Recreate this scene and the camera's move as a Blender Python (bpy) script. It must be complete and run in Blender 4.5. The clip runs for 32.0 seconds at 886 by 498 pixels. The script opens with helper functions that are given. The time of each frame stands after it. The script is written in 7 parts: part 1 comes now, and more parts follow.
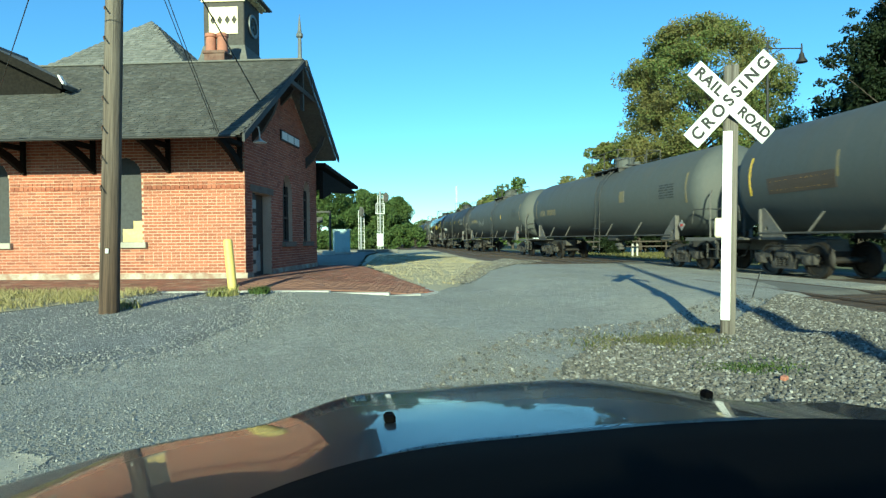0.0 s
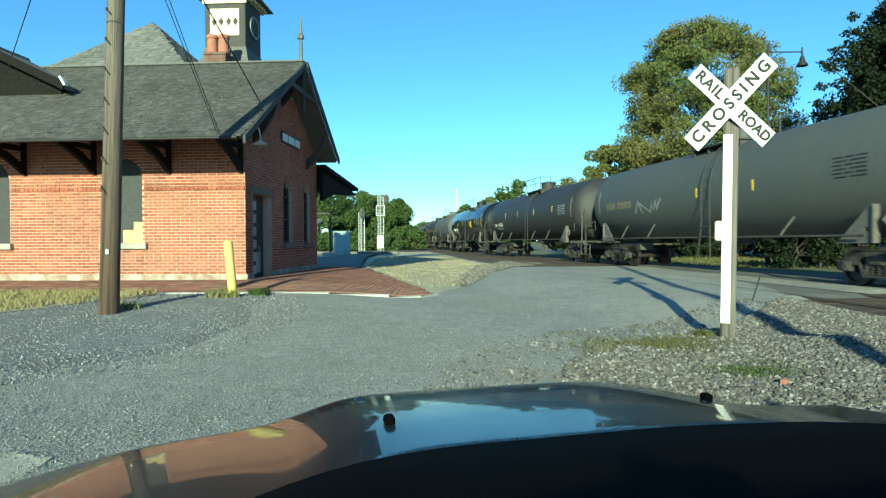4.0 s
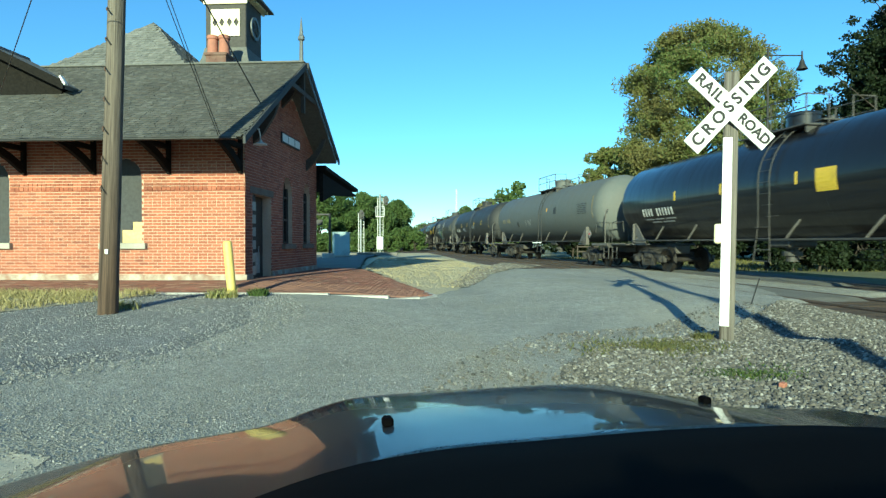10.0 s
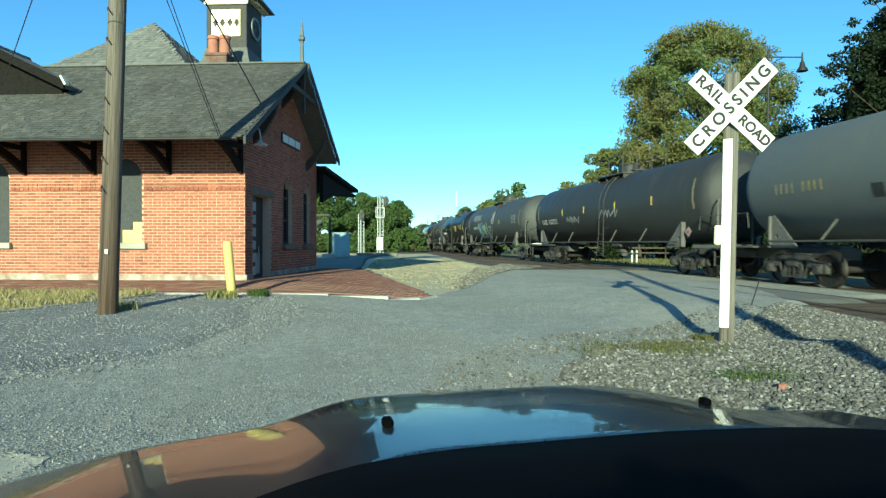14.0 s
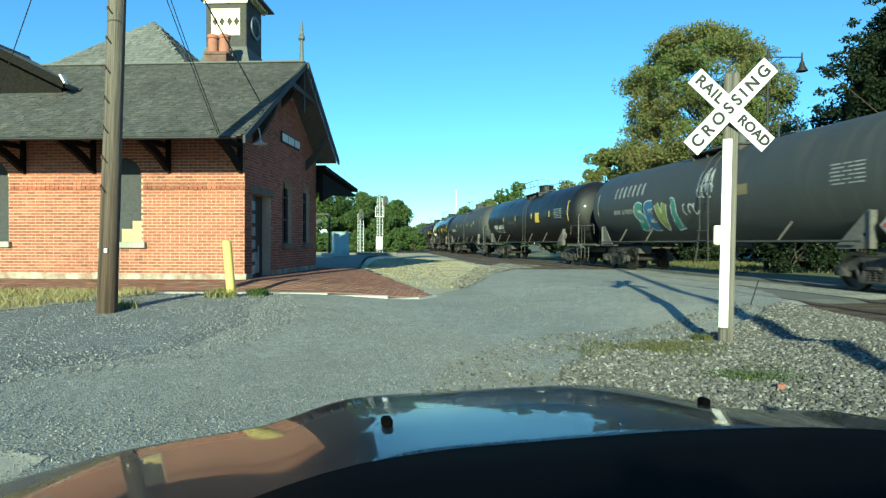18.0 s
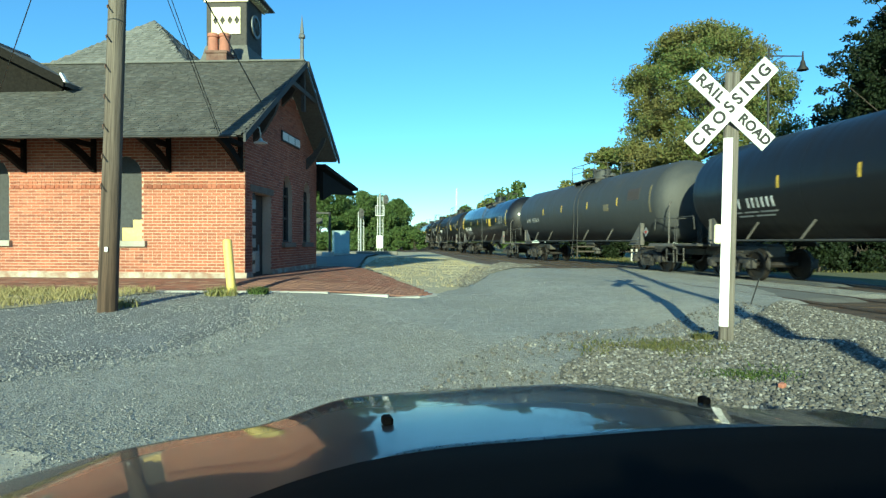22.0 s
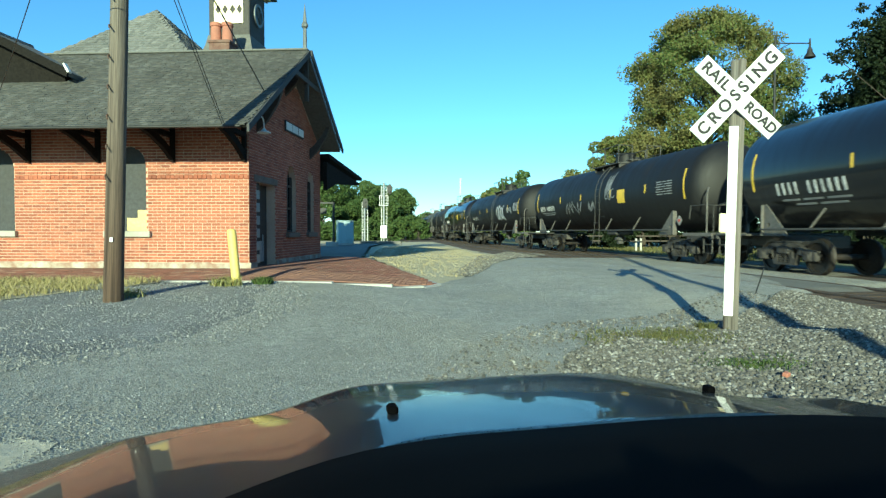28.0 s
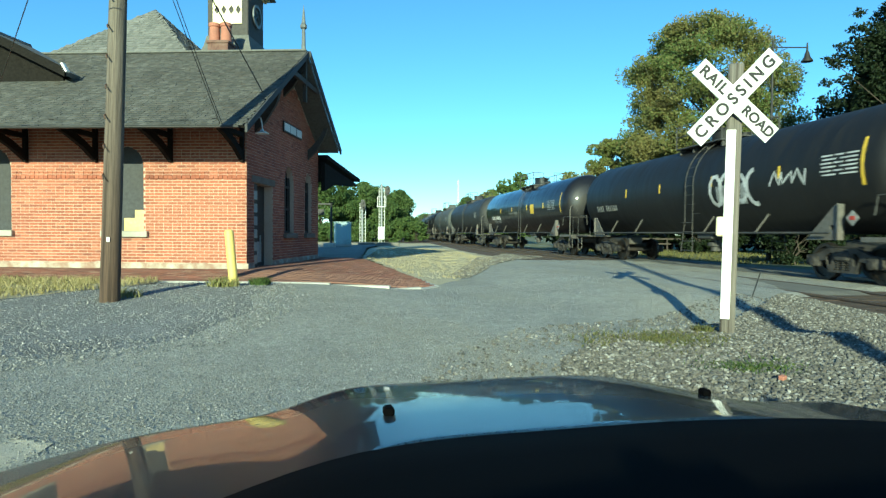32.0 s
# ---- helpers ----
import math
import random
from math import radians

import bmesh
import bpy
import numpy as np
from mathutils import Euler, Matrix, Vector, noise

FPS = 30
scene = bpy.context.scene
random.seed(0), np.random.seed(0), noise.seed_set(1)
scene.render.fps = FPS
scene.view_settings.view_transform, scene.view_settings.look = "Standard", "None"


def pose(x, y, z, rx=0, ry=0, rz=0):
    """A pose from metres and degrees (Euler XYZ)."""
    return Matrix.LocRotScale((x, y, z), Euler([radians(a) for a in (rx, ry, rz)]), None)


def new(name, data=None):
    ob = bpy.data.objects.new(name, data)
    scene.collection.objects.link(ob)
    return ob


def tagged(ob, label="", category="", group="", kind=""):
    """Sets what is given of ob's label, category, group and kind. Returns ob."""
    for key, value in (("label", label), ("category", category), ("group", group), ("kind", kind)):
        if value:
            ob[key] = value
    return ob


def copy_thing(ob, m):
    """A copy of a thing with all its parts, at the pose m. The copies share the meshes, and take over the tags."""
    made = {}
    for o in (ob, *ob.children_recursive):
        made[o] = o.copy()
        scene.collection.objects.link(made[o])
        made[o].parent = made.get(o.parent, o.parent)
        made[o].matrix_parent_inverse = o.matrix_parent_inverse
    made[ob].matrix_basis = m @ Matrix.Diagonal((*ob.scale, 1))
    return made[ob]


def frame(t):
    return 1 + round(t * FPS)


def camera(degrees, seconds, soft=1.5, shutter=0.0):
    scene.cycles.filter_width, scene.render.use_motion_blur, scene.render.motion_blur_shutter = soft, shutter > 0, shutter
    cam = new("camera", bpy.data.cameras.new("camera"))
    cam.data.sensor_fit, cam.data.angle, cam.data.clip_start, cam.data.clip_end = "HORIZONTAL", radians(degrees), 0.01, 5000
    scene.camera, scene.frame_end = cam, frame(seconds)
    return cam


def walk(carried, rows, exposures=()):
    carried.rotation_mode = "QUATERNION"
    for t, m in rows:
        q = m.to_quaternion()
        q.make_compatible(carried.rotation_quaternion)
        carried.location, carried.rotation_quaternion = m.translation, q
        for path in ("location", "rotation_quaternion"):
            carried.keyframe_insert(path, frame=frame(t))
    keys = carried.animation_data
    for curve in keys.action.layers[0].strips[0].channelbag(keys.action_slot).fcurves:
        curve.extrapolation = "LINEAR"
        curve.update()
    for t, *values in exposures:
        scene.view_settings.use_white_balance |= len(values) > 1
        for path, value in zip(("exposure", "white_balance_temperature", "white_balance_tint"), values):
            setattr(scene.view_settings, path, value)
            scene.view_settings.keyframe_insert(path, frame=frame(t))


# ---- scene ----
from mathutils import geometry

# ------------------------------------------------------------------ camera
cam = camera(73.5, 32.0, 1.35, 0.4)
PATH = [
    (0, pose(0.0003, 0.0009, 1.1694, 89.065, 0.524, 0.029)), (0.5, pose(0.0003, 0.0007, 1.1698, 89.073, 0.456, 0.046)),
    (1, pose(0.0004, 0.0005, 1.1696, 89.086, 0.371, 0.056)), (1.5, pose(0.0009, 0.0003, 1.1690, 89.117, 0.305, 0.056)),
    (2, pose(0.0007, 0.0002, 1.1695, 89.146, 0.279, 0.054)), (2.5, pose(0.0002, 0.0001, 1.1694, 89.196, 0.274, 0.054)),
    (3, pose(0.0004, -0.0000, 1.1692, 89.242, 0.298, 0.050)), (3.5, pose(0.0001, 0.0000, 1.1692, 89.253, 0.333, 0.048)),
    (5.5, pose(-0.0001, 0.0007, 1.1692, 89.339, 0.189, 0.018)), (6, pose(0.0005, 0.0002, 1.1693, 89.354, 0.222, 0.034)),
    (6.5, pose(0.0007, 0.0002, 1.1697, 89.368, 0.191, 0.044)), (7, pose(0.0004, 0.0004, 1.1699, 89.387, 0.063, 0.035)),
    (7.5, pose(0.0000, 0.0001, 1.1699, 89.407, -0.041, 0.020)), (8, pose(-0.0001, -0.0000, 1.1698, 89.417, -0.068, 0.012)),
    (8.5, pose(-0.0001, -0.0000, 1.1699, 89.407, -0.026, 0.004)), (9, pose(-0.0000, 0.0000, 1.1702, 89.399, -0.002, -0.000)),
    (9.5, pose(0.0001, -0.0004, 1.1704, 89.398, -0.003, 0.000)), (10, pose(0.0003, -0.0009, 1.1701, 89.408, 0.026, -0.007)),
    (10.5, pose(0.0003, -0.0002, 1.1701, 89.430, 0.071, -0.016)), (11, pose(0.0001, -0.0003, 1.1704, 89.440, 0.067, -0.004)),
    (11.5, pose(-0.0007, -0.0009, 1.1703, 89.441, 0.013, 0.010)), (12, pose(-0.0010, -0.0006, 1.1698, 89.450, -0.051, 0.035)),
    (12.5, pose(-0.0002, -0.0011, 1.1698, 89.472, -0.080, 0.056)), (13, pose(0.0003, -0.0007, 1.1695, 89.494, -0.068, 0.042)),
    (13.5, pose(-0.0000, -0.0002, 1.1696, 89.494, -0.061, 0.012)), (14, pose(-0.0005, -0.0002, 1.1700, 89.481, -0.118, -0.010)),
    (14.5, pose(-0.0007, 0.0000, 1.1701, 89.459, -0.170, -0.037)), (16.5, pose(-0.0008, -0.0008, 1.1697, 89.410, -0.005, -0.075)),
    (17, pose(-0.0006, -0.0000, 1.1699, 89.416, -0.073, -0.069)), (17.5, pose(-0.0002, -0.0001, 1.1701, 89.421, -0.148, -0.053)),
    (18, pose(-0.0005, -0.0009, 1.1705, 89.431, -0.206, -0.059)), (18.5, pose(-0.0005, -0.0011, 1.1705, 89.437, -0.228, -0.071)),
    (19, pose(-0.0003, -0.0008, 1.1704, 89.444, -0.229, -0.080)), (19.5, pose(-0.0005, -0.0007, 1.1704, 89.474, -0.215, -0.086)),
    (20, pose(-0.0003, -0.0002, 1.1703, 89.504, -0.203, -0.102)), (20.5, pose(-0.0004, -0.0001, 1.1702, 89.508, -0.201, -0.107)),
    (21, pose(-0.0007, -0.0010, 1.1704, 89.490, -0.208, -0.087)), (21.5, pose(-0.0007, -0.0011, 1.1707, 89.445, -0.229, -0.069)),
    (22, pose(-0.0006, -0.0007, 1.1700, 89.327, -0.229, -0.025)), (22.5, pose(-0.0008, -0.0011, 1.1686, 89.072, -0.188, 0.071)),
    (23, pose(-0.0017, -0.0012, 1.1690, 88.760, -0.190, 0.175)), (23.5, pose(-0.0018, 0.0001, 1.1700, 88.509, -0.273, 0.289)),
    (24, pose(-0.0014, 0.0008, 1.1701, 88.342, -0.300, 0.376)), (24.5, pose(-0.0019, -0.0001, 1.1698, 88.251, -0.261, 0.421)),
    (25, pose(-0.0022, 0.0001, 1.1698, 88.216, -0.216, 0.431)), (25.5, pose(-0.0023, 0.0006, 1.1700, 88.208, -0.189, 0.427)),
    (27.5, pose(-0.0021, 0.0004, 1.1706, 88.308, -0.128, 0.339)), (28, pose(-0.0017, 0.0000, 1.1696, 88.335, -0.120, 0.350)),
    (28.5, pose(-0.0012, -0.0000, 1.1690, 88.364, -0.152, 0.378)), (29, pose(-0.0011, 0.0002, 1.1693, 88.384, -0.180, 0.387)),
    (29.5, pose(-0.0012, 0.0005, 1.1700, 88.386, -0.217, 0.358)), (30, pose(-0.0012, 0.0006, 1.1702, 88.395, -0.350, 0.297)),
    (30.5, pose(-0.0008, 0.0006, 1.1697, 88.426, -0.462, 0.248)), (31, pose(-0.0008, 0.0002, 1.1695, 88.463, -0.474, 0.185)),
    (31.5, pose(-0.0011, -0.0008, 1.1701, 88.482, -0.438, 0.132)), (32, pose(-0.0010, -0.0014, 1.1704, 88.493, -0.425, 0.127))]
walk(cam, PATH, [(0.0, 1.0, 5700, -30), (25.5, 1.0, 5700, -30), (28.0, 1.02, 5700, -30), (32.0, 1.04, 5700, -30)])

# ------------------------------------------------------------------ daylight
SUN_EL = 15.5          # degrees above the horizon
SUN_AZ = 190.0         # clockwise from +y
world = bpy.data.worlds.new("sky")
scene.world = world
world.use_nodes = True
wn = world.node_tree.nodes
sky = wn.new("ShaderNodeTexSky")
sky.sky_type = "NISHITA"
sky.sun_disc = False
sky.sun_elevation = radians(SUN_EL)
sky.sun_rotation = radians(SUN_AZ)
sky.altitude = 100
sky.air_density = 1.0
sky.dust_density = 0.0
sky.ozone_density = 4.0
wn["Background"].inputs[1].default_value = 0.10
tint = wn.new("ShaderNodeMix")
tint.data_type, tint.blend_type = "RGBA", "MULTIPLY"
tint.inputs[0].default_value = 1.0
tint.inputs[7].default_value = (0.94, 0.995, 1.17, 1)
world.node_tree.links.new(sky.outputs[0], tint.inputs[6])
world.node_tree.links.new(tint.outputs[2], wn["Background"].inputs[0])
sun = new("sun", bpy.data.lights.new("sun", "SUN"))
sun.data.energy = 5.0
sun.data.angle = radians(0.55)
sun.data.color = (1.0, 0.84, 0.62)
az = radians(SUN_AZ)
to_sun = Vector((math.sin(az) * math.cos(radians(SUN_EL)), math.cos(az) * math.cos(radians(SUN_EL)), math.sin(radians(SUN_EL))))
sun.matrix_world = Matrix.Translation(to_sun * 60) @ to_sun.to_track_quat("Z", "Y").to_matrix().to_4x4()

# ------------------------------------------------------------------ materials


def material(name, rough=0.8, metal=0.0):
    m = bpy.data.materials.new(name)
    m.use_nodes = True
    b = m.node_tree.nodes["Principled BSDF"]
    b.inputs["Roughness"].default_value = rough
    b.inputs["Metallic"].default_value = metal
    return m, m.node_tree, b


def coords(nt, scale=1.0):
    tc = nt.nodes.new("ShaderNodeTexCoord")
    mp = nt.nodes.new("ShaderNodeMapping")
    mp.inputs["Scale"].default_value = (scale,) * 3 if not isinstance(scale, tuple) else scale
    nt.links.new(tc.outputs["Object"], mp.inputs[0])
    return mp.outputs[0]


def noise_of(nt, vec, scale, detail=4.0, rough=0.6):
    n = nt.nodes.new("ShaderNodeTexNoise")
    n.inputs["Scale"].default_value = scale
    n.inputs["Detail"].default_value = detail
    n.inputs["Roughness"].default_value = rough
    nt.links.new(vec, n.inputs["Vector"])
    return n.outputs["Fac"]


def ramp(nt, fac, stops):
    r = nt.nodes.new("ShaderNodeValToRGB")
    e = r.color_ramp.elements
    while len(e) < len(stops):
        e.new(0.5)
    for el, (p, c) in zip(e, stops):
        el.position = p
        el.color = (*c, 1) if len(c) == 3 else c
    nt.links.new(fac, r.inputs[0])
    return r.outputs[0]


def mix(nt, fac, a, b, kind="MIX"):
    m = nt.nodes.new("ShaderNodeMix")
    m.data_type = "RGBA"
    m.blend_type = kind
    for sock, v in ((m.inputs[0], fac), (m.inputs[6], a), (m.inputs[7], b)):
        if isinstance(v, (int, float)):
            sock.default_value = v
        elif isinstance(v, tuple):
            sock.default_value = (*v, 1)
        else:
            nt.links.new(v, sock)
    return m.outputs[2]


def bump(nt, bsdf, height, strength=0.3, dist=0.01):
    b = nt.nodes.new("ShaderNodeBump")
    b.inputs["Strength"].default_value = strength
    b.inputs["Distance"].default_value = dist
    nt.links.new(height, b.inputs["Height"])
    nt.links.new(b.outputs[0], bsdf.inputs["Normal"])


def two_tone(name, dark, light, fine=30, coarse=1.2, rough=0.85, metal=0.0, relief=0.3, dist=0.01, stain=(0.05, 0.045, 0.04), stain_at=0.62, stain_amount=0.5, vary=0.0):
    """A worn surface: fine grain between two colours, with broad stains over it."""
    m, nt, b = material(name, rough, metal)
    v = coords(nt)
    f = noise_of(nt, v, fine, 6, 0.65)
    c = noise_of(nt, v, coarse, 5, 0.6)
    base = ramp(nt, f, [(0.3, dark), (0.7, light)])
    st = ramp(nt, c, [(stain_at - 0.12, (0, 0, 0)), (stain_at + 0.15, (1, 1, 1))])
    k = nt.nodes.new("ShaderNodeMath")
    k.operation = "MULTIPLY"
    k.inputs[1].default_value = stain_amount
    nt.links.new(st, k.inputs[0])
    col = mix(nt, k.outputs[0], base, stain)
    if vary:
        oi = nt.nodes.new("ShaderNodeObjectInfo")
        hv = nt.nodes.new("ShaderNodeHueSaturation")
        mr = nt.nodes.new("ShaderNodeMapRange")
        mr.inputs[3].default_value = 1 - vary
        mr.inputs[4].default_value = 1 + vary
        nt.links.new(oi.outputs["Random"], mr.inputs[0])
        nt.links.new(mr.outputs[0], hv.inputs["Value"])
        nt.links.new(col, hv.inputs["Color"])
        col = hv.outputs[0]
    nt.links.new(col, b.inputs["Base Color"])
    bump(nt, b, f, relief, dist)
    return m


def island_tone(name, tones, rough=0.85, relief=0.3, fine=40, spec=0.5, worn=0.0, broad=0.6):
    """Pieces of one mesh, each with a tone of its own."""
    m, nt, b = material(name, rough)
    g = nt.nodes.new("ShaderNodeNewGeometry")
    n = len(tones)
    base = ramp(nt, g.outputs["Random Per Island"], [(i / max(1, n - 1), t) for i, t in enumerate(tones)])
    f = noise_of(nt, coords(nt), fine, 4, 0.6)
    sh = ramp(nt, f, [(0.25, (0.7, 0.7, 0.7)), (0.75, (1.15, 1.15, 1.15))])
    col = mix(nt, 1.0, base, sh, "MULTIPLY")
    if worn:
        w = ramp(nt, noise_of(nt, coords(nt, (1, 1, 0.6)), broad, 5, 0.62), [(0.3, (1 - worn,) * 3), (0.5, (1, 1, 1)), (0.72, (1 + worn * 0.7, 1 + worn * 0.75, 1 + worn * 0.8))])
        col = mix(nt, 1.0, col, w, "MULTIPLY")
    nt.links.new(col, b.inputs["Base Color"])
    b.inputs["Specular IOR Level"].default_value = spec
    bump(nt, b, f, relief, 0.01)
    return m


def paving_mat(name, tones, patch, cells=70, rough=0.92):
    """Worn asphalt: stones of several tones in a fine binder, broad pale and dark patches, hairline cracks."""
    m, nt, b = material(name, rough)
    v = coords(nt)
    vo = nt.nodes.new("ShaderNodeTexVoronoi")
    vo.inputs["Scale"].default_value = cells
    nt.links.new(v, vo.inputs["Vector"])
    sep = nt.nodes.new("ShaderNodeSeparateColor")
    nt.links.new(vo.outputs["Color"], sep.inputs[0])
    n = len(tones)
    stones = ramp(nt, sep.outputs[0], [(i / (n - 1), t) for i, t in enumerate(tones)])
    binder = ramp(nt, noise_of(nt, v, 160, 3, 0.6), [(0.3, tones[0]), (0.7, tones[2])])
    col = mix(nt, 0.62, binder, stones)
    for scale, lo, hi in ((0.4, 0.9, 1.16), (2.6, 0.9, 1.12), (11.0, 0.82, 1.18)):
        w = ramp(nt, noise_of(nt, v, scale, 5, 0.6), [(0.32, (lo,) * 3), (0.68, (hi,) * 3)])
        col = mix(nt, 1.0, col, w, "MULTIPLY")
    p = ramp(nt, noise_of(nt, coords(nt, (1, 0.8, 1)), 0.33, 4, 0.55), [(0.46, (0, 0, 0)), (0.66, (0.6, 0.6, 0.6))])
    col = mix(nt, p, col, patch)
    nt.links.new(col, b.inputs["Base Color"])
    h = mix(nt, 0.5, vo.outputs["Distance"], noise_of(nt, v, 30, 5, 0.7))
    bump(nt, b, h, 0.8, 0.018)
    return m


def grained(name, dark, light, foot, rough=0.9):
    """Weathered round timber: long upright grain, dark checks, browner towards the foot's stain."""
    m, nt, b = material(name, rough)
    g = noise_of(nt, coords(nt, (62, 62, 1.3)), 1.0, 6, 0.7)
    f = noise_of(nt, coords(nt, (14, 14, 0.35)), 1.0, 4, 0.6)
    col = ramp(nt, g, [(0.28, dark), (0.5, tuple(0.5 * (a + c) for a, c in zip(dark, light))), (0.72, light)])
    col = mix(nt, 1.0, col, ramp(nt, f, [(0.36, (0.45, 0.42, 0.4)), (0.5, (1, 1, 1)), (0.7, (1.15, 1.12, 1.08))]), "MULTIPLY")
    tc = nt.nodes.new("ShaderNodeTexCoord")
    sp = nt.nodes.new("ShaderNodeSeparateXYZ")
    nt.links.new(tc.outputs["Object"], sp.inputs[0])
    mr = nt.nodes.new("ShaderNodeMapRange")
    mr.inputs[1].default_value, mr.inputs[2].default_value, mr.inputs[3].default_value, mr.inputs[4].default_value = 0.6, 4.2, 1.0, 0.0
    nt.links.new(sp.outputs[2], mr.inputs[0])
    nt.links.new(mix(nt, mr.outputs[0], col, mix(nt, 1.0, col, foot, "MULTIPLY")), b.inputs["Base Color"])
    bump(nt, b, g, 0.8, 0.012)
    return m


ASPHALT = paving_mat("asphalt", [(0.15, 0.146, 0.127), (0.27, 0.262, 0.228), (0.36, 0.35, 0.304), (0.22, 0.214, 0.188), (0.46, 0.446, 0.398), (0.29, 0.278, 0.242)], (0.335, 0.312, 0.24), 62)
GRAVEL = paving_mat("gravel_bed", [(0.075, 0.076, 0.075), (0.15, 0.151, 0.148), (0.22, 0.22, 0.214), (0.11, 0.111, 0.11), (0.34, 0.336, 0.322), (0.175, 0.175, 0.17)], (0.2, 0.195, 0.172), 48, 0.9)
EARTH = two_tone("dry_ground", (0.10, 0.09, 0.05), (0.22, 0.21, 0.11), 9, 0.1, 0.95, 0, 0.6, 0.05, (0.07, 0.09, 0.03), 0.5, 0.8)
BALLAST = paving_mat("ballast_bed", [(0.07, 0.066, 0.055), (0.13, 0.122, 0.104), (0.19, 0.18, 0.155), (0.1, 0.094, 0.08), (0.26, 0.25, 0.225), (0.15, 0.14, 0.118)], (0.17, 0.155, 0.115), 40, 0.9)
STONES = island_tone("ballast_stone", [(0.041, 0.041, 0.0369), (0.0902, 0.0861, 0.0754), (0.139, 0.131, 0.115), (0.0697, 0.0656, 0.059), (0.33, 0.322, 0.297), (0.0984, 0.0861, 0.0738), (0.164, 0.156, 0.135), (0.111, 0.102, 0.0902)], 0.85)
CHIPS = island_tone("gravel_chip", [(0.08, 0.082, 0.085), (0.16, 0.162, 0.165), (0.23, 0.23, 0.225), (0.12, 0.122, 0.125), (0.38, 0.372, 0.355), (0.2, 0.2, 0.2), (0.13, 0.13, 0.13)], 0.85)
BRICK = two_tone("brick", (0.27, 0.086, 0.05), (0.365, 0.132, 0.08), 60, 0.8, 0.88, 0, 0.4, 0.006, (0.25, 0.10, 0.06), 0.6, 0.5, 0.16)
BRICKWALL = two_tone("lime_mortar", (0.42, 0.295, 0.22), (0.56, 0.415, 0.325), 60, 0.8, 0.95, 0, 0.4, 0.006, (0.36, 0.27, 0.2), 0.6, 0.5)
PAVER = two_tone("paver", (0.135, 0.055, 0.04), (0.2, 0.085, 0.062), 45, 0.7, 0.9, 0, 0.5, 0.008, (0.22, 0.17, 0.125), 0.56, 0.75, 0.1)
CONCRETE = two_tone("concrete", (0.36, 0.35, 0.32), (0.5, 0.49, 0.45), 40, 1.5, 0.9, 0, 0.4, 0.01, (0.2, 0.19, 0.16), 0.58, 0.6)
SLATE = two_tone("slate", (0.08, 0.08, 0.075), (0.15, 0.15, 0.138), 14, 1.1, 0.8, 0, 0.4, 0.01, (0.09, 0.085, 0.08), 0.55, 0.6, 0.22)
DARKWOOD = two_tone("dark_painted_wood", (0.035, 0.028, 0.022), (0.07, 0.055, 0.045), 25, 1.5, 0.75, 0, 0.3, 0.005)
WOODPOLE = grained("weathered_pole", (0.06, 0.051, 0.043), (0.215, 0.187, 0.155), (0.56, 0.42, 0.35))
POSTWOOD = grained("weathered_post", (0.085, 0.078, 0.070), (0.21, 0.195, 0.175), (0.9, 0.88, 0.84))
WHITE = two_tone("white_paint", (0.66, 0.66, 0.645), (0.76, 0.76, 0.745), 20, 2, 0.55, 0, 0.15, 0.004, (0.5, 0.48, 0.42), 0.68, 0.5)
BLACK = two_tone("black_paint", (0.008, 0.008, 0.008), (0.02, 0.02, 0.02), 20, 2, 0.6, 0, 0.1, 0.004)
# near-black timber: shade under eaves, canopy and dormer is put into its colour
SHADEBLACK = two_tone("shade_black_timber", (0.008, 0.0075, 0.007), (0.02, 0.018, 0.016), 20, 2, 0.95, 0, 0.2, 0.004, (0.011, 0.010, 0.009))
SHADEBLACK.node_tree.nodes["Principled BSDF"].inputs["Specular IOR Level"].default_value = 0.1
YELLOW = two_tone("yellow_paint", (0.55, 0.43, 0.12), (0.65, 0.52, 0.17), 20, 2, 0.6, 0, 0.2, 0.004, (0.45, 0.35, 0.15), 0.68, 0.5)
CREAM = two_tone("cream_paint", (0.74, 0.66, 0.42), (0.82, 0.74, 0.5), 20, 2, 0.6, 0, 0.2, 0.004, (0.5, 0.42, 0.25), 0.66, 0.5)
STEEL = two_tone("worn_rail_steel", (0.2, 0.15, 0.12), (0.32, 0.26, 0.22), 40, 2, 0.45, 0.8, 0.1, 0.002, (0.2, 0.1, 0.05), 0.6, 0.5)
RUST = two_tone("rusty_steel", (0.07, 0.04, 0.028), (0.15, 0.085, 0.055), 30, 1.5, 0.85, 0.1, 0.4, 0.004)
RUNGEAR = two_tone("grimy_running_gear", (0.012, 0.011, 0.011), (0.05, 0.046, 0.043), 7, 3.0, 0.8, 0.1, 0.4, 0.006, (0.11, 0.096, 0.083), 0.57, 0.6)
GREYMETAL = two_tone("grey_metal", (0.26, 0.27, 0.28), (0.38, 0.39, 0.40), 25, 1.4, 0.5, 0.3, 0.2, 0.003)
ROADPANEL = two_tone("crossing_panel", (0.105, 0.10, 0.09), (0.19, 0.185, 0.165), 45, 0.8, 0.9, 0, 0.4, 0.008)
TRACKDIRT = two_tone("track_dirt", (0.048, 0.032, 0.023), (0.11, 0.074, 0.053), 22, 0.5, 0.95, 0, 0.9, 0.03, (0.09, 0.06, 0.04), 0.55, 0.6)
TIEWOOD = two_tone("creosoted_tie", (0.032, 0.021, 0.014), (0.08, 0.054, 0.037), 18, 1.5, 0.9, 0, 0.5, 0.01, (0.04, 0.03, 0.02), 0.6, 0.5)

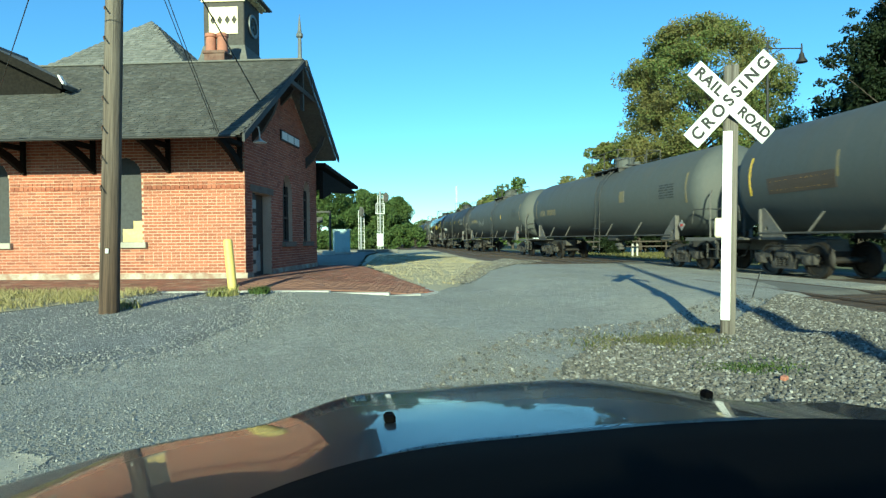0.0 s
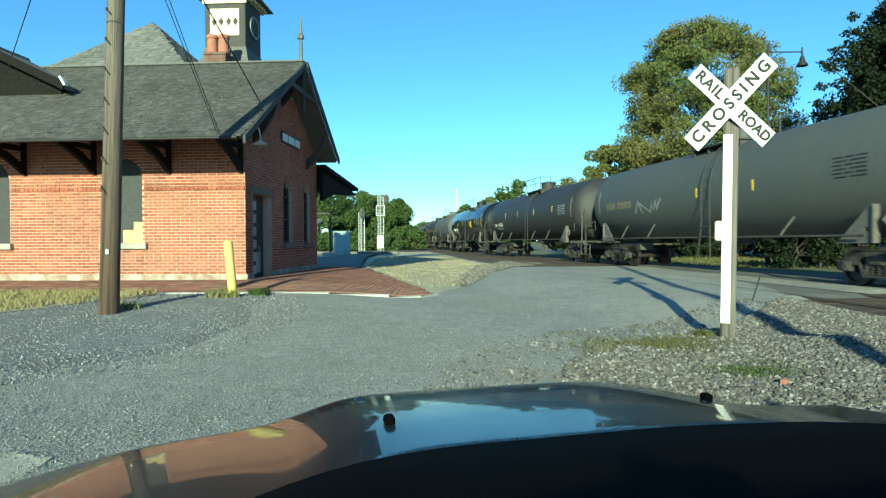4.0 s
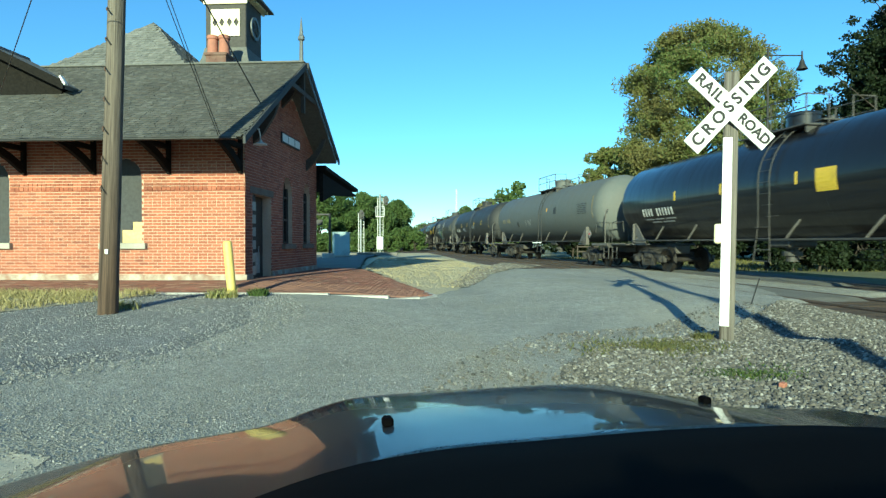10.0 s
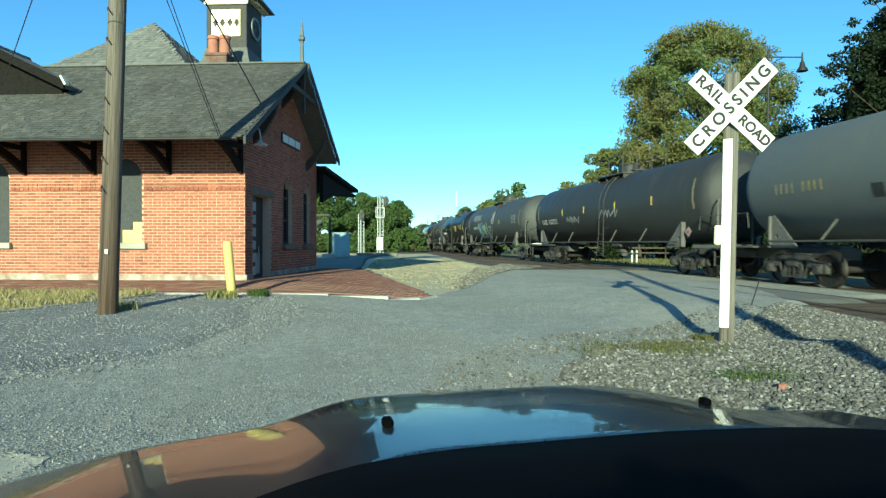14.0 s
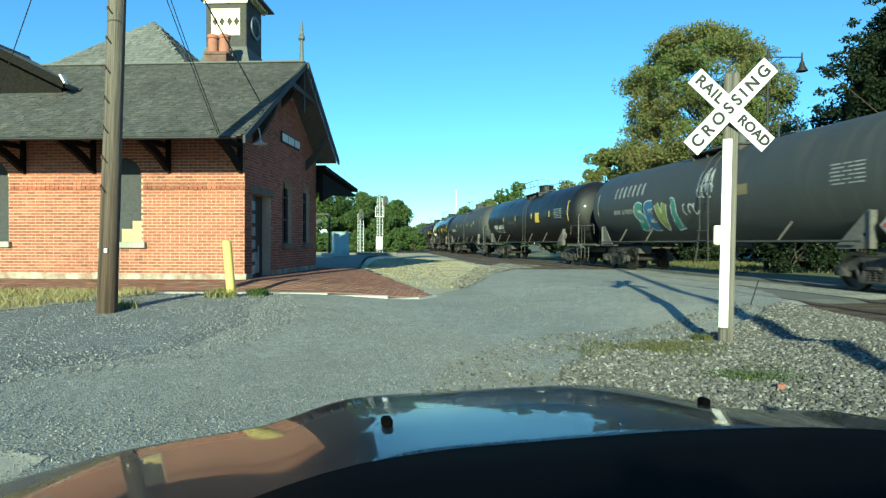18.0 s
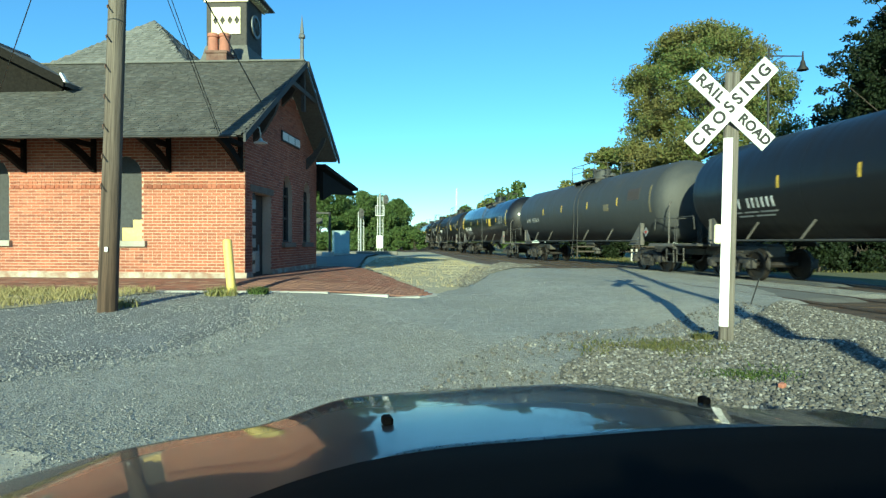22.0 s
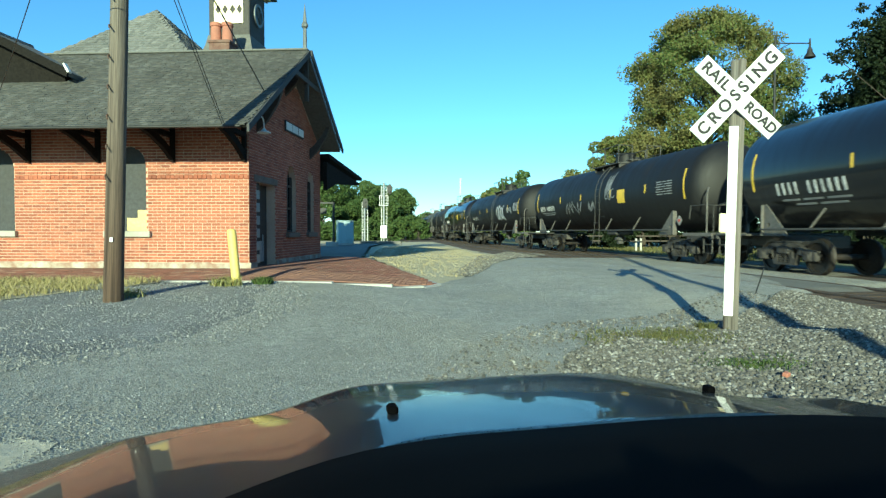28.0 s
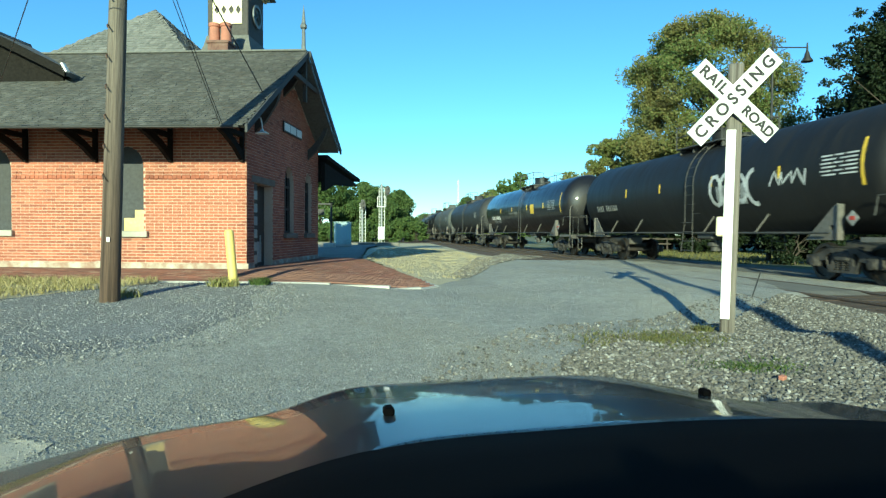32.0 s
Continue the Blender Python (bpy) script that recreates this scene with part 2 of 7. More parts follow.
# ------------------------------------------------------------------ mesh tools


def box(bm, size, at=(0, 0, 0), turn=None, bevel=0.0):
    m = Matrix.Translation(at) @ (turn.to_4x4() if turn is not None else Matrix.Identity(4)) @ Matrix.Diagonal((*size, 1))
    made = bmesh.ops.create_cube(bm, size=1, matrix=m)
    if bevel:
        edges = list({e for v in made["verts"] for e in v.link_edges})
        bmesh.ops.bevel(bm, geom=edges, offset=bevel, segments=1, affect="EDGES")
    return made["verts"]


def rod(bm, p0, p1, r, seg=8, r2=None, caps=True):
    a, b = Vector(p0), Vector(p1)
    m = Matrix.Translation((a + b) / 2) @ (b - a).to_track_quat("Z", "Y").to_matrix().to_4x4()
    bmesh.ops.create_cone(bm, cap_ends=caps, segments=seg, radius1=r, radius2=r if r2 is None else r2, depth=(b - a).length, matrix=m)


def bent(bm, pts, r, seg=6):
    """A bent bar through pts: one swept tube."""
    pts = [Vector(p) for p in pts]
    rings = []
    side = None
    for i, p in enumerate(pts):
        d = (pts[min(i + 1, len(pts) - 1)] - pts[max(i - 1, 0)]).normalized()
        if side is None:
            side = d.orthogonal().normalized()
        side = (side - d * side.dot(d)).normalized()
        up = d.cross(side)
        rings.append([bm.verts.new(p + (side * math.cos(2 * math.pi * k / seg) + up * math.sin(2 * math.pi * k / seg)) * r) for k in range(seg)])
    for a, b in zip(rings, rings[1:]):
        for k in range(seg):
            j = (k + 1) % seg
            bm.faces.new((a[k], a[j], b[j], b[k]))
    bm.faces.new(rings[0][::-1])
    bm.faces.new(rings[-1])


def lathe(bm, profile, seg=24, axis="Z", at=(0, 0, 0)):
    """Turns a profile of (radius, height) round an axis."""
    rings = []
    for r, h in profile:
        ring = []
        for i in range(seg):
            a = 2 * math.pi * i / seg
            c, s = r * math.cos(a), r * math.sin(a)
            co = {"Z": (c, s, h), "Y": (c, h, s), "X": (h, c, s)}[axis]
            ring.append(bm.verts.new(Vector(co) + Vector(at)))
        rings.append(ring)
    for a, b in zip(rings, rings[1:]):
        for i in range(seg):
            j = (i + 1) % seg
            bm.faces.new((a[i], a[j], b[j], b[i]))
    if profile[0][0] > 1e-4:
        bm.faces.new(rings[0][::-1])
    if profile[-1][0] > 1e-4:
        bm.faces.new(rings[-1])
    bmesh.ops.remove_doubles(bm, verts=[v for ring in (rings[0], rings[-1]) for v in ring], dist=1e-4)


def prism(bm, outline, depth, m=None):
    """A flat outline (x, y) drawn out by depth along z."""
    m = m or Matrix.Identity(4)
    lo = [bm.verts.new(m @ Vector((x, y, 0))) for x, y in outline]
    hi = [bm.verts.new(m @ Vector((x, y, depth))) for x, y in outline]
    n = len(outline)
    bm.faces.new(lo[::-1])
    bm.faces.new(hi)
    for i in range(n):
        bm.faces.new((lo[i], lo[(i + 1) % n], hi[(i + 1) % n], hi[i]))


def pierced(bm, outer, holes, depth, m):
    """An upright slab with openings through it; outlines in (x, z), drawn out along y."""
    loops = [outer] + holes
    pts = [Vector((x, z, 0)) for lp in loops for x, z in lp]
    tris = geometry.tessellate_polygon([[Vector((x, z, 0)) for x, z in lp] for lp in loops])
    front = [bm.verts.new(m @ Vector((p.x, 0, p.y))) for p in pts]
    back = [bm.verts.new(m @ Vector((p.x, depth, p.y))) for p in pts]
    for a, b, c in tris:
        bm.faces.new((front[a], front[b], front[c]))
        bm.faces.new((back[c], back[b], back[a]))
    k = 0
    for lp in loops:
        n = len(lp)
        for i in range(n):
            j = (i + 1) % n
            bm.faces.new((front[k + i], front[k + j], back[k + j], back[k + i]))
        k += n


def mesh_of(bm, name, mat, smooth=False):
    bmesh.ops.recalc_face_normals(bm, faces=bm.faces)
    me = bpy.data.meshes.new(name)
    bm.to_mesh(me)
    bm.free()
    me.materials.append(mat)
    if smooth:
        me.shade_smooth()
        me.set_sharp_from_angle(angle=radians(35))
    return me


def part(name, bm, mat, parent=None, label="", smooth=False, at=None):
    """Links a bmesh (or a mesh already made) as one object under a thing or a part."""
    me = bm if isinstance(bm, bpy.types.Mesh) else mesh_of(bm, name, mat, smooth)
    ob = new(name, me)
    if parent is not None:
        ob.parent = parent
    if at is not None:
        ob.matrix_local = at
    if label:
        ob["label"] = label
    return ob


def thing(name, label, category, m=None, group="", kind=""):
    ob = new(name)
    ob.empty_display_size = 0.2
    if m is not None:
        ob.matrix_basis = m
    return tagged(ob, label, category, group, kind)


CACHE = {}


def shared(key, maker, mat, smooth=False):
    """A mesh made once and used by all alike parts."""
    k = (key, mat.name)
    if k not in CACHE:
        bm = bmesh.new()
        maker(bm)
        CACHE[k] = mesh_of(bm, key, mat, smooth)
    return CACHE[k]


def smooth_step(a, b, x):
    t = min(1.0, max(0.0, (x - a) / (b - a)))
    return t * t * (3 - 2 * t)


# ------------------------------------------------------------------ ground


def ground_z(x, y):
    """Height of the lot: level at the car, rising gently to the station's pavement."""
    rise = 0.22 * smooth_step(1.6, -2.5, x) * smooth_step(4.5, 11.0, y) * (1 - smooth_step(30, 60, y) * 0.6)
    u = x - (6.3 - 0.17 * (y - 10))
    hump = 0.14 * smooth_step(-4.6, -2.6, u) - 0.062 * smooth_step(-1.2, -0.1, u)
    ramp_up = hump * smooth_step(8.2, 10.3, y) * (1 - smooth_step(24.5, 27.5, y))
    return rise + ramp_up


def edge_gap(x, y, outline):
    """How far a place lies from an outline."""
    best = 1e9
    for (x0, y0), (x1, y1) in zip(outline, outline[1:] + outline[:1]):
        dx, dy = x1 - x0, y1 - y0
        k = max(0.0, min(1.0, ((x - x0) * dx + (y - y0) * dy) / (dx * dx + dy * dy)))
        best = min(best, math.hypot(x - x0 - k * dx, y - y0 - k * dy))
    return best


def sheet(name, outline, step, lift, mat, jitter=0.0, relief=0.0, thick=0.0, seed=1):
    """A ground cover inside an outline, draped over the lot."""
    rnd = random.Random(seed)
    edge = []
    for (x0, y0), (x1, y1) in zip(outline, outline[1:] + outline[:1]):
        n = max(1, int(math.hypot(x1 - x0, y1 - y0) / step))
        for i in range(n):
            k = i / n
            edge.append(Vector((x0 + (x1 - x0) * k + rnd.uniform(-jitter, jitter), y0 + (y1 - y0) * k + rnd.uniform(-jitter, jitter))))
    xs, ys = [p.x for p in edge], [p.y for p in edge]
    pts = list(edge)
    x = min(xs)
    while x < max(xs):
        y = min(ys)
        while y < max(ys):
            pts.append(Vector((x + rnd.uniform(-0.2, 0.2) * step, y + rnd.uniform(-0.2, 0.2) * step)))
            y += step
        x += step
    n = len(edge)
    vs, _, fs, *_ = geometry.delaunay_2d_cdt(pts, [(i, (i + 1) % n) for i in range(n)], [], 1, 1e-4)
    co = [(v.x, v.y, ground_z(v.x, v.y) + lift + relief * noise.noise((v.x * 1.7, v.y * 1.7, seed))) for v in vs]
    me = bpy.data.meshes.new(name)
    me.from_pydata(co, [], [tuple(f) for f in fs])
    me.materials.append(mat)
    me.shade_smooth()
    ob = new(name, me)
    return ob


def inside(px, py, outline):
    hit = False
    for (x0, y0), (x1, y1) in zip(outline, outline[1:] + outline[:1]):
        if (y0 > py) != (y1 > py) and px < x0 + (py - y0) / (y1 - y0) * (x1 - x0):
            hit = not hit
    return hit


def ground():
    bm = bmesh.new()
    xs = [-3000, -800, -300, -120, -60] + [-40 + 2 * i for i in range(41)] + [60, 120, 300, 800, 3000]
    ys = [-3000, -800, -200, -60, -20] + [-10 + 1.5 * i for i in range(60)] + [100, 140, 200, 300, 500, 1000, 3500]
    grid = [[bm.verts.new((x, y, ground_z(x, y) - 0.13)) for x in xs] for y in ys]
    for a, b in zip(grid, grid[1:]):
        for i in range(len(xs) - 1):
            bm.faces.new((a[i], a[i + 1], b[i + 1], b[i]))
    tagged(part("ground", bm, EARTH, None, "", True), "dry grassy earth ground around the station", "ground", "", "structure")


LOT = [(-14, -8), (9, -8), (9, 1.0), (1.7, 3.5), (1.4, 4.9), (1.6, 5.3), (2.1, 6.3), (3.2, 6.8), (3.9, 7.3), (5.8, 9.5), (7.3, 13.0), (8.6, 20.0), (8.4, 27), (3.5, 25.7), (1.35, 19.5),
       (0.2, 14.5), (-0.4, 12.2), (-0.86, 10.8), (-3.2, 11.05), (-3.0, 10.2), (-4.5, 10.8), (-7.0, 9.0), (-14, 8.0)]
tagged(sheet("road", LOT, 0.5, 0.0, ASPHALT, 0.06, 0.006), "worn grey asphalt lot with loose grit", "road", "", "structure")

MOUND = [(0.86, 5.1), (1.15, 5.6), (1.8, 6.7), (3.0, 7.2), (3.6, 7.7), (5.4, 9.7), (6.0, 10.5), (6.25, 8.4), (6.9, 3.0), (7.6, -3), (3.0, -3), (1.2, 3.5)]


def mound_z(x, y):
    """The bank of ballast beside the near track, humped a little."""
    d = min(max(0.0, (x - 0.9) / 3.0), 1.0) * 0.05
    right = smooth_step(3.5, 4.2, x)
    ridge = 0.07 * math.exp(-((y - 6.2) / 0.35) ** 2) - 0.07 * math.exp(-((y - 7.4) / 0.5) ** 2)
    return d + 0.03 * noise.noise((x * 0.9, y * 0.9, 4.0)) + 0.015 + ridge * right + ground_z(x, y)


def cover(name, outline, step, mat, zf, seed, label, category):
    ob = sheet(name, outline, step, 0.0, mat, 0.08, 0.0, 0, seed)
    for v in ob.data.vertices:
        v.co.z = zf(v.co.x, v.co.y)
    return tagged(ob, label, category, "", "structure")


def feather(outline, zf, width=0.7, sink=0.012):
    """A cover that thins out and dips under its neighbour at the edge."""
    return lambda x, y: zf(x, y) - sink + sink * smooth_step(0.0, width, edge_gap(x, y, outline))


GRAVELBED = [(-14, 3.6), (-4.2, 4.3), (-2.2, 5.8), (-1.9, 8.0), (-2.7, 10.3), (-3.1, 11.15), (-14, 11.1)]
cover("gravel", GRAVELBED, 0.3, GRAVEL, feather(GRAVELBED, lambda x, y: ground_z(x, y) + 0.012 + 0.012 * noise.noise((x * 1.3, y * 1.3, 3)), 1.2, 0.024), 3, "loose grey gravel beside the asphalt", "gravel")
cover("ballast_bank", MOUND, 0.35, BALLAST, feather(MOUND, mound_z, 0.5, 0.03), 5, "bank of grey crushed stone beside the track", "ballast")
GRASSLOT = [(-0.55, 13.2), (-0.2, 11.9), (0.4, 14.5), (1.55, 19.5), (3.3, 25.5), (1.2, 40), (-1.4, 63), (-5.5, 60), (-4.6, 36), (-3.0, 22), (-1.44, 16.1)]
DRYGRASS = two_tone("dry_grass_ground", (0.35, 0.305, 0.19), (0.54, 0.475, 0.315), 12, 0.5, 0.95, 0, 0.7, 0.04, (0.42, 0.38, 0.27), 0.55, 0.7)
cover("verge", GRASSLOT, 0.45, DRYGRASS, feather(GRASSLOT, lambda x, y: ground_z(x, y) + 0.03 + 0.02 * noise.noise((x, y, 2)), 0.3, 0.026), 6, "dry yellow grass verge with gravel edge", "verge")
STRIP = [(-5.4, 10.1), (-5.2, 11.0), (-14, 11.05), (-14, 7.6), (-6.6, 8.2)]
cover("verge", STRIP, 0.4, DRYGRASS, lambda x, y: ground_z(x, y) + 0.025, 7, "strip of dry grass before the station", "verge")
PAVE = [(-14, 11.25), (-3.2, 11.2), (-0.86, 10.95), (-0.25, 12.0), (-0.6, 13.3), (-1.5, 16.1), (-2.75, 19.6), (-4.4, 19.6), (-14, 14.6)]


def pave_z(x, y):
    return ground_z(x, y) + 0.115 * smooth_step(11.2, 13.0, y) * smooth_step(-1.0, -4.0, x) + 0.02


cover("pavement", PAVE, 0.5, PAVER, lambda x, y: pave_z(x, y) - 0.02, 8, "worn red brick pavement round the station", "pavement")
PLATFORM = [(-2.75, 19.6), (-3.1, 22), (-4.7, 36), (-5.6, 58), (-16, 58), (-14, 14.6), (-4.4, 19.6)]
cover("platform", PLATFORM, 1.0, ROADPANEL, lambda x, y: 0.245, 9, "grey asphalt platform behind the station", "platform")


def kerb():
    k = thing("kerb", "pale worn concrete kerb along the brick pavement", "kerb", None, "", "structure")
    line = [(-12, 11.17), (-9, 11.17), (-6.1, 11.14), (-4.6, 11.13), (-3.2, 11.12), (-2.1, 10.98), (-0.98, 10.85), (-0.45, 11.25), (-0.16, 11.95), (-0.42, 13.0)]
    for (x0, y0), (x1, y1) in zip(line, line[1:]):
        bm = bmesh.new()
        d = Vector((x1 - x0, y1 - y0, 0))
        mid = Vector(((x0 + x1) / 2, (y0 + y1) / 2, ground_z((x0 + x1) / 2, (y0 + y1) / 2) - 0.062))
        box(bm, (d.length - 0.012, 0.12, 0.16), mid, d.to_track_quat("X", "Z").to_matrix(), 0.015)
        part("kerb_stone", bm, CONCRETE, k)


kerb()


SLABSTONE = two_tone("sandy_concrete", (0.40, 0.36, 0.27), (0.56, 0.51, 0.40), 40, 3.0, 0.92, 0, 0.5, 0.01, (0.3, 0.27, 0.2), 0.58, 0.6)
SLAB = [(-5.52, 2.26), (-2.77, 2.16), (-2.37, 2.61), (-2.14, 2.86), (-2.18, 3.14), (-2.47, 3.26), (-3.22, 3.2), (-5.52, 3.36)]
cover("concrete_slab", SLAB, 0.06, SLABSTONE, feather(SLAB, lambda x, y: 0.016 + 0.012 * noise.noise((x * 5, y * 5, 8)) * 0.3, 0.2, 0.012), 10, "broken pale concrete slab in the gravel", "slab")
ground()


def pebbles(name, label, count, spread, size, mat, seed, zf, thin=0.0, kind="stuff"):
    """Thousands of loose stones over an outline: low, uneven octahedra, one mesh."""
    rs = np.random.RandomState(seed)
    lo, hi = np.min(spread, 0), np.max(spread, 0)
    pts = []
    while len(pts) < count:
        x, y = rs.uniform(lo[0], hi[0]), rs.uniform(lo[1], hi[1])
        if inside(x, y, spread) and (not thin or noise.noise((x * 0.8, y * 0.8, seed)) > rs.uniform(-thin, thin)):
            pts.append((x, y, zf(x, y)))
    p = np.array(pts)
    n = len(p)
    s = size * rs.uniform(0.35, 1.0, (n, 1)) ** 1.6 * np.array([[1, 1, 1]])
    g = (1 + 5 ** 0.5) / 2
    base = np.array([(-1, g, 0), (1, g, 0), (-1, -g, 0), (1, -g, 0), (0, -1, g), (0, 1, g), (0, -1, -g), (0, 1, -g), (g, 0, -1), (g, 0, 1), (-g, 0, -1), (-g, 0, 1)], float) / 1.9
    tri = np.array([(0, 11, 5), (0, 5, 1), (0, 1, 7), (0, 7, 10), (0, 10, 11), (1, 5, 9), (5, 11, 4), (11, 10, 2), (10, 7, 6), (7, 1, 8), (3, 9, 4), (3, 4, 2), (3, 2, 6), (3, 6, 8), (3, 8, 9), (4, 9, 5), (2, 4, 11), (6, 2, 10), (8, 6, 7), (9, 8, 1)])
    if size < 0.012:
        base = np.array([(1, 0, 0), (0, 1, 0), (-1, 0, 0), (0, -1, 0), (0, 0, 1), (0, 0, -1)], float)
        tri = np.array([(0, 1, 4), (1, 2, 4), (2, 3, 4), (3, 0, 4), (1, 0, 5), (2, 1, 5), (3, 2, 5), (0, 3, 5)])
    nv = len(base)
    v = base[None] * (1 + rs.uniform(-0.32, 0.32, (n, nv, 3))) * s[:, None, :] * rs.uniform(0.6, 1.3, (n, 1, 3))
    v[:, :, 2] *= 0.75
    a = rs.uniform(0, 2 * np.pi, n)
    c, d = np.cos(a), np.sin(a)
    vx = v[:, :, 0] * c[:, None] - v[:, :, 1] * d[:, None]
    vy = v[:, :, 0] * d[:, None] + v[:, :, 1] * c[:, None]
    v = np.stack([vx, vy, v[:, :, 2]], 2) + p[:, None, :] + np.array([0, 0, 0.3])[None, None] * s[:, None, :1]
    f = (tri[None] + nv * np.arange(n)[:, None, None]).reshape(-1, 3)
    me = bpy.data.meshes.new(name)
    me.from_pydata(v.reshape(-1, 3).tolist(), [], f.tolist())
    me.materials.append(mat)
    return tagged(new(name, me), label, name.replace("_", " "), "", kind)


pebbles("ballast_stones", "loose grey and white crushed stones on the bank", 52000, [(0.9, 4.4), (1.1, 5.5), (1.8, 6.6), (3.0, 7.1), (3.6, 7.6), (5.3, 9.6), (5.95, 10.4), (6.2, 8.4), (6.7, 4.5), (5.5, 3.2)], 0.0235, STONES, 21, mound_z)
pebbles("gravel_chips", "loose bluish grey gravel with white flecks round the pole", 26000, [(-9.5, 4.9), (-3.9, 4.6), (-2.2, 6.0), (-1.9, 8.5), (-2.8, 10.9), (-5.4, 11.0), (-6.5, 9.0), (-10, 8.5)], 0.0135, CHIPS, 22, lambda x, y: ground_z(x, y) + 0.010, 2.6)
pebbles("fine_gravel", "fine gravel trodden into the lot", 36000, [(-6.0, 2.8), (-3.6, 2.2), (-1.2, 2.6), (0.6, 3.4), (0.9, 5.6), (0.2, 7.6), (-1.4, 9.5), (-2.3, 9.8), (-2.4, 6.2), (-3.8, 5.1), (-7.5, 5.2)], 0.0085, CHIPS, 26, lambda x, y: ground_z(x, y) + 0.004, 2.2)
pebbles("grit", "scattered grit on the asphalt", 12000, [(-3.6, 2.4), (1.0, 3.6), (1.2, 5.6), (2.8, 7.1), (5.3, 10.5), (3, 16), (0, 12), (-2.8, 10.5), (-2.2, 6.5)], 0.009, CHIPS, 23, lambda x, y: ground_z(x, y) + 0.008, 0.6)
pebbles("edge_stones", "stones strayed from the bank onto the asphalt", 2200, [(-0.3, 4.2), (0.1, 5.8), (1.0, 7.4), (2.8, 8.2), (5.2, 10.6), (5.4, 9.6), (3.6, 7.5), (1.8, 6.6), (0.9, 4.2)], 0.02, STONES, 25, lambda x, y: ground_z(x, y) + 0.008, 0.6)
pebbles("verge_stones", "pale stones along the verge", 7000, [(0.6, 14.8), (1.6, 19.6), (3.4, 25.2), (5.0, 30), (3.4, 34), (1.6, 26), (0.6, 19), (0.1, 14.8)], 0.035, STONES, 24, lambda x, y: ground_z(x, y) + 0.03)


def pavers():
    """Brick paving laid flat: the nearest as pieces, the rest joined."""
    host = bpy.data.objects["pavement"]
    me = shared("paver", lambda b: box(b, (0.198, 0.0965, 0.03), (0, 0, 0), None, 0.003), PAVER)
    verts, faces, made = [], [], 0
    rnd = random.Random(5)
    for j in range(84):
        for i in range(64):
            x, y = -10.0 + i * 0.2 + (0.1 if j % 2 else 0), 11.25 + j * 0.0985
            if not inside(x, y, PAVE) or (x < -4.55 and y > 13.0) or y > 13.0 + 40 * max(0, x + 4.4):
                continue
            z = pave_z(x, y) + rnd.uniform(-0.003, 0.002) - 0.012
            if made < 300 and -4.3 < x < -0.4 and y < 13.2:
                part("paver", me, PAVER, host, "", False, pose(x, y, z, rnd.uniform(-1.5, 1.5), rnd.uniform(-1.5, 1.5), rnd.uniform(-1, 1)))
                made += 1
                continue
            k = len(verts)
            a, b = 0.0993, 0.0483
            verts += [(x - a, y - b, z + 0.015), (x + a, y - b, z + 0.015), (x + a, y + b, z + 0.015), (x - a, y + b, z + 0.015), (x - a, y - b, z - 0.01), (x + a, y - b, z - 0.01), (x + a, y + b, z - 0.01), (x - a, y + b, z - 0.01)]
            faces += [(k, k + 1, k + 2, k + 3), (k, k + 4, k + 5, k + 1), (k + 1, k + 5, k + 6, k + 2), (k + 3, k + 2, k + 6, k + 7), (k, k + 3, k + 7, k + 4)]
    mesh = bpy.data.meshes.new("paving")
    mesh.from_pydata(verts, [], faces)
    mesh.materials.append(PAVERISLE)
    part("paving", mesh, PAVER, host)["kind"] = "stuff"


PAVERISLE = island_tone("paver_run", [(0.13, 0.054, 0.04), (0.16, 0.066, 0.048), (0.19, 0.08, 0.058), (0.115, 0.052, 0.04), (0.17, 0.088, 0.066), (0.24, 0.15, 0.115)], 0.9, 0.4, 40, 0.5, 0.3, 1.1)

# ------------------------------------------------------------------ track
# the line bends gently away; slope of x against y along it
SLOPES = [(-60, -0.07), (0, -0.10), (10, -0.12), (18, -0.145), (25, -0.19), (32, -0.2), (40, -0.185), (48, -0.16), (58, -0.135), (70, -0.116), (85, -0.106), (103, -0.092), (150, -0.053), (260, -0.036), (420, -0.030)]
RAIL_Z = 0.08


def slope_at(y):
    for (a, s), (b, t) in zip(SLOPES, SLOPES[1:]):
        if y <= b:
            k = max(0.0, (y - a) / (b - a))
            return s + (t - s) * (k * k * (3 - 2 * k))
    return SLOPES[-1][1]


def trace():
    """Points along the train's track with the length run from the far end, y falling."""
    x, y, fwd = 7.08, 33.6, []
    while y < 420:
        fwd.append((x, y))
        x += slope_at(y + 0.25) * 0.5
        y += 0.5
    back, x, y = [], 7.08, 33.6
    while y > -80:
        x -= slope_at(y - 0.25) * 0.5
        y -= 0.5
        back.append((x, y))
    line = fwd[::-1] + back
    run = [0.0]
    for a, b in zip(line, line[1:]):
        run.append(run[-1] + math.hypot(b[0] - a[0], b[1] - a[1]))
    return np.array(run), np.array(line)


RUN, LINE = trace()


def on_track(s, off=0.0):
    """Place and heading at the run s; off: metres towards the station, or a function of the run."""
    off = off(s) if callable(off) else off
    x, y = np.interp(s, RUN, LINE[:, 0]), np.interp(s, RUN, LINE[:, 1])
    x2, y2 = np.interp(s + 0.6, RUN, LINE[:, 0]), np.interp(s + 0.6, RUN, LINE[:, 1])
    x1, y1 = np.interp(s - 0.6, RUN, LINE[:, 0]), np.interp(s - 0.6, RUN, LINE[:, 1])
    d = Vector((x2 - x1, y2 - y1)).normalized()
    return x + d.y * off, y - d.x * off, math.atan2(d.y, d.x)


def run_at_y(y):
    return float(np.interp(-y, -LINE[:, 1], RUN))


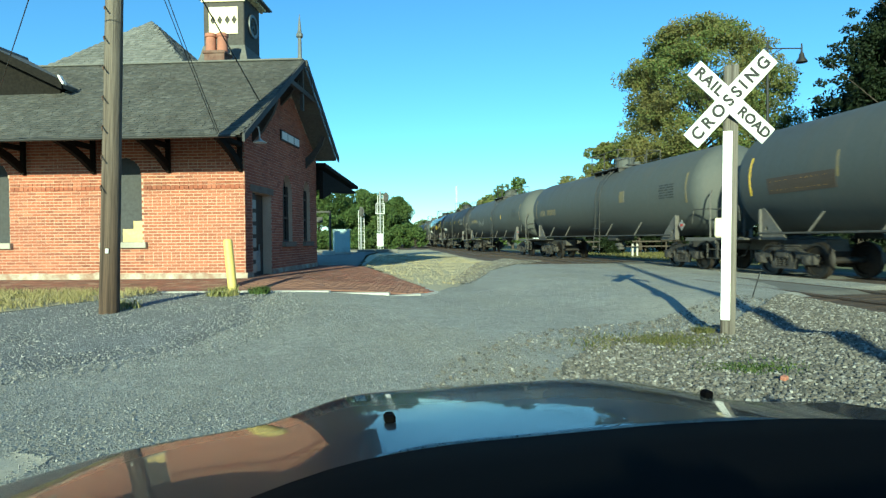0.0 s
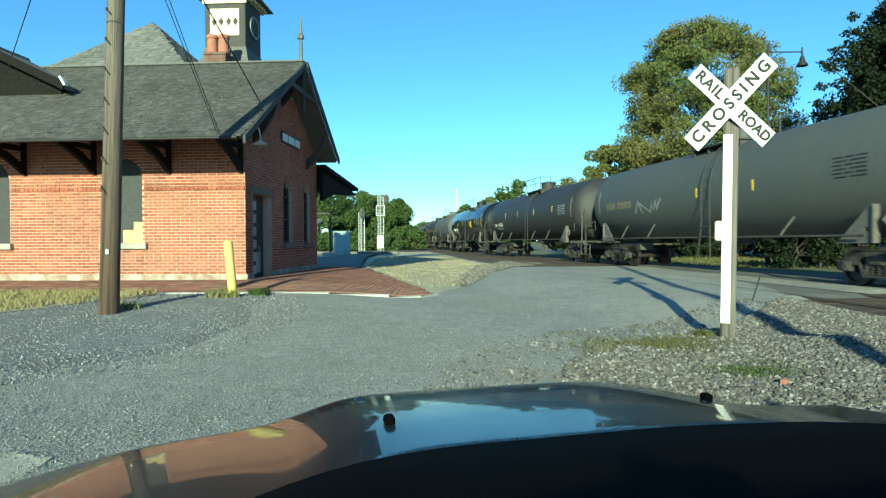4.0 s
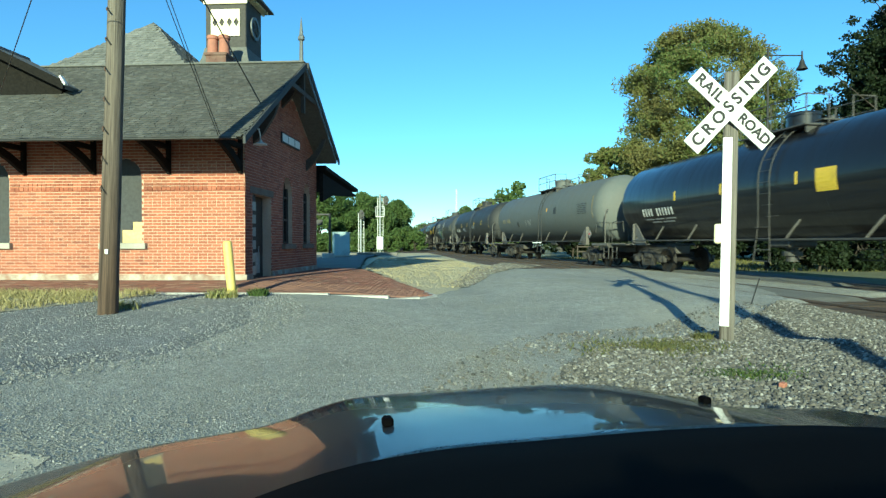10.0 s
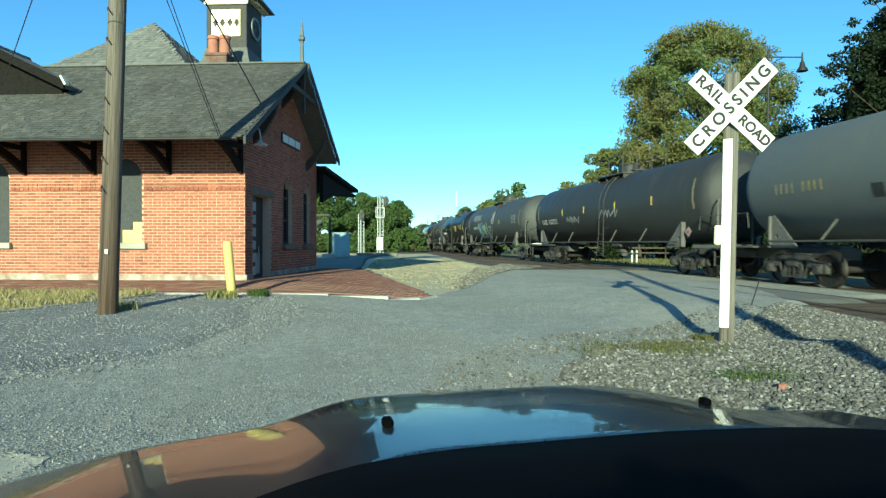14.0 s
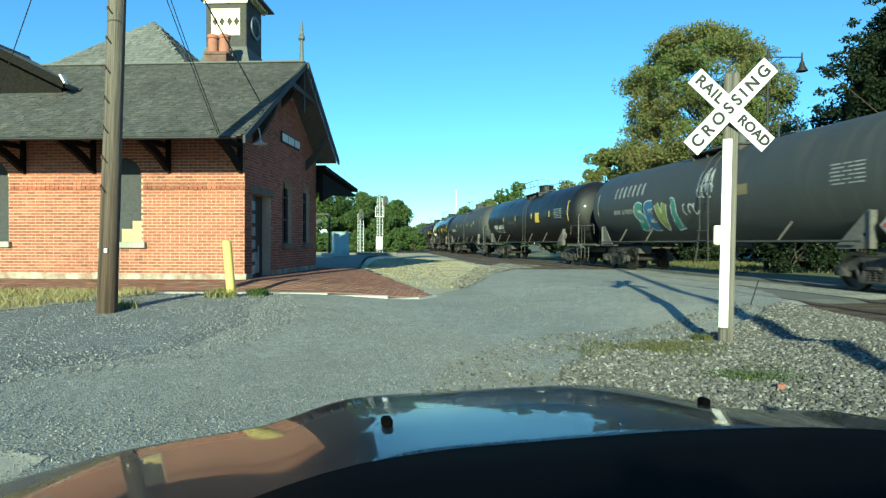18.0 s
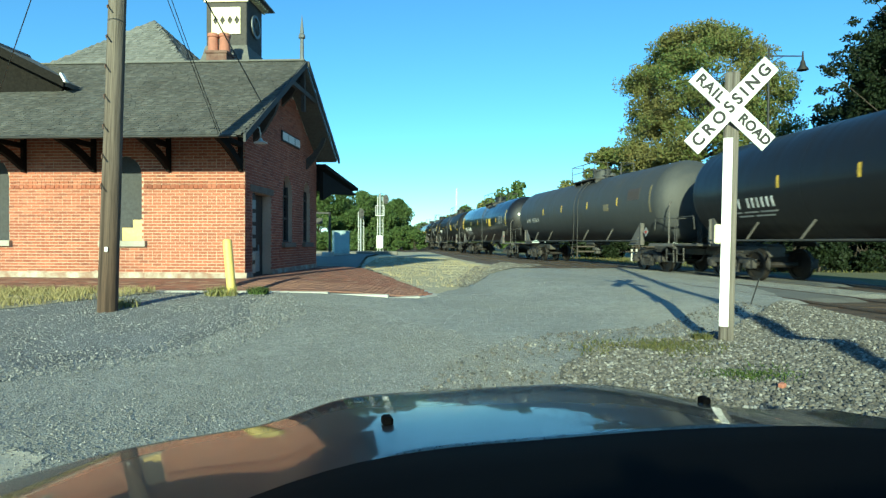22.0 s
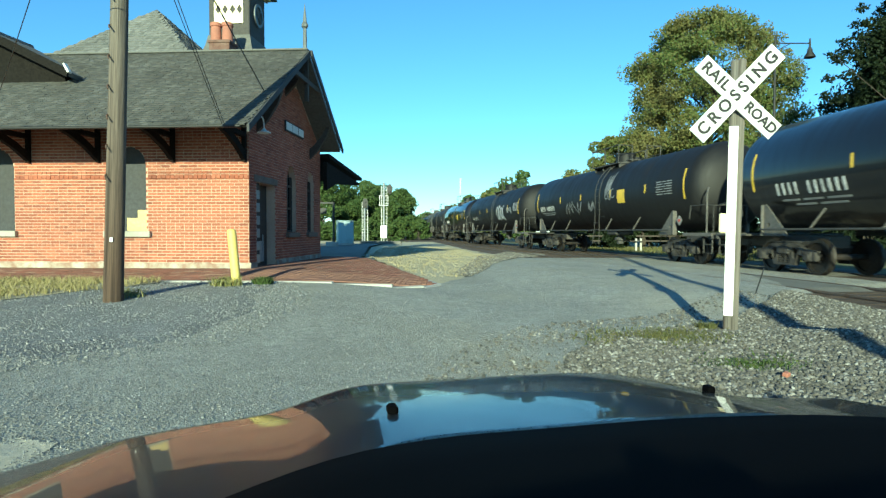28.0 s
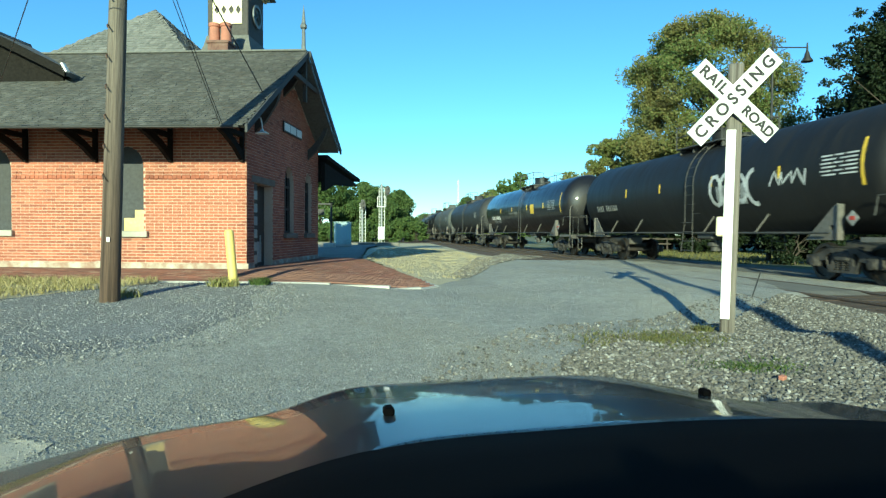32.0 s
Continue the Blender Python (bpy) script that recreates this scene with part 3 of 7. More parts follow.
def ribbon(bm, off, profile, s0, s1, step=2.0):
    """A profile of (side, up) drawn along the track."""
    rows = []
    s = s0
    while s <= s1 + 1e-6:
        x, y, h = on_track(s, off)
        n = Vector((math.sin(h), -math.cos(h), 0))
        rows.append([bm.verts.new(Vector((x, y, 0)) + n * a + Vector((0, 0, b))) for a, b in profile])
        s += step
    k = len(profile)
    for a, b in zip(rows, rows[1:]):
        for i in range(k):
            bm.faces.new((a[i], a[(i + 1) % k], b[(i + 1) % k], b[i]))
    bm.faces.new(rows[0])
    bm.faces.new(rows[-1][::-1])


GAUGE = 1.505
# the second track, on the side of the station, closes up to the first beyond the crossing
OFFSETS = [(-60, 3.05), (14, 3.05), (27, 3.1), (36, 2.4), (54, 1.95), (70, 1.4), (104, 0.5), (125, 0.0), (500, 0.0)]


def near_off(s):
    y = float(np.interp(s, RUN, LINE[:, 1]))
    return float(np.interp(y, [a for a, _ in OFFSETS], [b for _, b in OFFSETS]))


S_FAR, S_NEAR = run_at_y(400), run_at_y(-60)
RAILPROF = [(-0.035, 0.0), (-0.035, -0.035), (-0.008, -0.045), (-0.008, -0.13), (-0.07, -0.15), (0.07, -0.15), (0.008, -0.13), (0.008, -0.045), (0.035, -0.035), (0.035, 0.0)]


def track(name, off, label):
    near = callable(off)
    far_y, tie_y = (104, 46) if near else (400, 75)
    t = thing(name, label, "railway track", kind="structure")
    for sgn in (-1, 1):
        bm = bmesh.new()
        ribbon(bm, off, [(a + sgn * GAUGE / 2, b + RAIL_Z) for a, b in RAILPROF], run_at_y(far_y), S_NEAR, 2.0)
        part("rail", bm, STEEL, t, "worn steel rail with rusty web")
    me = shared("tie", lambda b: box(b, (0.23, 2.6, 0.18), (0, 0, 0), None, 0.012), TIEWOOD)
    s = run_at_y(tie_y)
    while s < run_at_y(-8):
        x, y, h = on_track(s, off)
        if not (12.0 < y < 24.5 and near) and not (13.9 < y < 27.5 and not near):
            part("tie", me, TIEWOOD, t, "", False, pose(x, y, RAIL_Z - 0.138 + random.uniform(-0.012, 0.0), 0, 0, math.degrees(h) + random.uniform(-1, 1)))
        s += 0.52
    return t


def trackbed():
    bm = bmesh.new()
    ribbon(bm, 2.0, [(-6.0, -0.08), (-4.3, -0.04), (-3.9, 0.018), (3.45, 0.018), (4.1, -0.03), (4.6, -0.08), (4.6, -0.3), (-6.0, -0.3)], S_FAR, S_NEAR, 2.0)
    tagged(part("ballast", bm, TRACKDIRT), "brown dirty ballast under the tracks", "ballast", "", "structure")


trackbed()
track("railway_track", 0.0, "far railway track under the train with steel rails on timber ties")
track("railway_track", near_off, "near railway track with rusty steel rails crossing the road")


def crossing():
    c = thing("level_crossing", "grey asphalt and concrete crossing panels between the rails", "level crossing", kind="structure")
    def strip(off, half, y0, y1, mat):
        bm = bmesh.new()
        rows = []
        n = 14
        for i in range(n + 2):
            y = y1 + (y0 - y1) * min(i, n) / n - (0.45 if i > n else 0.0)
            top = RAIL_Z - (0.006 if i <= n else 0.075)
            run = run_at_y(y)
            o, w = off(run), half(run)
            ring = []
            for a, z in ((o - w, top), (o + w, top), (o + w, -0.1), (o - w, -0.1)):
                px, py, _ = on_track(run, a)
                ring.append(bm.verts.new((px, py, z)))
            rows.append(ring)
        for a, b in zip(rows, rows[1:]):
            for k in range(4):
                bm.faces.new((a[k], a[(k + 1) % 4], b[(k + 1) % 4], b[k]))
        bm.faces.new(rows[0])
        bm.faces.new(rows[-1][::-1])
        part("crossing_panel", bm, mat, c)
    strip(lambda s: near_off(s) + 1.12, lambda s: 0.29, 12.0, 23.6, ASPHALT)
    strip(near_off, lambda s: 0.665, 12.3, 24.2, ROADPANEL)
    strip(lambda s: 0.5 * near_off(s), lambda s: 0.5 * near_off(s) - 0.83, 13.0, 25.6, ASPHALT)
    strip(lambda s: 0.0, lambda s: 0.665, 16.0, 26.6, ROADPANEL)
    strip(lambda s: -1.5, lambda s: 0.67, 17.0, 27.6, ROADPANEL)


crossing()

# ------------------------------------------------------------------ the train
TANK_R, TANK_L, TANK_Z, PITCH = 1.53, 16.8, 2.68, 18.15
TRUCK_X, WHEEL_R = 6.5, 0.457


def tank_paint(name, dark, light, rough, coat=0.0, dirt=0.4, dust=(0.13, 0.12, 0.10)):
    """Painted tank steel with grime streaks running down and dust below."""
    m, nt, b = material(name, rough)
    v = coords(nt)
    st = coords(nt, (1.6, 0.25, 0.25))
    f = noise_of(nt, v, 9, 5, 0.6)
    s = noise_of(nt, st, 2.2, 6, 0.65)
    base = mix(nt, f, dark, light)
    d = ramp(nt, s, [(0.48, (0, 0, 0)), (0.75, (dirt,) * 3)])
    nt.links.new(mix(nt, d, base, dust), b.inputs["Base Color"])
    b.inputs["Coat Weight"].default_value = coat
    b.inputs["Specular IOR Level"].default_value = 0.3
    b.inputs["Coat Roughness"].default_value = 0.075
    r = ramp(nt, s, [(0.4, (rough,) * 3), (0.8, (min(1, rough + 0.2),) * 3)])
    nt.links.new(r, b.inputs["Roughness"])
    bump(nt, b, noise_of(nt, v, 1.1, 2, 0.4), 0.12, 0.02)
    return m


PAINTS = {
    "grey": tank_paint("grey_tank_paint", (0.0666, 0.0729, 0.0711), (0.0873, 0.0936, 0.0918), 0.6, 0.0, 0.5, (0.1125, 0.108, 0.0972)),
    "pale": tank_paint("pale_grey_tank_paint", (0.0945, 0.1035, 0.1008), (0.1188, 0.1269, 0.1242), 0.6, 0.0, 0.5, (0.144, 0.1368, 0.1242)),
    "mid": tank_paint("dark_grey_tank_paint", (0.0405, 0.0432, 0.045), (0.0558, 0.0585, 0.0603), 0.5, 0.0, 0.4, (0.108, 0.1035, 0.09)),
    "char": tank_paint("charcoal_tank_paint", (0.0243, 0.0252, 0.027), (0.0342, 0.036, 0.0378), 0.5, 0.0, 0.4, (0.081, 0.0765, 0.072)),
    "matt": tank_paint("dull_black_tank_paint", (0.0072, 0.0072, 0.0081), (0.0126, 0.0126, 0.0135), 0.5, 0.0, 0.35, (0.036, 0.0333, 0.0297)),
    "gloss": tank_paint("glossy_black_tank_paint", (0.006, 0.006, 0.007), (0.010, 0.010, 0.012), 0.40, 0.55, 0.15, (0.02, 0.018, 0.016)),
}
PAINTS["satin"] = tank_paint("satin_black_tank_paint", (0.0065, 0.0065, 0.0075), (0.011, 0.011, 0.0125), 0.44, 0.14, 0.25, (0.026, 0.024, 0.022))
FITTING = two_tone("dusty_black_fitting", (0.03, 0.03, 0.03), (0.075, 0.072, 0.068), 14, 1.2, 0.65, 0.1, 0.2, 0.004, (0.1, 0.085, 0.07), 0.56, 0.5)
FITGREY = two_tone("grey_fitting", (0.075, 0.072, 0.067), (0.15, 0.143, 0.132), 9, 2.2, 0.7, 0.1, 0.2, 0.004, (0.13, 0.10, 0.08), 0.56, 0.5)
TREAD = two_tone("dull_wheel_steel", (0.018, 0.016, 0.015), (0.045, 0.039, 0.034), 20, 2, 0.5, 0.5, 0.1, 0.002, (0.1, 0.078, 0.062), 0.62, 0.6)
MARKS = {
    "yellow": two_tone("reflective_yellow", (0.6, 0.4, 0.03), (0.75, 0.52, 0.06), 20, 3, 0.5, 0, 0.05, 0.002, (0.3, 0.2, 0.05), 0.62, 0.5),
    "white": two_tone("white_stencil", (0.45, 0.45, 0.44), (0.66, 0.66, 0.65), 20, 3, 0.6, 0, 0.05, 0.002, (0.15, 0.15, 0.15), 0.55, 0.6),
    "dim": two_tone("faded_stencil", (0.2, 0.2, 0.2), (0.32, 0.32, 0.31), 20, 3, 0.6, 0, 0.05, 0.002, (0.1, 0.1, 0.1), 0.55, 0.6),
    "ochre": two_tone("faded_ochre_stencil", (0.15, 0.12, 0.05), (0.23, 0.18, 0.075), 20, 3, 0.6, 0, 0.05, 0.002, (0.14, 0.13, 0.11), 0.5, 0.8),
    "orange": two_tone("orange_stencil", (0.55, 0.3, 0.04), (0.7, 0.4, 0.06), 20, 3, 0.6, 0, 0.05, 0.002),
    "red": two_tone("red_placard", (0.3, 0.03, 0.02), (0.42, 0.05, 0.03), 20, 3, 0.6, 0, 0.05, 0.002),
    "brown": two_tone("brown_panel", (0.045, 0.032, 0.022), (0.075, 0.055, 0.04), 20, 3, 0.6, 0, 0.05, 0.002),
    "black": two_tone("black_panel", (0.012, 0.012, 0.012), (0.03, 0.03, 0.03), 20, 3, 0.6, 0, 0.05, 0.002),
    "lime": two_tone("lime_spray", (0.16, 0.2, 0.04), (0.26, 0.3, 0.07), 6, 2, 0.6, 0, 0.05, 0.002),
    "teal": two_tone("teal_spray", (0.03, 0.16, 0.16), (0.08, 0.26, 0.22), 6, 2, 0.6, 0, 0.05, 0.002, (0.25, 0.22, 0.05), 0.6, 0.7),
    "blue": two_tone("blue_spray", (0.03, 0.10, 0.22), (0.06, 0.16, 0.3), 6, 2, 0.6, 0, 0.05, 0.002),
    "paleblue": two_tone("pale_blue_spray", (0.35, 0.42, 0.46), (0.5, 0.56, 0.58), 6, 2, 0.6, 0, 0.05, 0.002),
}


def tank_profile():
    prof = []
    h = 0.78
    for i in range(9):
        a = math.pi / 2 * i / 8
        prof.append((TANK_R * math.sin(a) if i else 0.0, -TANK_L / 2 + h - h * math.cos(a)))
    prof += [(TANK_R, -2.8), (TANK_R, 2.8)]
    for i in range(8, -1, -1):
        a = math.pi / 2 * i / 8
        prof.append((TANK_R * math.sin(a) if i else 0.0, TANK_L / 2 - h + h * math.cos(a)))
    return prof


def side_patch(bm, x0, x1, z0, z1, lift=0.006, side=-1, shear=0.0):
    """A thin plate bent to the tank's side, between heights over the rail."""
    n = max(2, int((z1 - z0) / 0.12) + 1)
    rows = []
    for i in range(n + 1):
        z = z0 + (z1 - z0) * i / n
        u = max(-0.999, min(0.999, (z - TANK_Z) / TANK_R))
        y = math.sqrt(1 - u * u)
        sh = shear * (z - z0)
        rows.append([bm.verts.new((x + sh, side * (TANK_R + r) * y, TANK_Z + (TANK_R + r) * u)) for x, r in ((x0, lift), (x1, lift), (x1, -0.01), (x0, -0.01))])
    for a, b in zip(rows, rows[1:]):
        for i in range(4):
            bm.faces.new((a[i], a[(i + 1) % 4], b[(i + 1) % 4], b[i]))
    bm.faces.new(rows[0])
    bm.faces.new(rows[-1][::-1])


def stroke(bm, pts, width, lift=0.008):
    """A sprayed line on the station side of the tank, through (x, z) points: one strip."""
    line = []
    for (x0, z0), (x1, z1) in zip(pts, pts[1:]):
        k = max(1, int(math.hypot(x1 - x0, z1 - z0) / 0.12))
        line += [Vector((x0 + (x1 - x0) * i / k, z0 + (z1 - z0) * i / k)) for i in range(k)]
    line.append(Vector(pts[-1]))
    ring = []
    for i, p in enumerate(line):
        d = line[min(i + 1, len(line) - 1)] - line[max(i - 1, 0)]
        if d.length < 0.02:
            d = line[i] - line[max(i - 1, 0)] if i else line[1] - line[0]
        n = Vector((-d.y, d.x)).normalized() * width / 2
        pair = []
        for q in (p - n, p + n):
            u = max(-0.999, min(0.999, (q.y - TANK_Z) / TANK_R))
            pair.append(bm.verts.new((q.x, -(TANK_R + lift) * math.sqrt(1 - u * u), TANK_Z + (TANK_R + lift) * u)))
        ring.append(pair)
    for a, b in zip(ring, ring[1:]):
        bm.faces.new((a[0], a[1], b[1], b[0]))


def wheel_mesh(bm):
    for y in (-0.72, 0.72):
        o = -1 if y < 0 else 1
        prof = [(0.10, -0.09 * o), (0.17, -0.07 * o), (0.18, -0.02 * o), (0.37, 0.0), (0.38, 0.05 * o), (WHEEL_R, 0.05 * o), (WHEEL_R + 0.004, -0.03 * o), (WHEEL_R + 0.03, -0.06 * o), (WHEEL_R + 0.02, -0.085 * o), (0.38, -0.085 * o), (0.37, -0.04 * o), (0.19, -0.06 * o), (0.10, -0.09 * o)]
        lathe(bm, prof, 20, "Y", (0, y, 0))
    rod(bm, (0, -1.08, 0), (0, 1.08, 0), 0.085, 10)
    for y in (-1.06, 1.06):
        rod(bm, (0, y - 0.05, 0), (0, y + 0.05, 0), 0.11, 10)
        for a in range(3):
            c = (0.06 * math.cos(a * 2.1), y * 1.055, 0.06 * math.sin(a * 2.1))
            box(bm, (0.035, 0.03, 0.035), c)


def side_frame_mesh(bm):
    out = [(-1.12, 0.36), (-1.12, 0.62), (-0.75, 0.66), (-0.42, 0.80), (0.42, 0.80), (0.75, 0.66), (1.12, 0.62), (1.12, 0.36), (0.82, 0.36), (0.70, 0.48), (0.50, 0.52), (0.40, 0.22), (-0.40, 0.22), (-0.50, 0.52), (-0.70, 0.48), (-0.82, 0.36)]
    gaps = [[(0.44, 0.40), (0.50, 0.60), (0.40, 0.69), (0.30, 0.69), (0.30, 0.56), (0.34, 0.40)][::-1], [(-0.44, 0.40), (-0.34, 0.40), (-0.30, 0.56), (-0.30, 0.69), (-0.40, 0.69), (-0.50, 0.60)][::-1], [(-0.24, 0.28), (-0.24, 0.56), (0.24, 0.56), (0.24, 0.28)][::-1]]
    pierced(bm, out, gaps, 0.13, pose(0, -0.065, 0))
    for x in (-0.86, 0.86):
        box(bm, (0.30, 0.19, 0.26), (x, 0, 0.47), None, 0.03)
        for y in (-0.11, 0.11):
            lathe(bm, [(0.0, y * 1.25), (0.09, y * 1.2), (0.115, y), (0.115, 0.0)][::1 if y < 0 else -1], 12, "Y", (x, 0, WHEEL_R))
    box(bm, (0.50, 0.17, 0.12), (0, 0, 0.62), None, 0.02)
    box(bm, (0.9, 0.05, 0.05), (0, 0.09, 0.83), None, 0.01)


def spring_mesh(bm):
    prof = [(0.055, 0)]
    for i in range(1, 12):
        prof.append((0.075 if i % 2 else 0.05, 0.028 * i))
    prof.append((0.055, 0.34))
    lathe(bm, prof, 10)


WHEELSETS, TRUCKS, CARS = [], [], []


def truck(parent, x):
    bmh = shared("bolster", lambda b: (box(b, (0.42, 2.2, 0.24), (0, 0, 0.62), None, 0.03), box(b, (0.55, 0.6, 0.16), (0, 0, 0.78), None, 0.03)), RUNGEAR)
    t = part("truck", bmh, RUNGEAR, parent, "", False, pose(x, 0, 0))
    sf = shared("side_frame", side_frame_mesh, RUNGEAR)
    sp = shared("spring", spring_mesh, RUNGEAR)
    for y in (-1.0, 1.0):
        part("side_frame", sf, RUNGEAR, t, "", False, pose(0, y, 0))
        for dx in (-0.17, 0.0, 0.17):
            part("spring", sp, RUNGEAR, t, "", False, pose(dx, y, 0.225))
    wm = shared("wheelset", wheel_mesh, TREAD, True)
    for dx in (-0.86, 0.86):
        w = part("wheelset", wm, TREAD, t, "worn steel wheels on an axle", False, pose(dx, 0, WHEEL_R))
        WHEELSETS.append((w, dx))
    TRUCKS.append(t)
    return t


def ladder_mesh(bm):
    for x in (-0.22, 0.22):
        pts = []
        for i in range(13):
            a = radians(-32 + i * 8.6)
            pts.append((x, -(TANK_R + 0.10) * math.cos(a), TANK_Z + (TANK_R + 0.10) * math.sin(a)))
        bent(bm, [(x * 1.5, -1.68, 0.55), (x, -1.62, 1.55)] + pts[3:], 0.016, 5)
    for i in range(15):
        a = radians(-20 + i * 6.6)
        z = 0.6 + i * 0.3
        if z < 1.7:
            rod(bm, (-0.3, -1.66, z), (0.3, -1.66, z), 0.014, 5)
        else:
            zz = min(z, TANK_Z + 1.45)
            y = -math.sqrt(max(0, (TANK_R + 0.10) ** 2 - (zz - TANK_Z) ** 2))
            rod(bm, (-0.22, y, zz), (0.22, y, zz), 0.010, 5)


def platform_mesh(bm):
    zt = TANK_Z + TANK_R
    for y in (-0.75, 0.75):
        box(bm, (2.6, 0.55, 0.04), (0, y, zt + 0.02 - 0.10))
        for x in (-1.2, -0.4, 0.4, 1.2):
            box(bm, (0.05, 0.5, 0.24), (x, y * 0.9, zt - 0.16))
    for x in (-1.15, 1.15):
        box(bm, (0.3, 1.0, 0.04), (x, 0, zt + 0.06))


def railing_mesh(bm):
    zt = TANK_Z + TANK_R - 0.06
    y = -1.0
    bent(bm, [(-1.3, -0.35, zt), (-1.3, -0.35, zt + 0.75), (-1.3, y, zt + 0.75), (1.3, y, zt + 0.75), (1.3, -0.35, zt + 0.75), (1.3, -0.35, zt)], 0.02, 5)
    for x in (-1.3, 0.0, 1.3):
        rod(bm, (x, y, zt), (x, y, zt + 0.75), 0.02, 5)
    rod(bm, (-1.3, y, zt + 0.4), (1.3, y, zt + 0.4), 0.016, 5)


def dome_mesh(bm):
    zt = TANK_Z + TANK_R
    lathe(bm, [(0.0, 0.52), (0.42, 0.50), (0.46, 0.46), (0.46, 0.40), (0.43, 0.40), (0.43, -0.08), (0.36, -0.1)][::-1], 18, "Z", (0, 0, zt - 0.02))
    rod(bm, (0.9, 0.1, zt - 0.1), (0.9, 0.1, zt + 0.22), 0.16, 10)
    rod(bm, (-0.85, -0.1, zt - 0.1), (-0.85, -0.1, zt + 0.16), 0.25, 12)


def walkway_mesh(bm):
    """The long side handrail with its slanting brackets."""
    for y in (-1, 1):
        rod(bm, (-TRUCK_X - 0.2, y * 1.60, 1.17), (TRUCK_X + 0.2, y * 1.60, 1.17), 0.028, 6)


def bracket_mesh(bm):
    rod(bm, (-0.2, -1.58, 1.16), (0.22, -1.50, 1.66), 0.03, 5)


def gusset_mesh(bm):
    hole = [(-0.02 + 0.06 * math.cos(a * 1.047), 1.3 + 0.06 * math.sin(a * 1.047)) for a in range(6)]
    pierced(bm, [(-0.8, 1.0), (0.2, 1.0), (0.2, 1.80), (0.12, 1.86), (0.03, 1.80)], [hole], 0.035, pose(0, 0, 0))
    box(bm, (0.05, 0.16, 0.84), (0.205, 0.02, 1.42), None, 0.01)


def end_platform_mesh(bm):
    box(bm, (1.5, 3.0, 0.06), (0.2, 0, 1.02), None, 0.01)
    box(bm, (0.08, 3.0, 0.2), (0.92, 0, 0.98), None, 0.01)
    box(bm, (3.4, 0.6, 0.34), (-0.6, 0, 0.84), None, 0.03)
    for y in (-1.42, 1.42):
        bent(bm, [(0.86, y, 1.02), (0.86, y, 0.42), (0.42, y, 0.42), (0.42, y, 1.02)], 0.022, 5)
        rod(bm, (0.42, y, 0.7), (0.86, y, 0.7), 0.018, 5)


def end_rail_mesh(bm):
    bent(bm, [(0.9, -1.42, 1.0), (0.9, -1.42, 1.95), (0.9, 1.42, 1.95), (0.9, 1.42, 1.0)], 0.017, 5)
    for y in (-0.5, 0.5):
        rod(bm, (0.9, y, 1.0), (0.9, y, 1.96), 0.022, 5)
    for y in (-1.42, 1.42):
        bent(bm, [(0.9, y, 1.95), (0.55, y * 1.03, 1.98), (-0.25, y * 1.03, 1.98), (-0.32, y * 1.03, 1.55)], 0.017, 5)


def grab_pipe_mesh(bm):
    bent(bm, [(0.62, -1.46, 1.0), (0.62, -1.46, 2.30), (0.60, -1.42, 2.46), (0.50, -1.32, 2.54), (0.34, -1.2, 2.56)], 0.026, 6)
    box(bm, (1.56, 0.045, 0.11), (0.2, -1.52, 1.02), None, 0.008)


def coupler_mesh(bm):
    box(bm, (0.9, 0.16, 0.18), (1.1, 0, 0.86), None, 0.02)
    box(bm, (0.26, 0.34, 0.30), (1.5, 0.03, 0.86), None, 0.06)
    bent(bm, [(0.95, 0.3, 0.8), (1.2, 0.3, 0.5), (1.62, 0.25, 0.42)], 0.03, 6)


def brake_mesh(bm):
    rod(bm, (-0.4, -0.6, 1.32), (0.45, -0.6, 1.32), 0.2, 12)
    box(bm, (0.3, 0.35, 0.4), (0.5, -1.1, 1.28), None, 0.03)
    rod(bm, (-0.1, -1.25, 1.25), (0.3, -1.25, 1.25), 0.13, 10)


def brake_wheel_mesh(bm):
    lathe(bm, [(0.24, -0.02), (0.28, -0.02), (0.28, 0.02), (0.24, 0.02), (0.24, -0.02)], 16, "X", (0.96, -0.9, 1.75))
    for a in range(4):
        rod(bm, (0.96, -0.9, 1.75), (0.96, -0.9 + 0.26 * math.cos(a * 1.57), 1.75 + 0.26 * math.sin(a * 1.57)), 0.015, 4)
    rod(bm, (0.96, -0.9, 1.0), (0.96, -0.9, 1.75), 0.03, 6)


def belly_mesh(bm):
    box(bm, (0.9, 0.9, 0.25), (0, 0, 1.08), None, 0.05)
    rod(bm, (0, 0, 0.55), (0, 0, 1.1), 0.16, 10)
    rod(bm, (0, 0, 0.72), (0, 0, 0.85), 0.26, 12)


def band_mesh(bm):
    lathe(bm, [(TANK_R - 0.002, -0.03), (TANK_R + 0.004, -0.015), (TANK_R + 0.004, 0.015), (TANK_R - 0.002, 0.03), (TANK_R - 0.02, 0), (TANK_R - 0.002, -0.03)], 48, "X", (0, 0, TANK_Z))


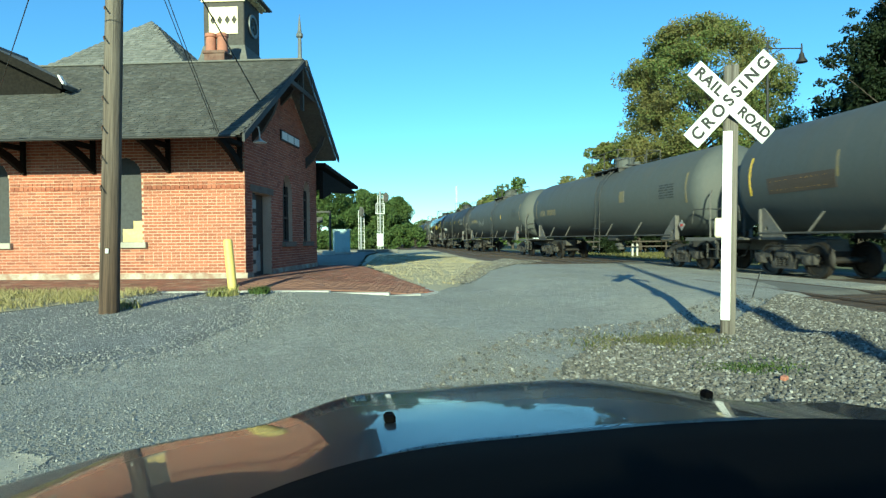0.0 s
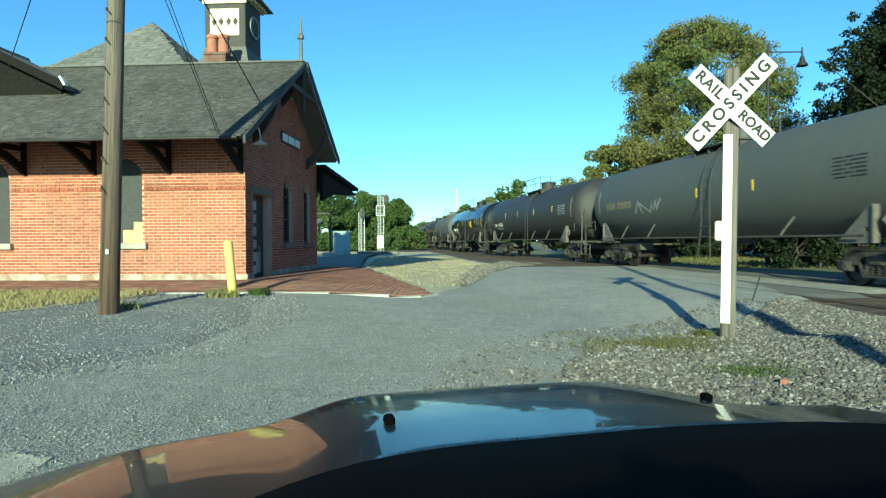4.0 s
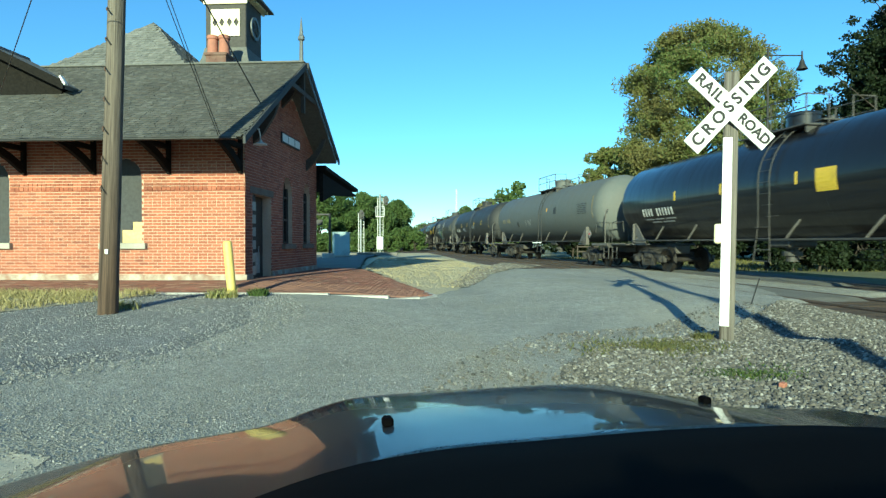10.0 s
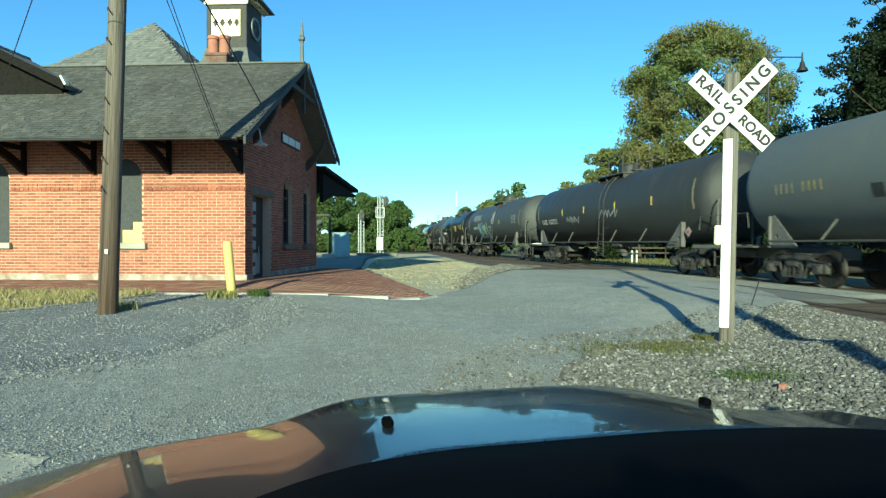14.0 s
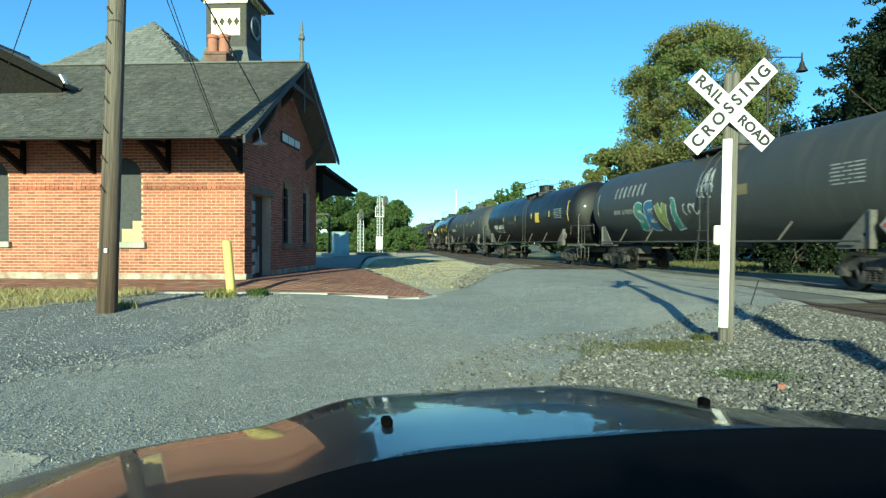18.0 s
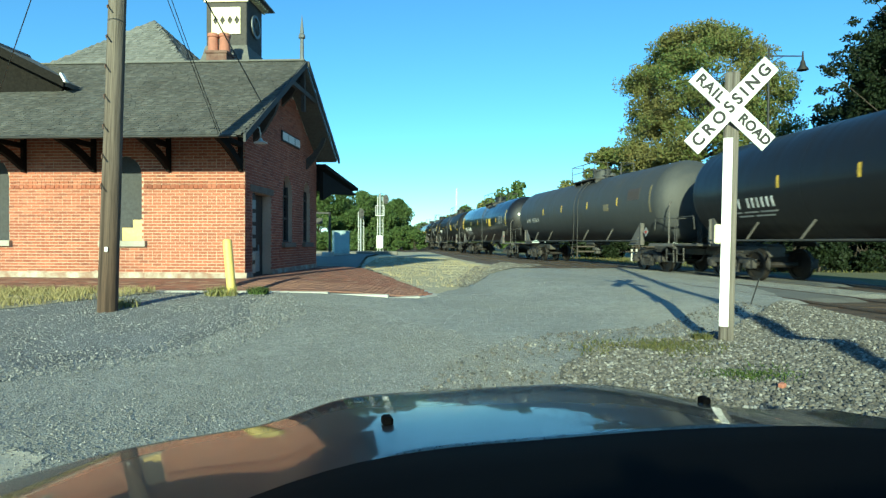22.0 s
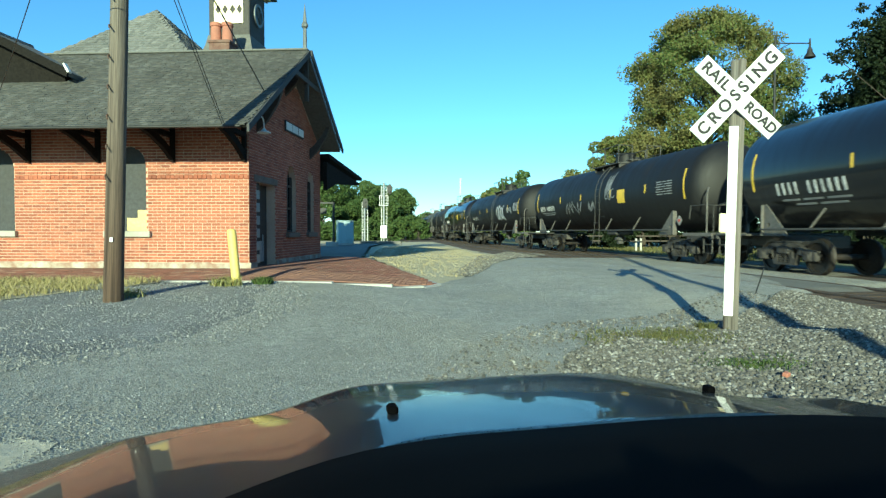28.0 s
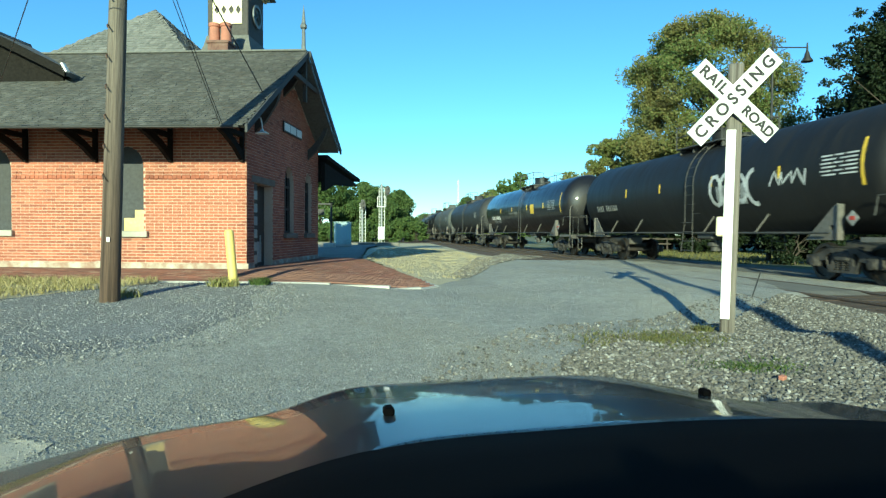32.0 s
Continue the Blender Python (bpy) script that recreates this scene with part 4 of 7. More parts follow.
def tank_car(paint, label, marks, dome=0.0, light_fit=False):
    """One tank car, its middle over the origin at the height of the rails, running along +x."""
    car = thing("tank_car", label, "tank car", None, "cars of the freight train")
    mat = PAINTS[paint]
    fit = FITGREY if light_fit else FITTING
    body = part("tank", shared("tank", lambda b: lathe(b, tank_profile(), 48, "X", (0, 0, TANK_Z)), mat, True), mat, car)
    for x in (-2.9, 2.9):
        part("weld_band", shared("weld_band", band_mesh, mat, True), mat, body, "", False, pose(x, 0, 0))
    part("walkway_rail", shared("walkway_rail", walkway_mesh, fit), fit, car)
    for x in (-4.7, -2.6, 1.9, 4.3):
        part("rail_bracket", shared("rail_bracket", bracket_mesh, FITGREY), FITGREY, car, "", False, pose(x, 0, 0))
    lm = shared("ladder", ladder_mesh, fit)
    part("ladder", lm, fit, car, "", False, pose(dome + 0.55, 0, 0))
    part("ladder", lm, fit, car, "", False, pose(dome + 0.55, 0, 0, 0, 0, 180))
    pf = part("top_platform", shared("top_platform", platform_mesh, fit), fit, car, "", False, pose(dome, 0, 0))
    rl = shared("railing", railing_mesh, fit)
    part("railing", rl, fit, pf)
    part("railing", rl, fit, pf, "", False, pose(0, 0, 0, 0, 0, 180))
    part("valve_dome", shared("valve_dome", dome_mesh, mat, True), mat, car, "", False, pose(dome, 0, 0))
    part("bottom_outlet", shared("bottom_outlet", belly_mesh, fit), fit, car)
    for end in (0, 180):
        m = pose(0, 0, 0, 0, 0, end) @ pose(TANK_L / 2 - 0.35, 0, 0)
        ep = part("end_platform", shared("end_platform", end_platform_mesh, fit), fit, car, "", False, m)
        part("end_railing", shared("end_railing", end_rail_mesh, fit), fit, ep)
        part("coupler", shared("coupler", coupler_mesh, RUNGEAR), RUNGEAR, ep)
        part("grab_pipe", shared("grab_pipe", grab_pipe_mesh, FITGREY), FITGREY, ep, "pale dusty grab pipe and sill edge")
        if end:
            part("brake_gear", shared("brake_gear", brake_mesh, FITGREY), FITGREY, ep)
            part("brake_wheel", shared("brake_wheel", brake_wheel_mesh, fit), fit, ep)
        for y in (-1.46, 1.42):
            part("gusset", shared("gusset", gusset_mesh, FITGREY), FITGREY, car, "", False, pose(0, 0, 0, 0, 0, end) @ pose(TRUCK_X + 0.1, y, 0))
    for x in (-TRUCK_X, TRUCK_X):
        truck(car, x)
    for sx in (1,):
        pl = part("hazard_placard", shared("hazard_placard", lambda b: box(b, (0.25, 0.012, 0.25), (0, 0, 0), Euler((0, radians(45), 0)).to_matrix()), MARKS["dim"]), MARKS["dim"], car, "dusty white diamond placard", False, pose(sx * (TRUCK_X + 0.72), -1.52, 1.50))
        part("placard_mark", shared("placard_mark", lambda b: box(b, (0.15, 0.006, 0.09), (0, -0.011, 0.0)), MARKS["red"]), MARKS["red"], pl, "red panel on the placard")
    for name, colour, maker in marks:
        bm = bmesh.new()
        maker(bm)
        part(name, bm, MARKS[colour], body)
    CARS.append(car)
    return car


def plate(x, z, w, h):
    return lambda b: side_patch(b, x - w / 2, x + w / 2, z - h / 2, z + h / 2)


def ticks(xs, z, h=0.32):
    """Yellow conspicuity strips, one object a strip."""
    return [("reflector", "yellow", plate(x, z - 0.35, 0.075, h)) for x in xs]


def scrawl(x, z, w, h, seed, width=0.09):
    def make(b):
        r = random.Random(seed)
        pts = [(x + w * i / 9 + r.uniform(-0.12, 0.12) * w, z + (h / 2 if i % 2 else -h / 2) * r.uniform(0.5, 1)) for i in range(10)]
        stroke(b, pts, width)
    return make


def blob(x, z, w, h, seed):
    def make(b):
        n = 5
        for i in range(n):
            r = random.Random(seed + i)
            cx = x + w * (i + 0.5) / n
            hh = h * r.uniform(0.75, 1.0)
            side_patch(b, cx - w / n * 0.5, cx + w / n * 0.5, z - hh / 2, z + hh / 2, 0.007 + 0.0012 * (i % 2), -1, r.uniform(-0.25, 0.25))
    return make


E_TICKS = [-3.7, -1.1, 2.0, 4.9]
ARC = [("reflector", "yellow", plate(7.45, 2.75, 0.07, 1.05)), ("reflector", "yellow", plate(-7.2, 2.75, 0.07, 1.05))]
DIMARC = [("reflector", "ochre", plate(7.45, 2.75, 0.08, 1.0)), ("reflector", "ochre", plate(-7.2, 2.75, 0.07, 1.0))]
SQUARE = ("placard", "yellow", plate(2.95, 2.58, 0.62, 0.55))


def name_bars(x, z, colour, n=10, h=0.30, gap=0.055, word=4):
    """Stencilled owner's mark and number, as plain bars, one object a character."""
    out, px = [], x
    for i in range(n):
        out.append(("letter_bar", colour, plate(px + h * 0.2, z - 0.38, h * 0.25, h * 0.9)))
        px += h * 0.5 + gap + (h * 0.7 if i == word - 1 else 0)
    if colour == "white":
        for k, (a, b) in enumerate(((0.05, 0.3), (0.36, 0.62), (0.68, 0.97), (0.22, 0.5), (0.56, 0.9))):
            out.append(("label_line", "dim", plate(x + (px - x) * (a + b) / 2, z - 0.38 - h * (0.85 if k < 3 else 1.2), (px - x) * (b - a), h * 0.13)))
    return out


def loops(x, z, w, h, n, seed, width=0.08):
    """A row of rounded sprayed strokes."""
    def make(b):
        r = random.Random(seed)
        for i in range(n):
            cx, rx, rz = x + w * (i + 0.5) / n, w / n * r.uniform(0.42, 0.6), h / 2 * r.uniform(0.7, 1.0)
            a0, a1 = r.uniform(0, 2), r.uniform(4.2, 6.6)
            stroke(b, [(cx + rx * math.cos(a0 + (a1 - a0) * k / 10), z + rz * math.sin(a0 + (a1 - a0) * k / 10)) for k in range(11)], width, 0.012)
    return make


def label_lines(x, z, w, colour):
    """A block of small print, as thin bars."""
    out = []
    for i in range(6):
        n = 3 if i % 2 else 2
        for k in range(n):
            out.append(("label_line", colour, plate(x + w * ((k + 0.5) / n - 0.5), z + 0.09 * (i - 2.5), w / n * (0.86 if (i + k) % 2 else 0.72), 0.036)))
    return out


def eased(pts, k=5):
    """A smooth path through the points."""
    out = []
    q = [pts[0]] + list(pts) + [pts[-1]]
    for a, b, c, d in zip(q, q[1:], q[2:], q[3:]):
        for i in range(k):
            t = i / k
            out.append(tuple(0.5 * (2 * b[m] + (c[m] - a[m]) * t + (2 * a[m] - 5 * b[m] + 4 * c[m] - d[m]) * t * t + (3 * b[m] - a[m] - 3 * c[m] + d[m]) * t ** 3) for m in (0, 1)))
    return out + [pts[-1]]


def fat_letter(x, z, pts, w, h, width):
    """One fat sprayed letter along a path of points in its unit box."""
    return lambda b: stroke(b, [(x + u * w, z + v * h) for u, v in eased(pts)], width, 0.009)


def fat_rim(x, z, pts, w, h, width):
    return lambda b: stroke(b, [(x + u * w, z + v * h) for u, v in eased(pts)], width, 0.0075)


GLYPHS = [
    ([(0.9, 0.9), (0.4, 1.0), (0.05, 0.8), (0.2, 0.55), (0.75, 0.45), (0.9, 0.2), (0.5, 0.0), (0.0, 0.1)], "teal"),
    ([(0.9, 1.0), (0.1, 0.95), (0.15, 0.5), (0.7, 0.5), (0.15, 0.5), (0.1, 0.05), (0.9, 0.0)], "blue"),
    ([(0.0, 1.0), (0.2, 0.5), (0.45, 0.0), (0.7, 0.5), (0.95, 1.0)], "lime"),
    ([(0.3, 1.0), (0.55, 0.95), (0.5, 0.5), (0.5, 0.05), (0.1, 0.0), (0.95, 0.05)], "teal"),
]
GRAF = []
for k, (path, tone) in enumerate(GLYPHS):
    gx = -3.75 + 0.80 * k
    GRAF.append(("spray_paint", "white", fat_rim(gx, 1.75, path, 0.58, 0.78, 0.36)))
    GRAF.append(("spray_paint", tone, fat_letter(gx, 1.75, path, 0.58, 0.78, 0.27)))
GRAF += [("spray_paint", "white", loops(-0.45, 2.25, 0.9, 0.42, 3, 44, 0.05)), ("spray_paint", "white", scrawl(0.5, 3.1, 0.7, 0.9, 51, 0.06)), ("spray_paint", "white", loops(0.45, 2.75, 0.8, 0.5, 3, 52, 0.05))]
train_spec = [
    ("grey", "grey tank car with a brown number panel", [("number_panel", "brown", plate(-5.3, 2.42, 2.35, 0.42))] + [(a, b, c) for a, b, c in name_bars(-6.38, 2.80, "orange", 10, 0.265)] + ARC + [("reflector", "ochre", plate(-4.05, 2.75, 0.07, 0.6))], 0.4),
    ("grey", "matt grey tank car with faint ochre lettering", name_bars(-6.6, 2.85, "ochre", 10, 0.32) + [*label_lines(6.25, 2.72, 1.0, "black"), ("faded_square", "ochre", plate(3.0, 2.75, 0.4, 0.45))] + DIMARC, 0.4),
    ("grey", "grey tank car with faded orange lettering and white scrawl", name_bars(-6.4, 2.9, "ochre", 10, 0.30) + [("spray_paint", "dim", scrawl(-4.0, 2.35, 2.2, 0.5, 5, 0.08)), *label_lines(6.2, 2.72, 1.0, "black")] + ticks([0.3, 3.0], 2.95, 0.3) + DIMARC, 0.4),
    ("char", "charcoal tank car with pale lettering and yellow strips", name_bars(-6.6, 2.6, "white", 10, 0.26) + [*label_lines(6.2, 2.7, 1.0, "dim")] + ticks(E_TICKS, 3.15) + DIMARC, 0.4),
    ("gloss", "shiny black tank car with a yellow square", name_bars(-6.1, 2.6, "white", 10, 0.30) + [SQUARE, *label_lines(6.1, 2.68, 1.1, "dim")] + ticks(E_TICKS, 3.05) + ARC[:1], 0.4),
    ("pale", "pale grey tank car with dark square panels", name_bars(-6.6, 2.9, "ochre", 8, 0.28) + [("label_block", "black", plate(-3.4, 2.25, 0.3, 0.3)), ("faded_square", "orange", plate(1.7, 2.9, 0.13, 0.18)), ("spray_paint", "dim", scrawl(-1.9, 2.3, 1.0, 0.45, 8, 0.05)), ("panel", "black", plate(2.9, 2.8, 0.34, 0.34))] + label_lines(6.3, 2.72, 1.1, "black") + DIMARC[:1], 0.4),
    ("char", "dull charcoal tank car with pale lettering and smears", name_bars(-6.7, 2.65, "dim", 10, 0.30) + [("spray_paint", "dim", scrawl(0.6, 2.4, 1.6, 0.4, 14, 0.07)), ("spray_paint", "dim", scrawl(-3.4, 2.3, 1.6, 0.4, 15, 0.09))] + ticks(E_TICKS, 3.05) + DIMARC, 0.4),
    ("mid", "dark grey tank car with teal sprayed letters", name_bars(-5.6, 3.55, "dim", 7, 0.5, 0.13, 99) + name_bars(-5.6, 2.75, "dim", 10, 0.2) + GRAF + [("placard", "ochre", plate(2.6, 2.65, 0.45, 0.3)), *label_lines(6.2, 2.7, 1.0, "dim")] + DIMARC, 0.4),
    ("satin", "black tank car with yellow strips and square", name_bars(-6.1, 2.6, "white", 10, 0.30) + [SQUARE, *label_lines(6.1, 2.68, 1.1, "dim")] + ticks(E_TICKS, 3.05) + ARC[:1], 0.4),
    ("mid", "dark grey tank car with dull orange marks", name_bars(-6.5, 2.75, "dim", 10, 0.28) + [("stain_mark", "ochre", plate(3.9, 2.6, 0.45, 0.28)), ("stain_mark", "brown", plate(6.2, 3.0, 0.9, 0.45))] + ticks(E_TICKS, 3.15) + DIMARC[:1], 0.4),
    ("gloss", "shiny black tank car with white lettering", name_bars(-6.3, 2.6, "white", 10, 0.34) + [SQUARE, *label_lines(6.1, 2.68, 1.1, "dim")] + ticks(E_TICKS, 3.05) + ARC, 0.4),
    ("matt", "dull black tank car with white sprayed scrawls", name_bars(-6.7, 2.75, "white", 10, 0.28) + [("spray_paint", "dim", scrawl(-3.1, 2.3, 2.0, 0.75, 61, 0.06)), ("spray_paint", "dim", scrawl(-0.4, 2.3, 0.8, 0.5, 62, 0.06)), ("spray_paint", "dim", scrawl(1.5, 3.15, 0.5, 1.1, 63, 0.06)), ("spray_paint", "dim", loops(1.5, 2.75, 0.9, 0.5, 3, 64, 0.05)), SQUARE, *label_lines(6.2, 2.7, 1.1, "dim")] + ticks(E_TICKS, 3.1) + ARC, 0.4),
    ("matt", "dull black tank car with a white sprayed bubble tag", name_bars(-6.6, 2.6, "dim", 10, 0.26) + [("spray_paint", "white", loops(1.9, 2.45, 2.3, 1.0, 4, 71, 0.13)), ("spray_paint", "dim", blob(2.2, 2.3, 1.3, 0.7, 72)), ("spray_paint", "white", scrawl(4.6, 2.6, 1.2, 0.5, 73, 0.06)), *label_lines(6.8, 2.75, 1.1, "white")] + ticks(E_TICKS, 3.1) + ARC[:1], 0.4),
    ("gloss", "shiny black tank car behind the tagged one", name_bars(-6.1, 2.6, "white", 10, 0.28) + [SQUARE, *label_lines(6.1, 2.68, 1.1, "dim")] + ticks(E_TICKS, 3.05) + ARC[:1], 0.4),
]
for pnt in ("char", "grey", "matt", "pale", "gloss", "char", "grey", "matt", "char", "grey", "char"):
    word = {"char": "charcoal", "grey": "grey", "matt": "dull black", "pale": "pale grey", "gloss": "shiny black"}[pnt]
    train_spec.append((pnt, word + " tank car far back in the train", [*label_lines(6.1, 2.68, 1.1, "dim")], 0.0))
for spec in train_spec:
    tank_car(*spec)


# ------------------------------------------------------------------ movement
SPEED = 6.446
RUN_START = 0.819
# where the couplings between the cars stand along the line at the start
COUPLINGS = [419.4, 401.3, 383.3, 365.8, 347.68, 329.43, 311.6, 293.35, 275.2, 257.25, 239.0, 220.5, 202.3, 183.8]
while len(COUPLINGS) <= len(CARS):
    COUPLINGS.append(COUPLINGS[-1] - PITCH)


def run_of(t):
    return SPEED * t + RUN_START


def motions():
    times = [0.5 * i for i in range(65)]
    for i, car in enumerate(CARS):
        rows, swing = [], {0: [], 1: []}
        for t in times:
            s = run_of(t) + (COUPLINGS[i] + COUPLINGS[i + 1]) / 2
            ax, ay, ah = on_track(s - TRUCK_X)
            bx, by, bh = on_track(s + TRUCK_X)
            h = math.atan2(by - ay, bx - ax)
            rows.append((t, pose((ax + bx) / 2, (ay + by) / 2, RAIL_Z, 0, 0, math.degrees(h))))
            swing[0].append((t, pose(-TRUCK_X, 0, 0, 0, 0, math.degrees(ah - h))))
            swing[1].append((t, pose(TRUCK_X, 0, 0, 0, 0, math.degrees(bh - h))))
        walk(car, rows)
        walk(TRUCKS[2 * i], swing[0])
        walk(TRUCKS[2 * i + 1], swing[1])
    steps = [i / 10 for i in range(321)]
    for w, dx in WHEELSETS:
        walk(w, [(t, pose(dx, 0, WHEEL_R) @ Matrix.Rotation((run_of(t) / WHEEL_R) % (2 * math.pi), 4, "Y")) for t in steps])

# ------------------------------------------------------------------ the station
STATION = pose(-4.35, 13.04, 0.34, 0, 0, -3.6)


def arch_hole(x0, x1, z0, z1, n=8, pointed=0.0):
    """A window opening with a round (or pointed) head, (x, z)."""
    r = (x1 - x0) / 2
    cx = (x0 + x1) / 2
    zs = z1 - r * (1 + pointed)
    pts = [(x0, z0), (x1, z0)]
    for i in range(n + 1):
        a = math.pi * i / n
        pts.append((cx + r * math.cos(a), zs + r * (1 + pointed) * math.sin(a) ** (1 + 0.3 * pointed)))
    return pts


def lay_bricks(name, parent, m, x0, x1, z0, top, holes, label, singles=0, near=None, mat=None, proud=0.006, joint=0.0135):
    """Bricks in American bond over a wall's face (x along, z up, -y outwards): some as parts, the rest joined."""
    mat = mat or BRICK
    course, long_, short, gap = 0.0677, 0.208, 0.104, joint
    verts, faces = [], []
    row, z = 0, z0
    rnd = random.Random(7)
    bl = {}
    made = 0
    while z < 9:
        head = row % 6 == 5
        size = short if head else long_
        x = x0 + (0 if row % 2 else -size / 2)
        any_ = False
        while x < x1:
            a, b = max(x, x0), min(x + size - gap, x1)
            x += size
            if b - a < 0.03:
                continue
            c, zc = (a + b) / 2, z + course / 2
            if zc + course / 2 > top(c):
                continue
            any_ = True
            if any(inside(q, zc, h) for h in holes for q in (a + 0.012, b - 0.012)):
                for h in holes:
                    if inside(a, zc, h) and not inside(b, zc, h):
                        while inside(a, zc, h):
                            a += 0.01
                    elif inside(b, zc, h) and not inside(a, zc, h):
                        while inside(b, zc, h):
                            b -= 0.01
                if b - a < 0.03 or any(inside((a + b) / 2, zc, h) for h in holes):
                    continue
            d = proud + rnd.uniform(-0.002, 0.002)
            p = [(a, -d, z), (b, -d, z), (b, -d, z + course - gap), (a, -d, z + course - gap), (a, 0.01, z), (b, 0.01, z), (b, 0.01, z + course - gap), (a, 0.01, z + course - gap)]
            if made < singles and near and near(c, zc):
                w = round(b - a, 2)
                if w not in bl:
                    bb = bmesh.new()
                    box(bb, (b - a, 0.02, course - gap), (0, 0, 0), None, 0.002)
                    bl[w] = mesh_of(bb, "brick", mat)
                part("brick", bl[w], mat, parent, "", False, m @ pose(c, 0.01 - d, zc - gap / 2))
                made += 1
                continue
            k = len(verts)
            verts += p
            faces += [(k, k + 1, k + 2, k + 3), (k, k + 4, k + 5, k + 1), (k + 1, k + 5, k + 6, k + 2), (k + 2, k + 6, k + 7, k + 3), (k + 3, k + 7, k + 4, k)]
        if not any_ and z > z0 + 1:
            break
        z += course
        row += 1
    me = bpy.data.meshes.new(name)
    me.from_pydata([m @ Vector(v) for v in verts], [], faces)
    me.materials.append(BRICKISLE if mat is BRICK else mat)
    ob = part(name, me, mat, parent, label)
    ob["kind"] = "stuff"
    return ob


BRICKISLE = island_tone("brick_run", [(0.30, 0.095, 0.055), (0.345, 0.12, 0.072), (0.25, 0.078, 0.048), (0.38, 0.145, 0.09), (0.31, 0.102, 0.06), (0.21, 0.07, 0.046), (0.35, 0.13, 0.08)], 0.88, 0.4, 60, 0.5, 0.3, 0.55)
PALESLATE = island_tone("pale_slate_run", [(0.15, 0.15, 0.14), (0.19, 0.188, 0.175), (0.13, 0.13, 0.122), (0.22, 0.215, 0.2), (0.165, 0.163, 0.152)], 0.85, 0.3, 25, 0.3, 0.2, 0.6)
SLATEISLE = island_tone("slate_run", [(0.065, 0.065, 0.062), (0.09, 0.09, 0.084), (0.075, 0.074, 0.07), (0.115, 0.112, 0.105), (0.07, 0.07, 0.067), (0.13, 0.127, 0.119), (0.085, 0.083, 0.078), (0.10, 0.092, 0.083)], 0.85, 0.3, 25, 0.3, 0.25, 0.5)
BOARD = two_tone("grey_board", (0.035, 0.036, 0.04), (0.06, 0.062, 0.066), 12, 1.5, 0.8, 0, 0.2, 0.004)
PLY = two_tone("raw_plywood", (0.60, 0.44, 0.17), (0.72, 0.56, 0.26), 14, 2, 0.8, 0, 0.2, 0.004, (0.4, 0.28, 0.12), 0.65, 0.5)
STONE = two_tone("pale_stone", (0.30, 0.285, 0.24), (0.44, 0.42, 0.365), 30, 2, 0.9, 0, 0.4, 0.008, (0.25, 0.23, 0.19), 0.58, 0.6)
# darker copy of the pale stone, with the gable's shade in its colour
SHADESTONE = two_tone("shade_brown_stone", (0.12, 0.095, 0.075), (0.2, 0.165, 0.135), 30, 2, 0.9, 0, 0.4, 0.008, (0.09, 0.07, 0.06), 0.55, 0.6)
SOOTBRICK = two_tone("sooty_brick", (0.085, 0.045, 0.035), (0.16, 0.085, 0.066), 30, 4, 0.9, 0, 0.5, 0.01, (0.22, 0.16, 0.13), 0.56, 0.6)
FLAKING = two_tone("flaking_whitewash", (0.34, 0.32, 0.26), (0.52, 0.5, 0.43), 26, 3.2, 0.92, 0, 0.6, 0.012, (0.24, 0.14, 0.10), 0.45, 0.9)
TERRA = two_tone("terracotta", (0.30, 0.125, 0.085), (0.38, 0.165, 0.115), 25, 2, 0.85, 0, 0.3, 0.005)
DARKSLATE = two_tone("dark_slate_hanging", (0.035, 0.032, 0.03), (0.075, 0.068, 0.062), 18, 1.4, 0.8, 0, 0.4, 0.01, (0.05, 0.045, 0.04), 0.55, 0.6)
DARKGLASS, _nt, _b = material("dark_glass", 0.06)
_b.inputs["Base Color"].default_value = (0.012, 0.014, 0.016, 1)
PANEGLASS, _nt, _b = material("pale_pane", 0.25)
_b.inputs["Base Color"].default_value = (0.33, 0.33, 0.32, 1)
LEAD_ = two_tone("lead_flashing", (0.13, 0.14, 0.14), (0.2, 0.21, 0.21), 20, 1.5, 0.5, 0.4, 0.2, 0.004)

EAVE_Y, EAVE_Z, RIDGE_Y, RIDGE_Z = -1.6, 2.87, 2.46, 5.49
BACK_Y, BACK_Z = 5.85, 3.43
WALL_L, GABLE_W, RAKE_X = 12.0, 5.69, 0.62


def shingles(name, parent, p0, along, up, nrow, width, row_h, label, clip=None, seed=3, tone=None):
    """Slates in overlapping rows on a slope: p0 the lower corner, along and up unit vectors."""
    rnd = random.Random(seed)
    n = along.cross(up).normalized()
    verts, faces = [], []
    for r in range(nrow):
        x = -0.1 if r % 2 else -0.2
        while x < width:
            w = rnd.uniform(0.09, 0.145)
            a, b = max(0.0, x), min(width, x + w - 0.006)
            x += w
            if b - a < 0.04:
                continue
            if clip and not clip((a + b) / 2, (r + 0.5) * row_h):
                continue
            t = rnd.uniform(0.010, 0.020)
            lo, hi = r * row_h - rnd.uniform(0, 0.012), (r + 1) * row_h + 0.03
            q = [p0 + along * s + up * v + n * h for s, v, h in ((a, lo, t + 0.008), (b, lo, t + 0.008), (b, hi, 0.004), (a, hi, 0.004), (a, lo, 0.0), (b, lo, 0.0))]
            k = len(verts)
            verts += q
            faces += [(k, k + 1, k + 2, k + 3), (k + 4, k + 5, k + 1, k), (k + 4, k, k + 3), (k + 1, k + 5, k + 2)]
    me = bpy.data.meshes.new(name)
    me.from_pydata(verts, [], faces)
    me.materials.append(tone or SLATEISLE)
    ob = part(name, me, SLATE, parent, label)
    ob["kind"] = "stuff"
    return ob


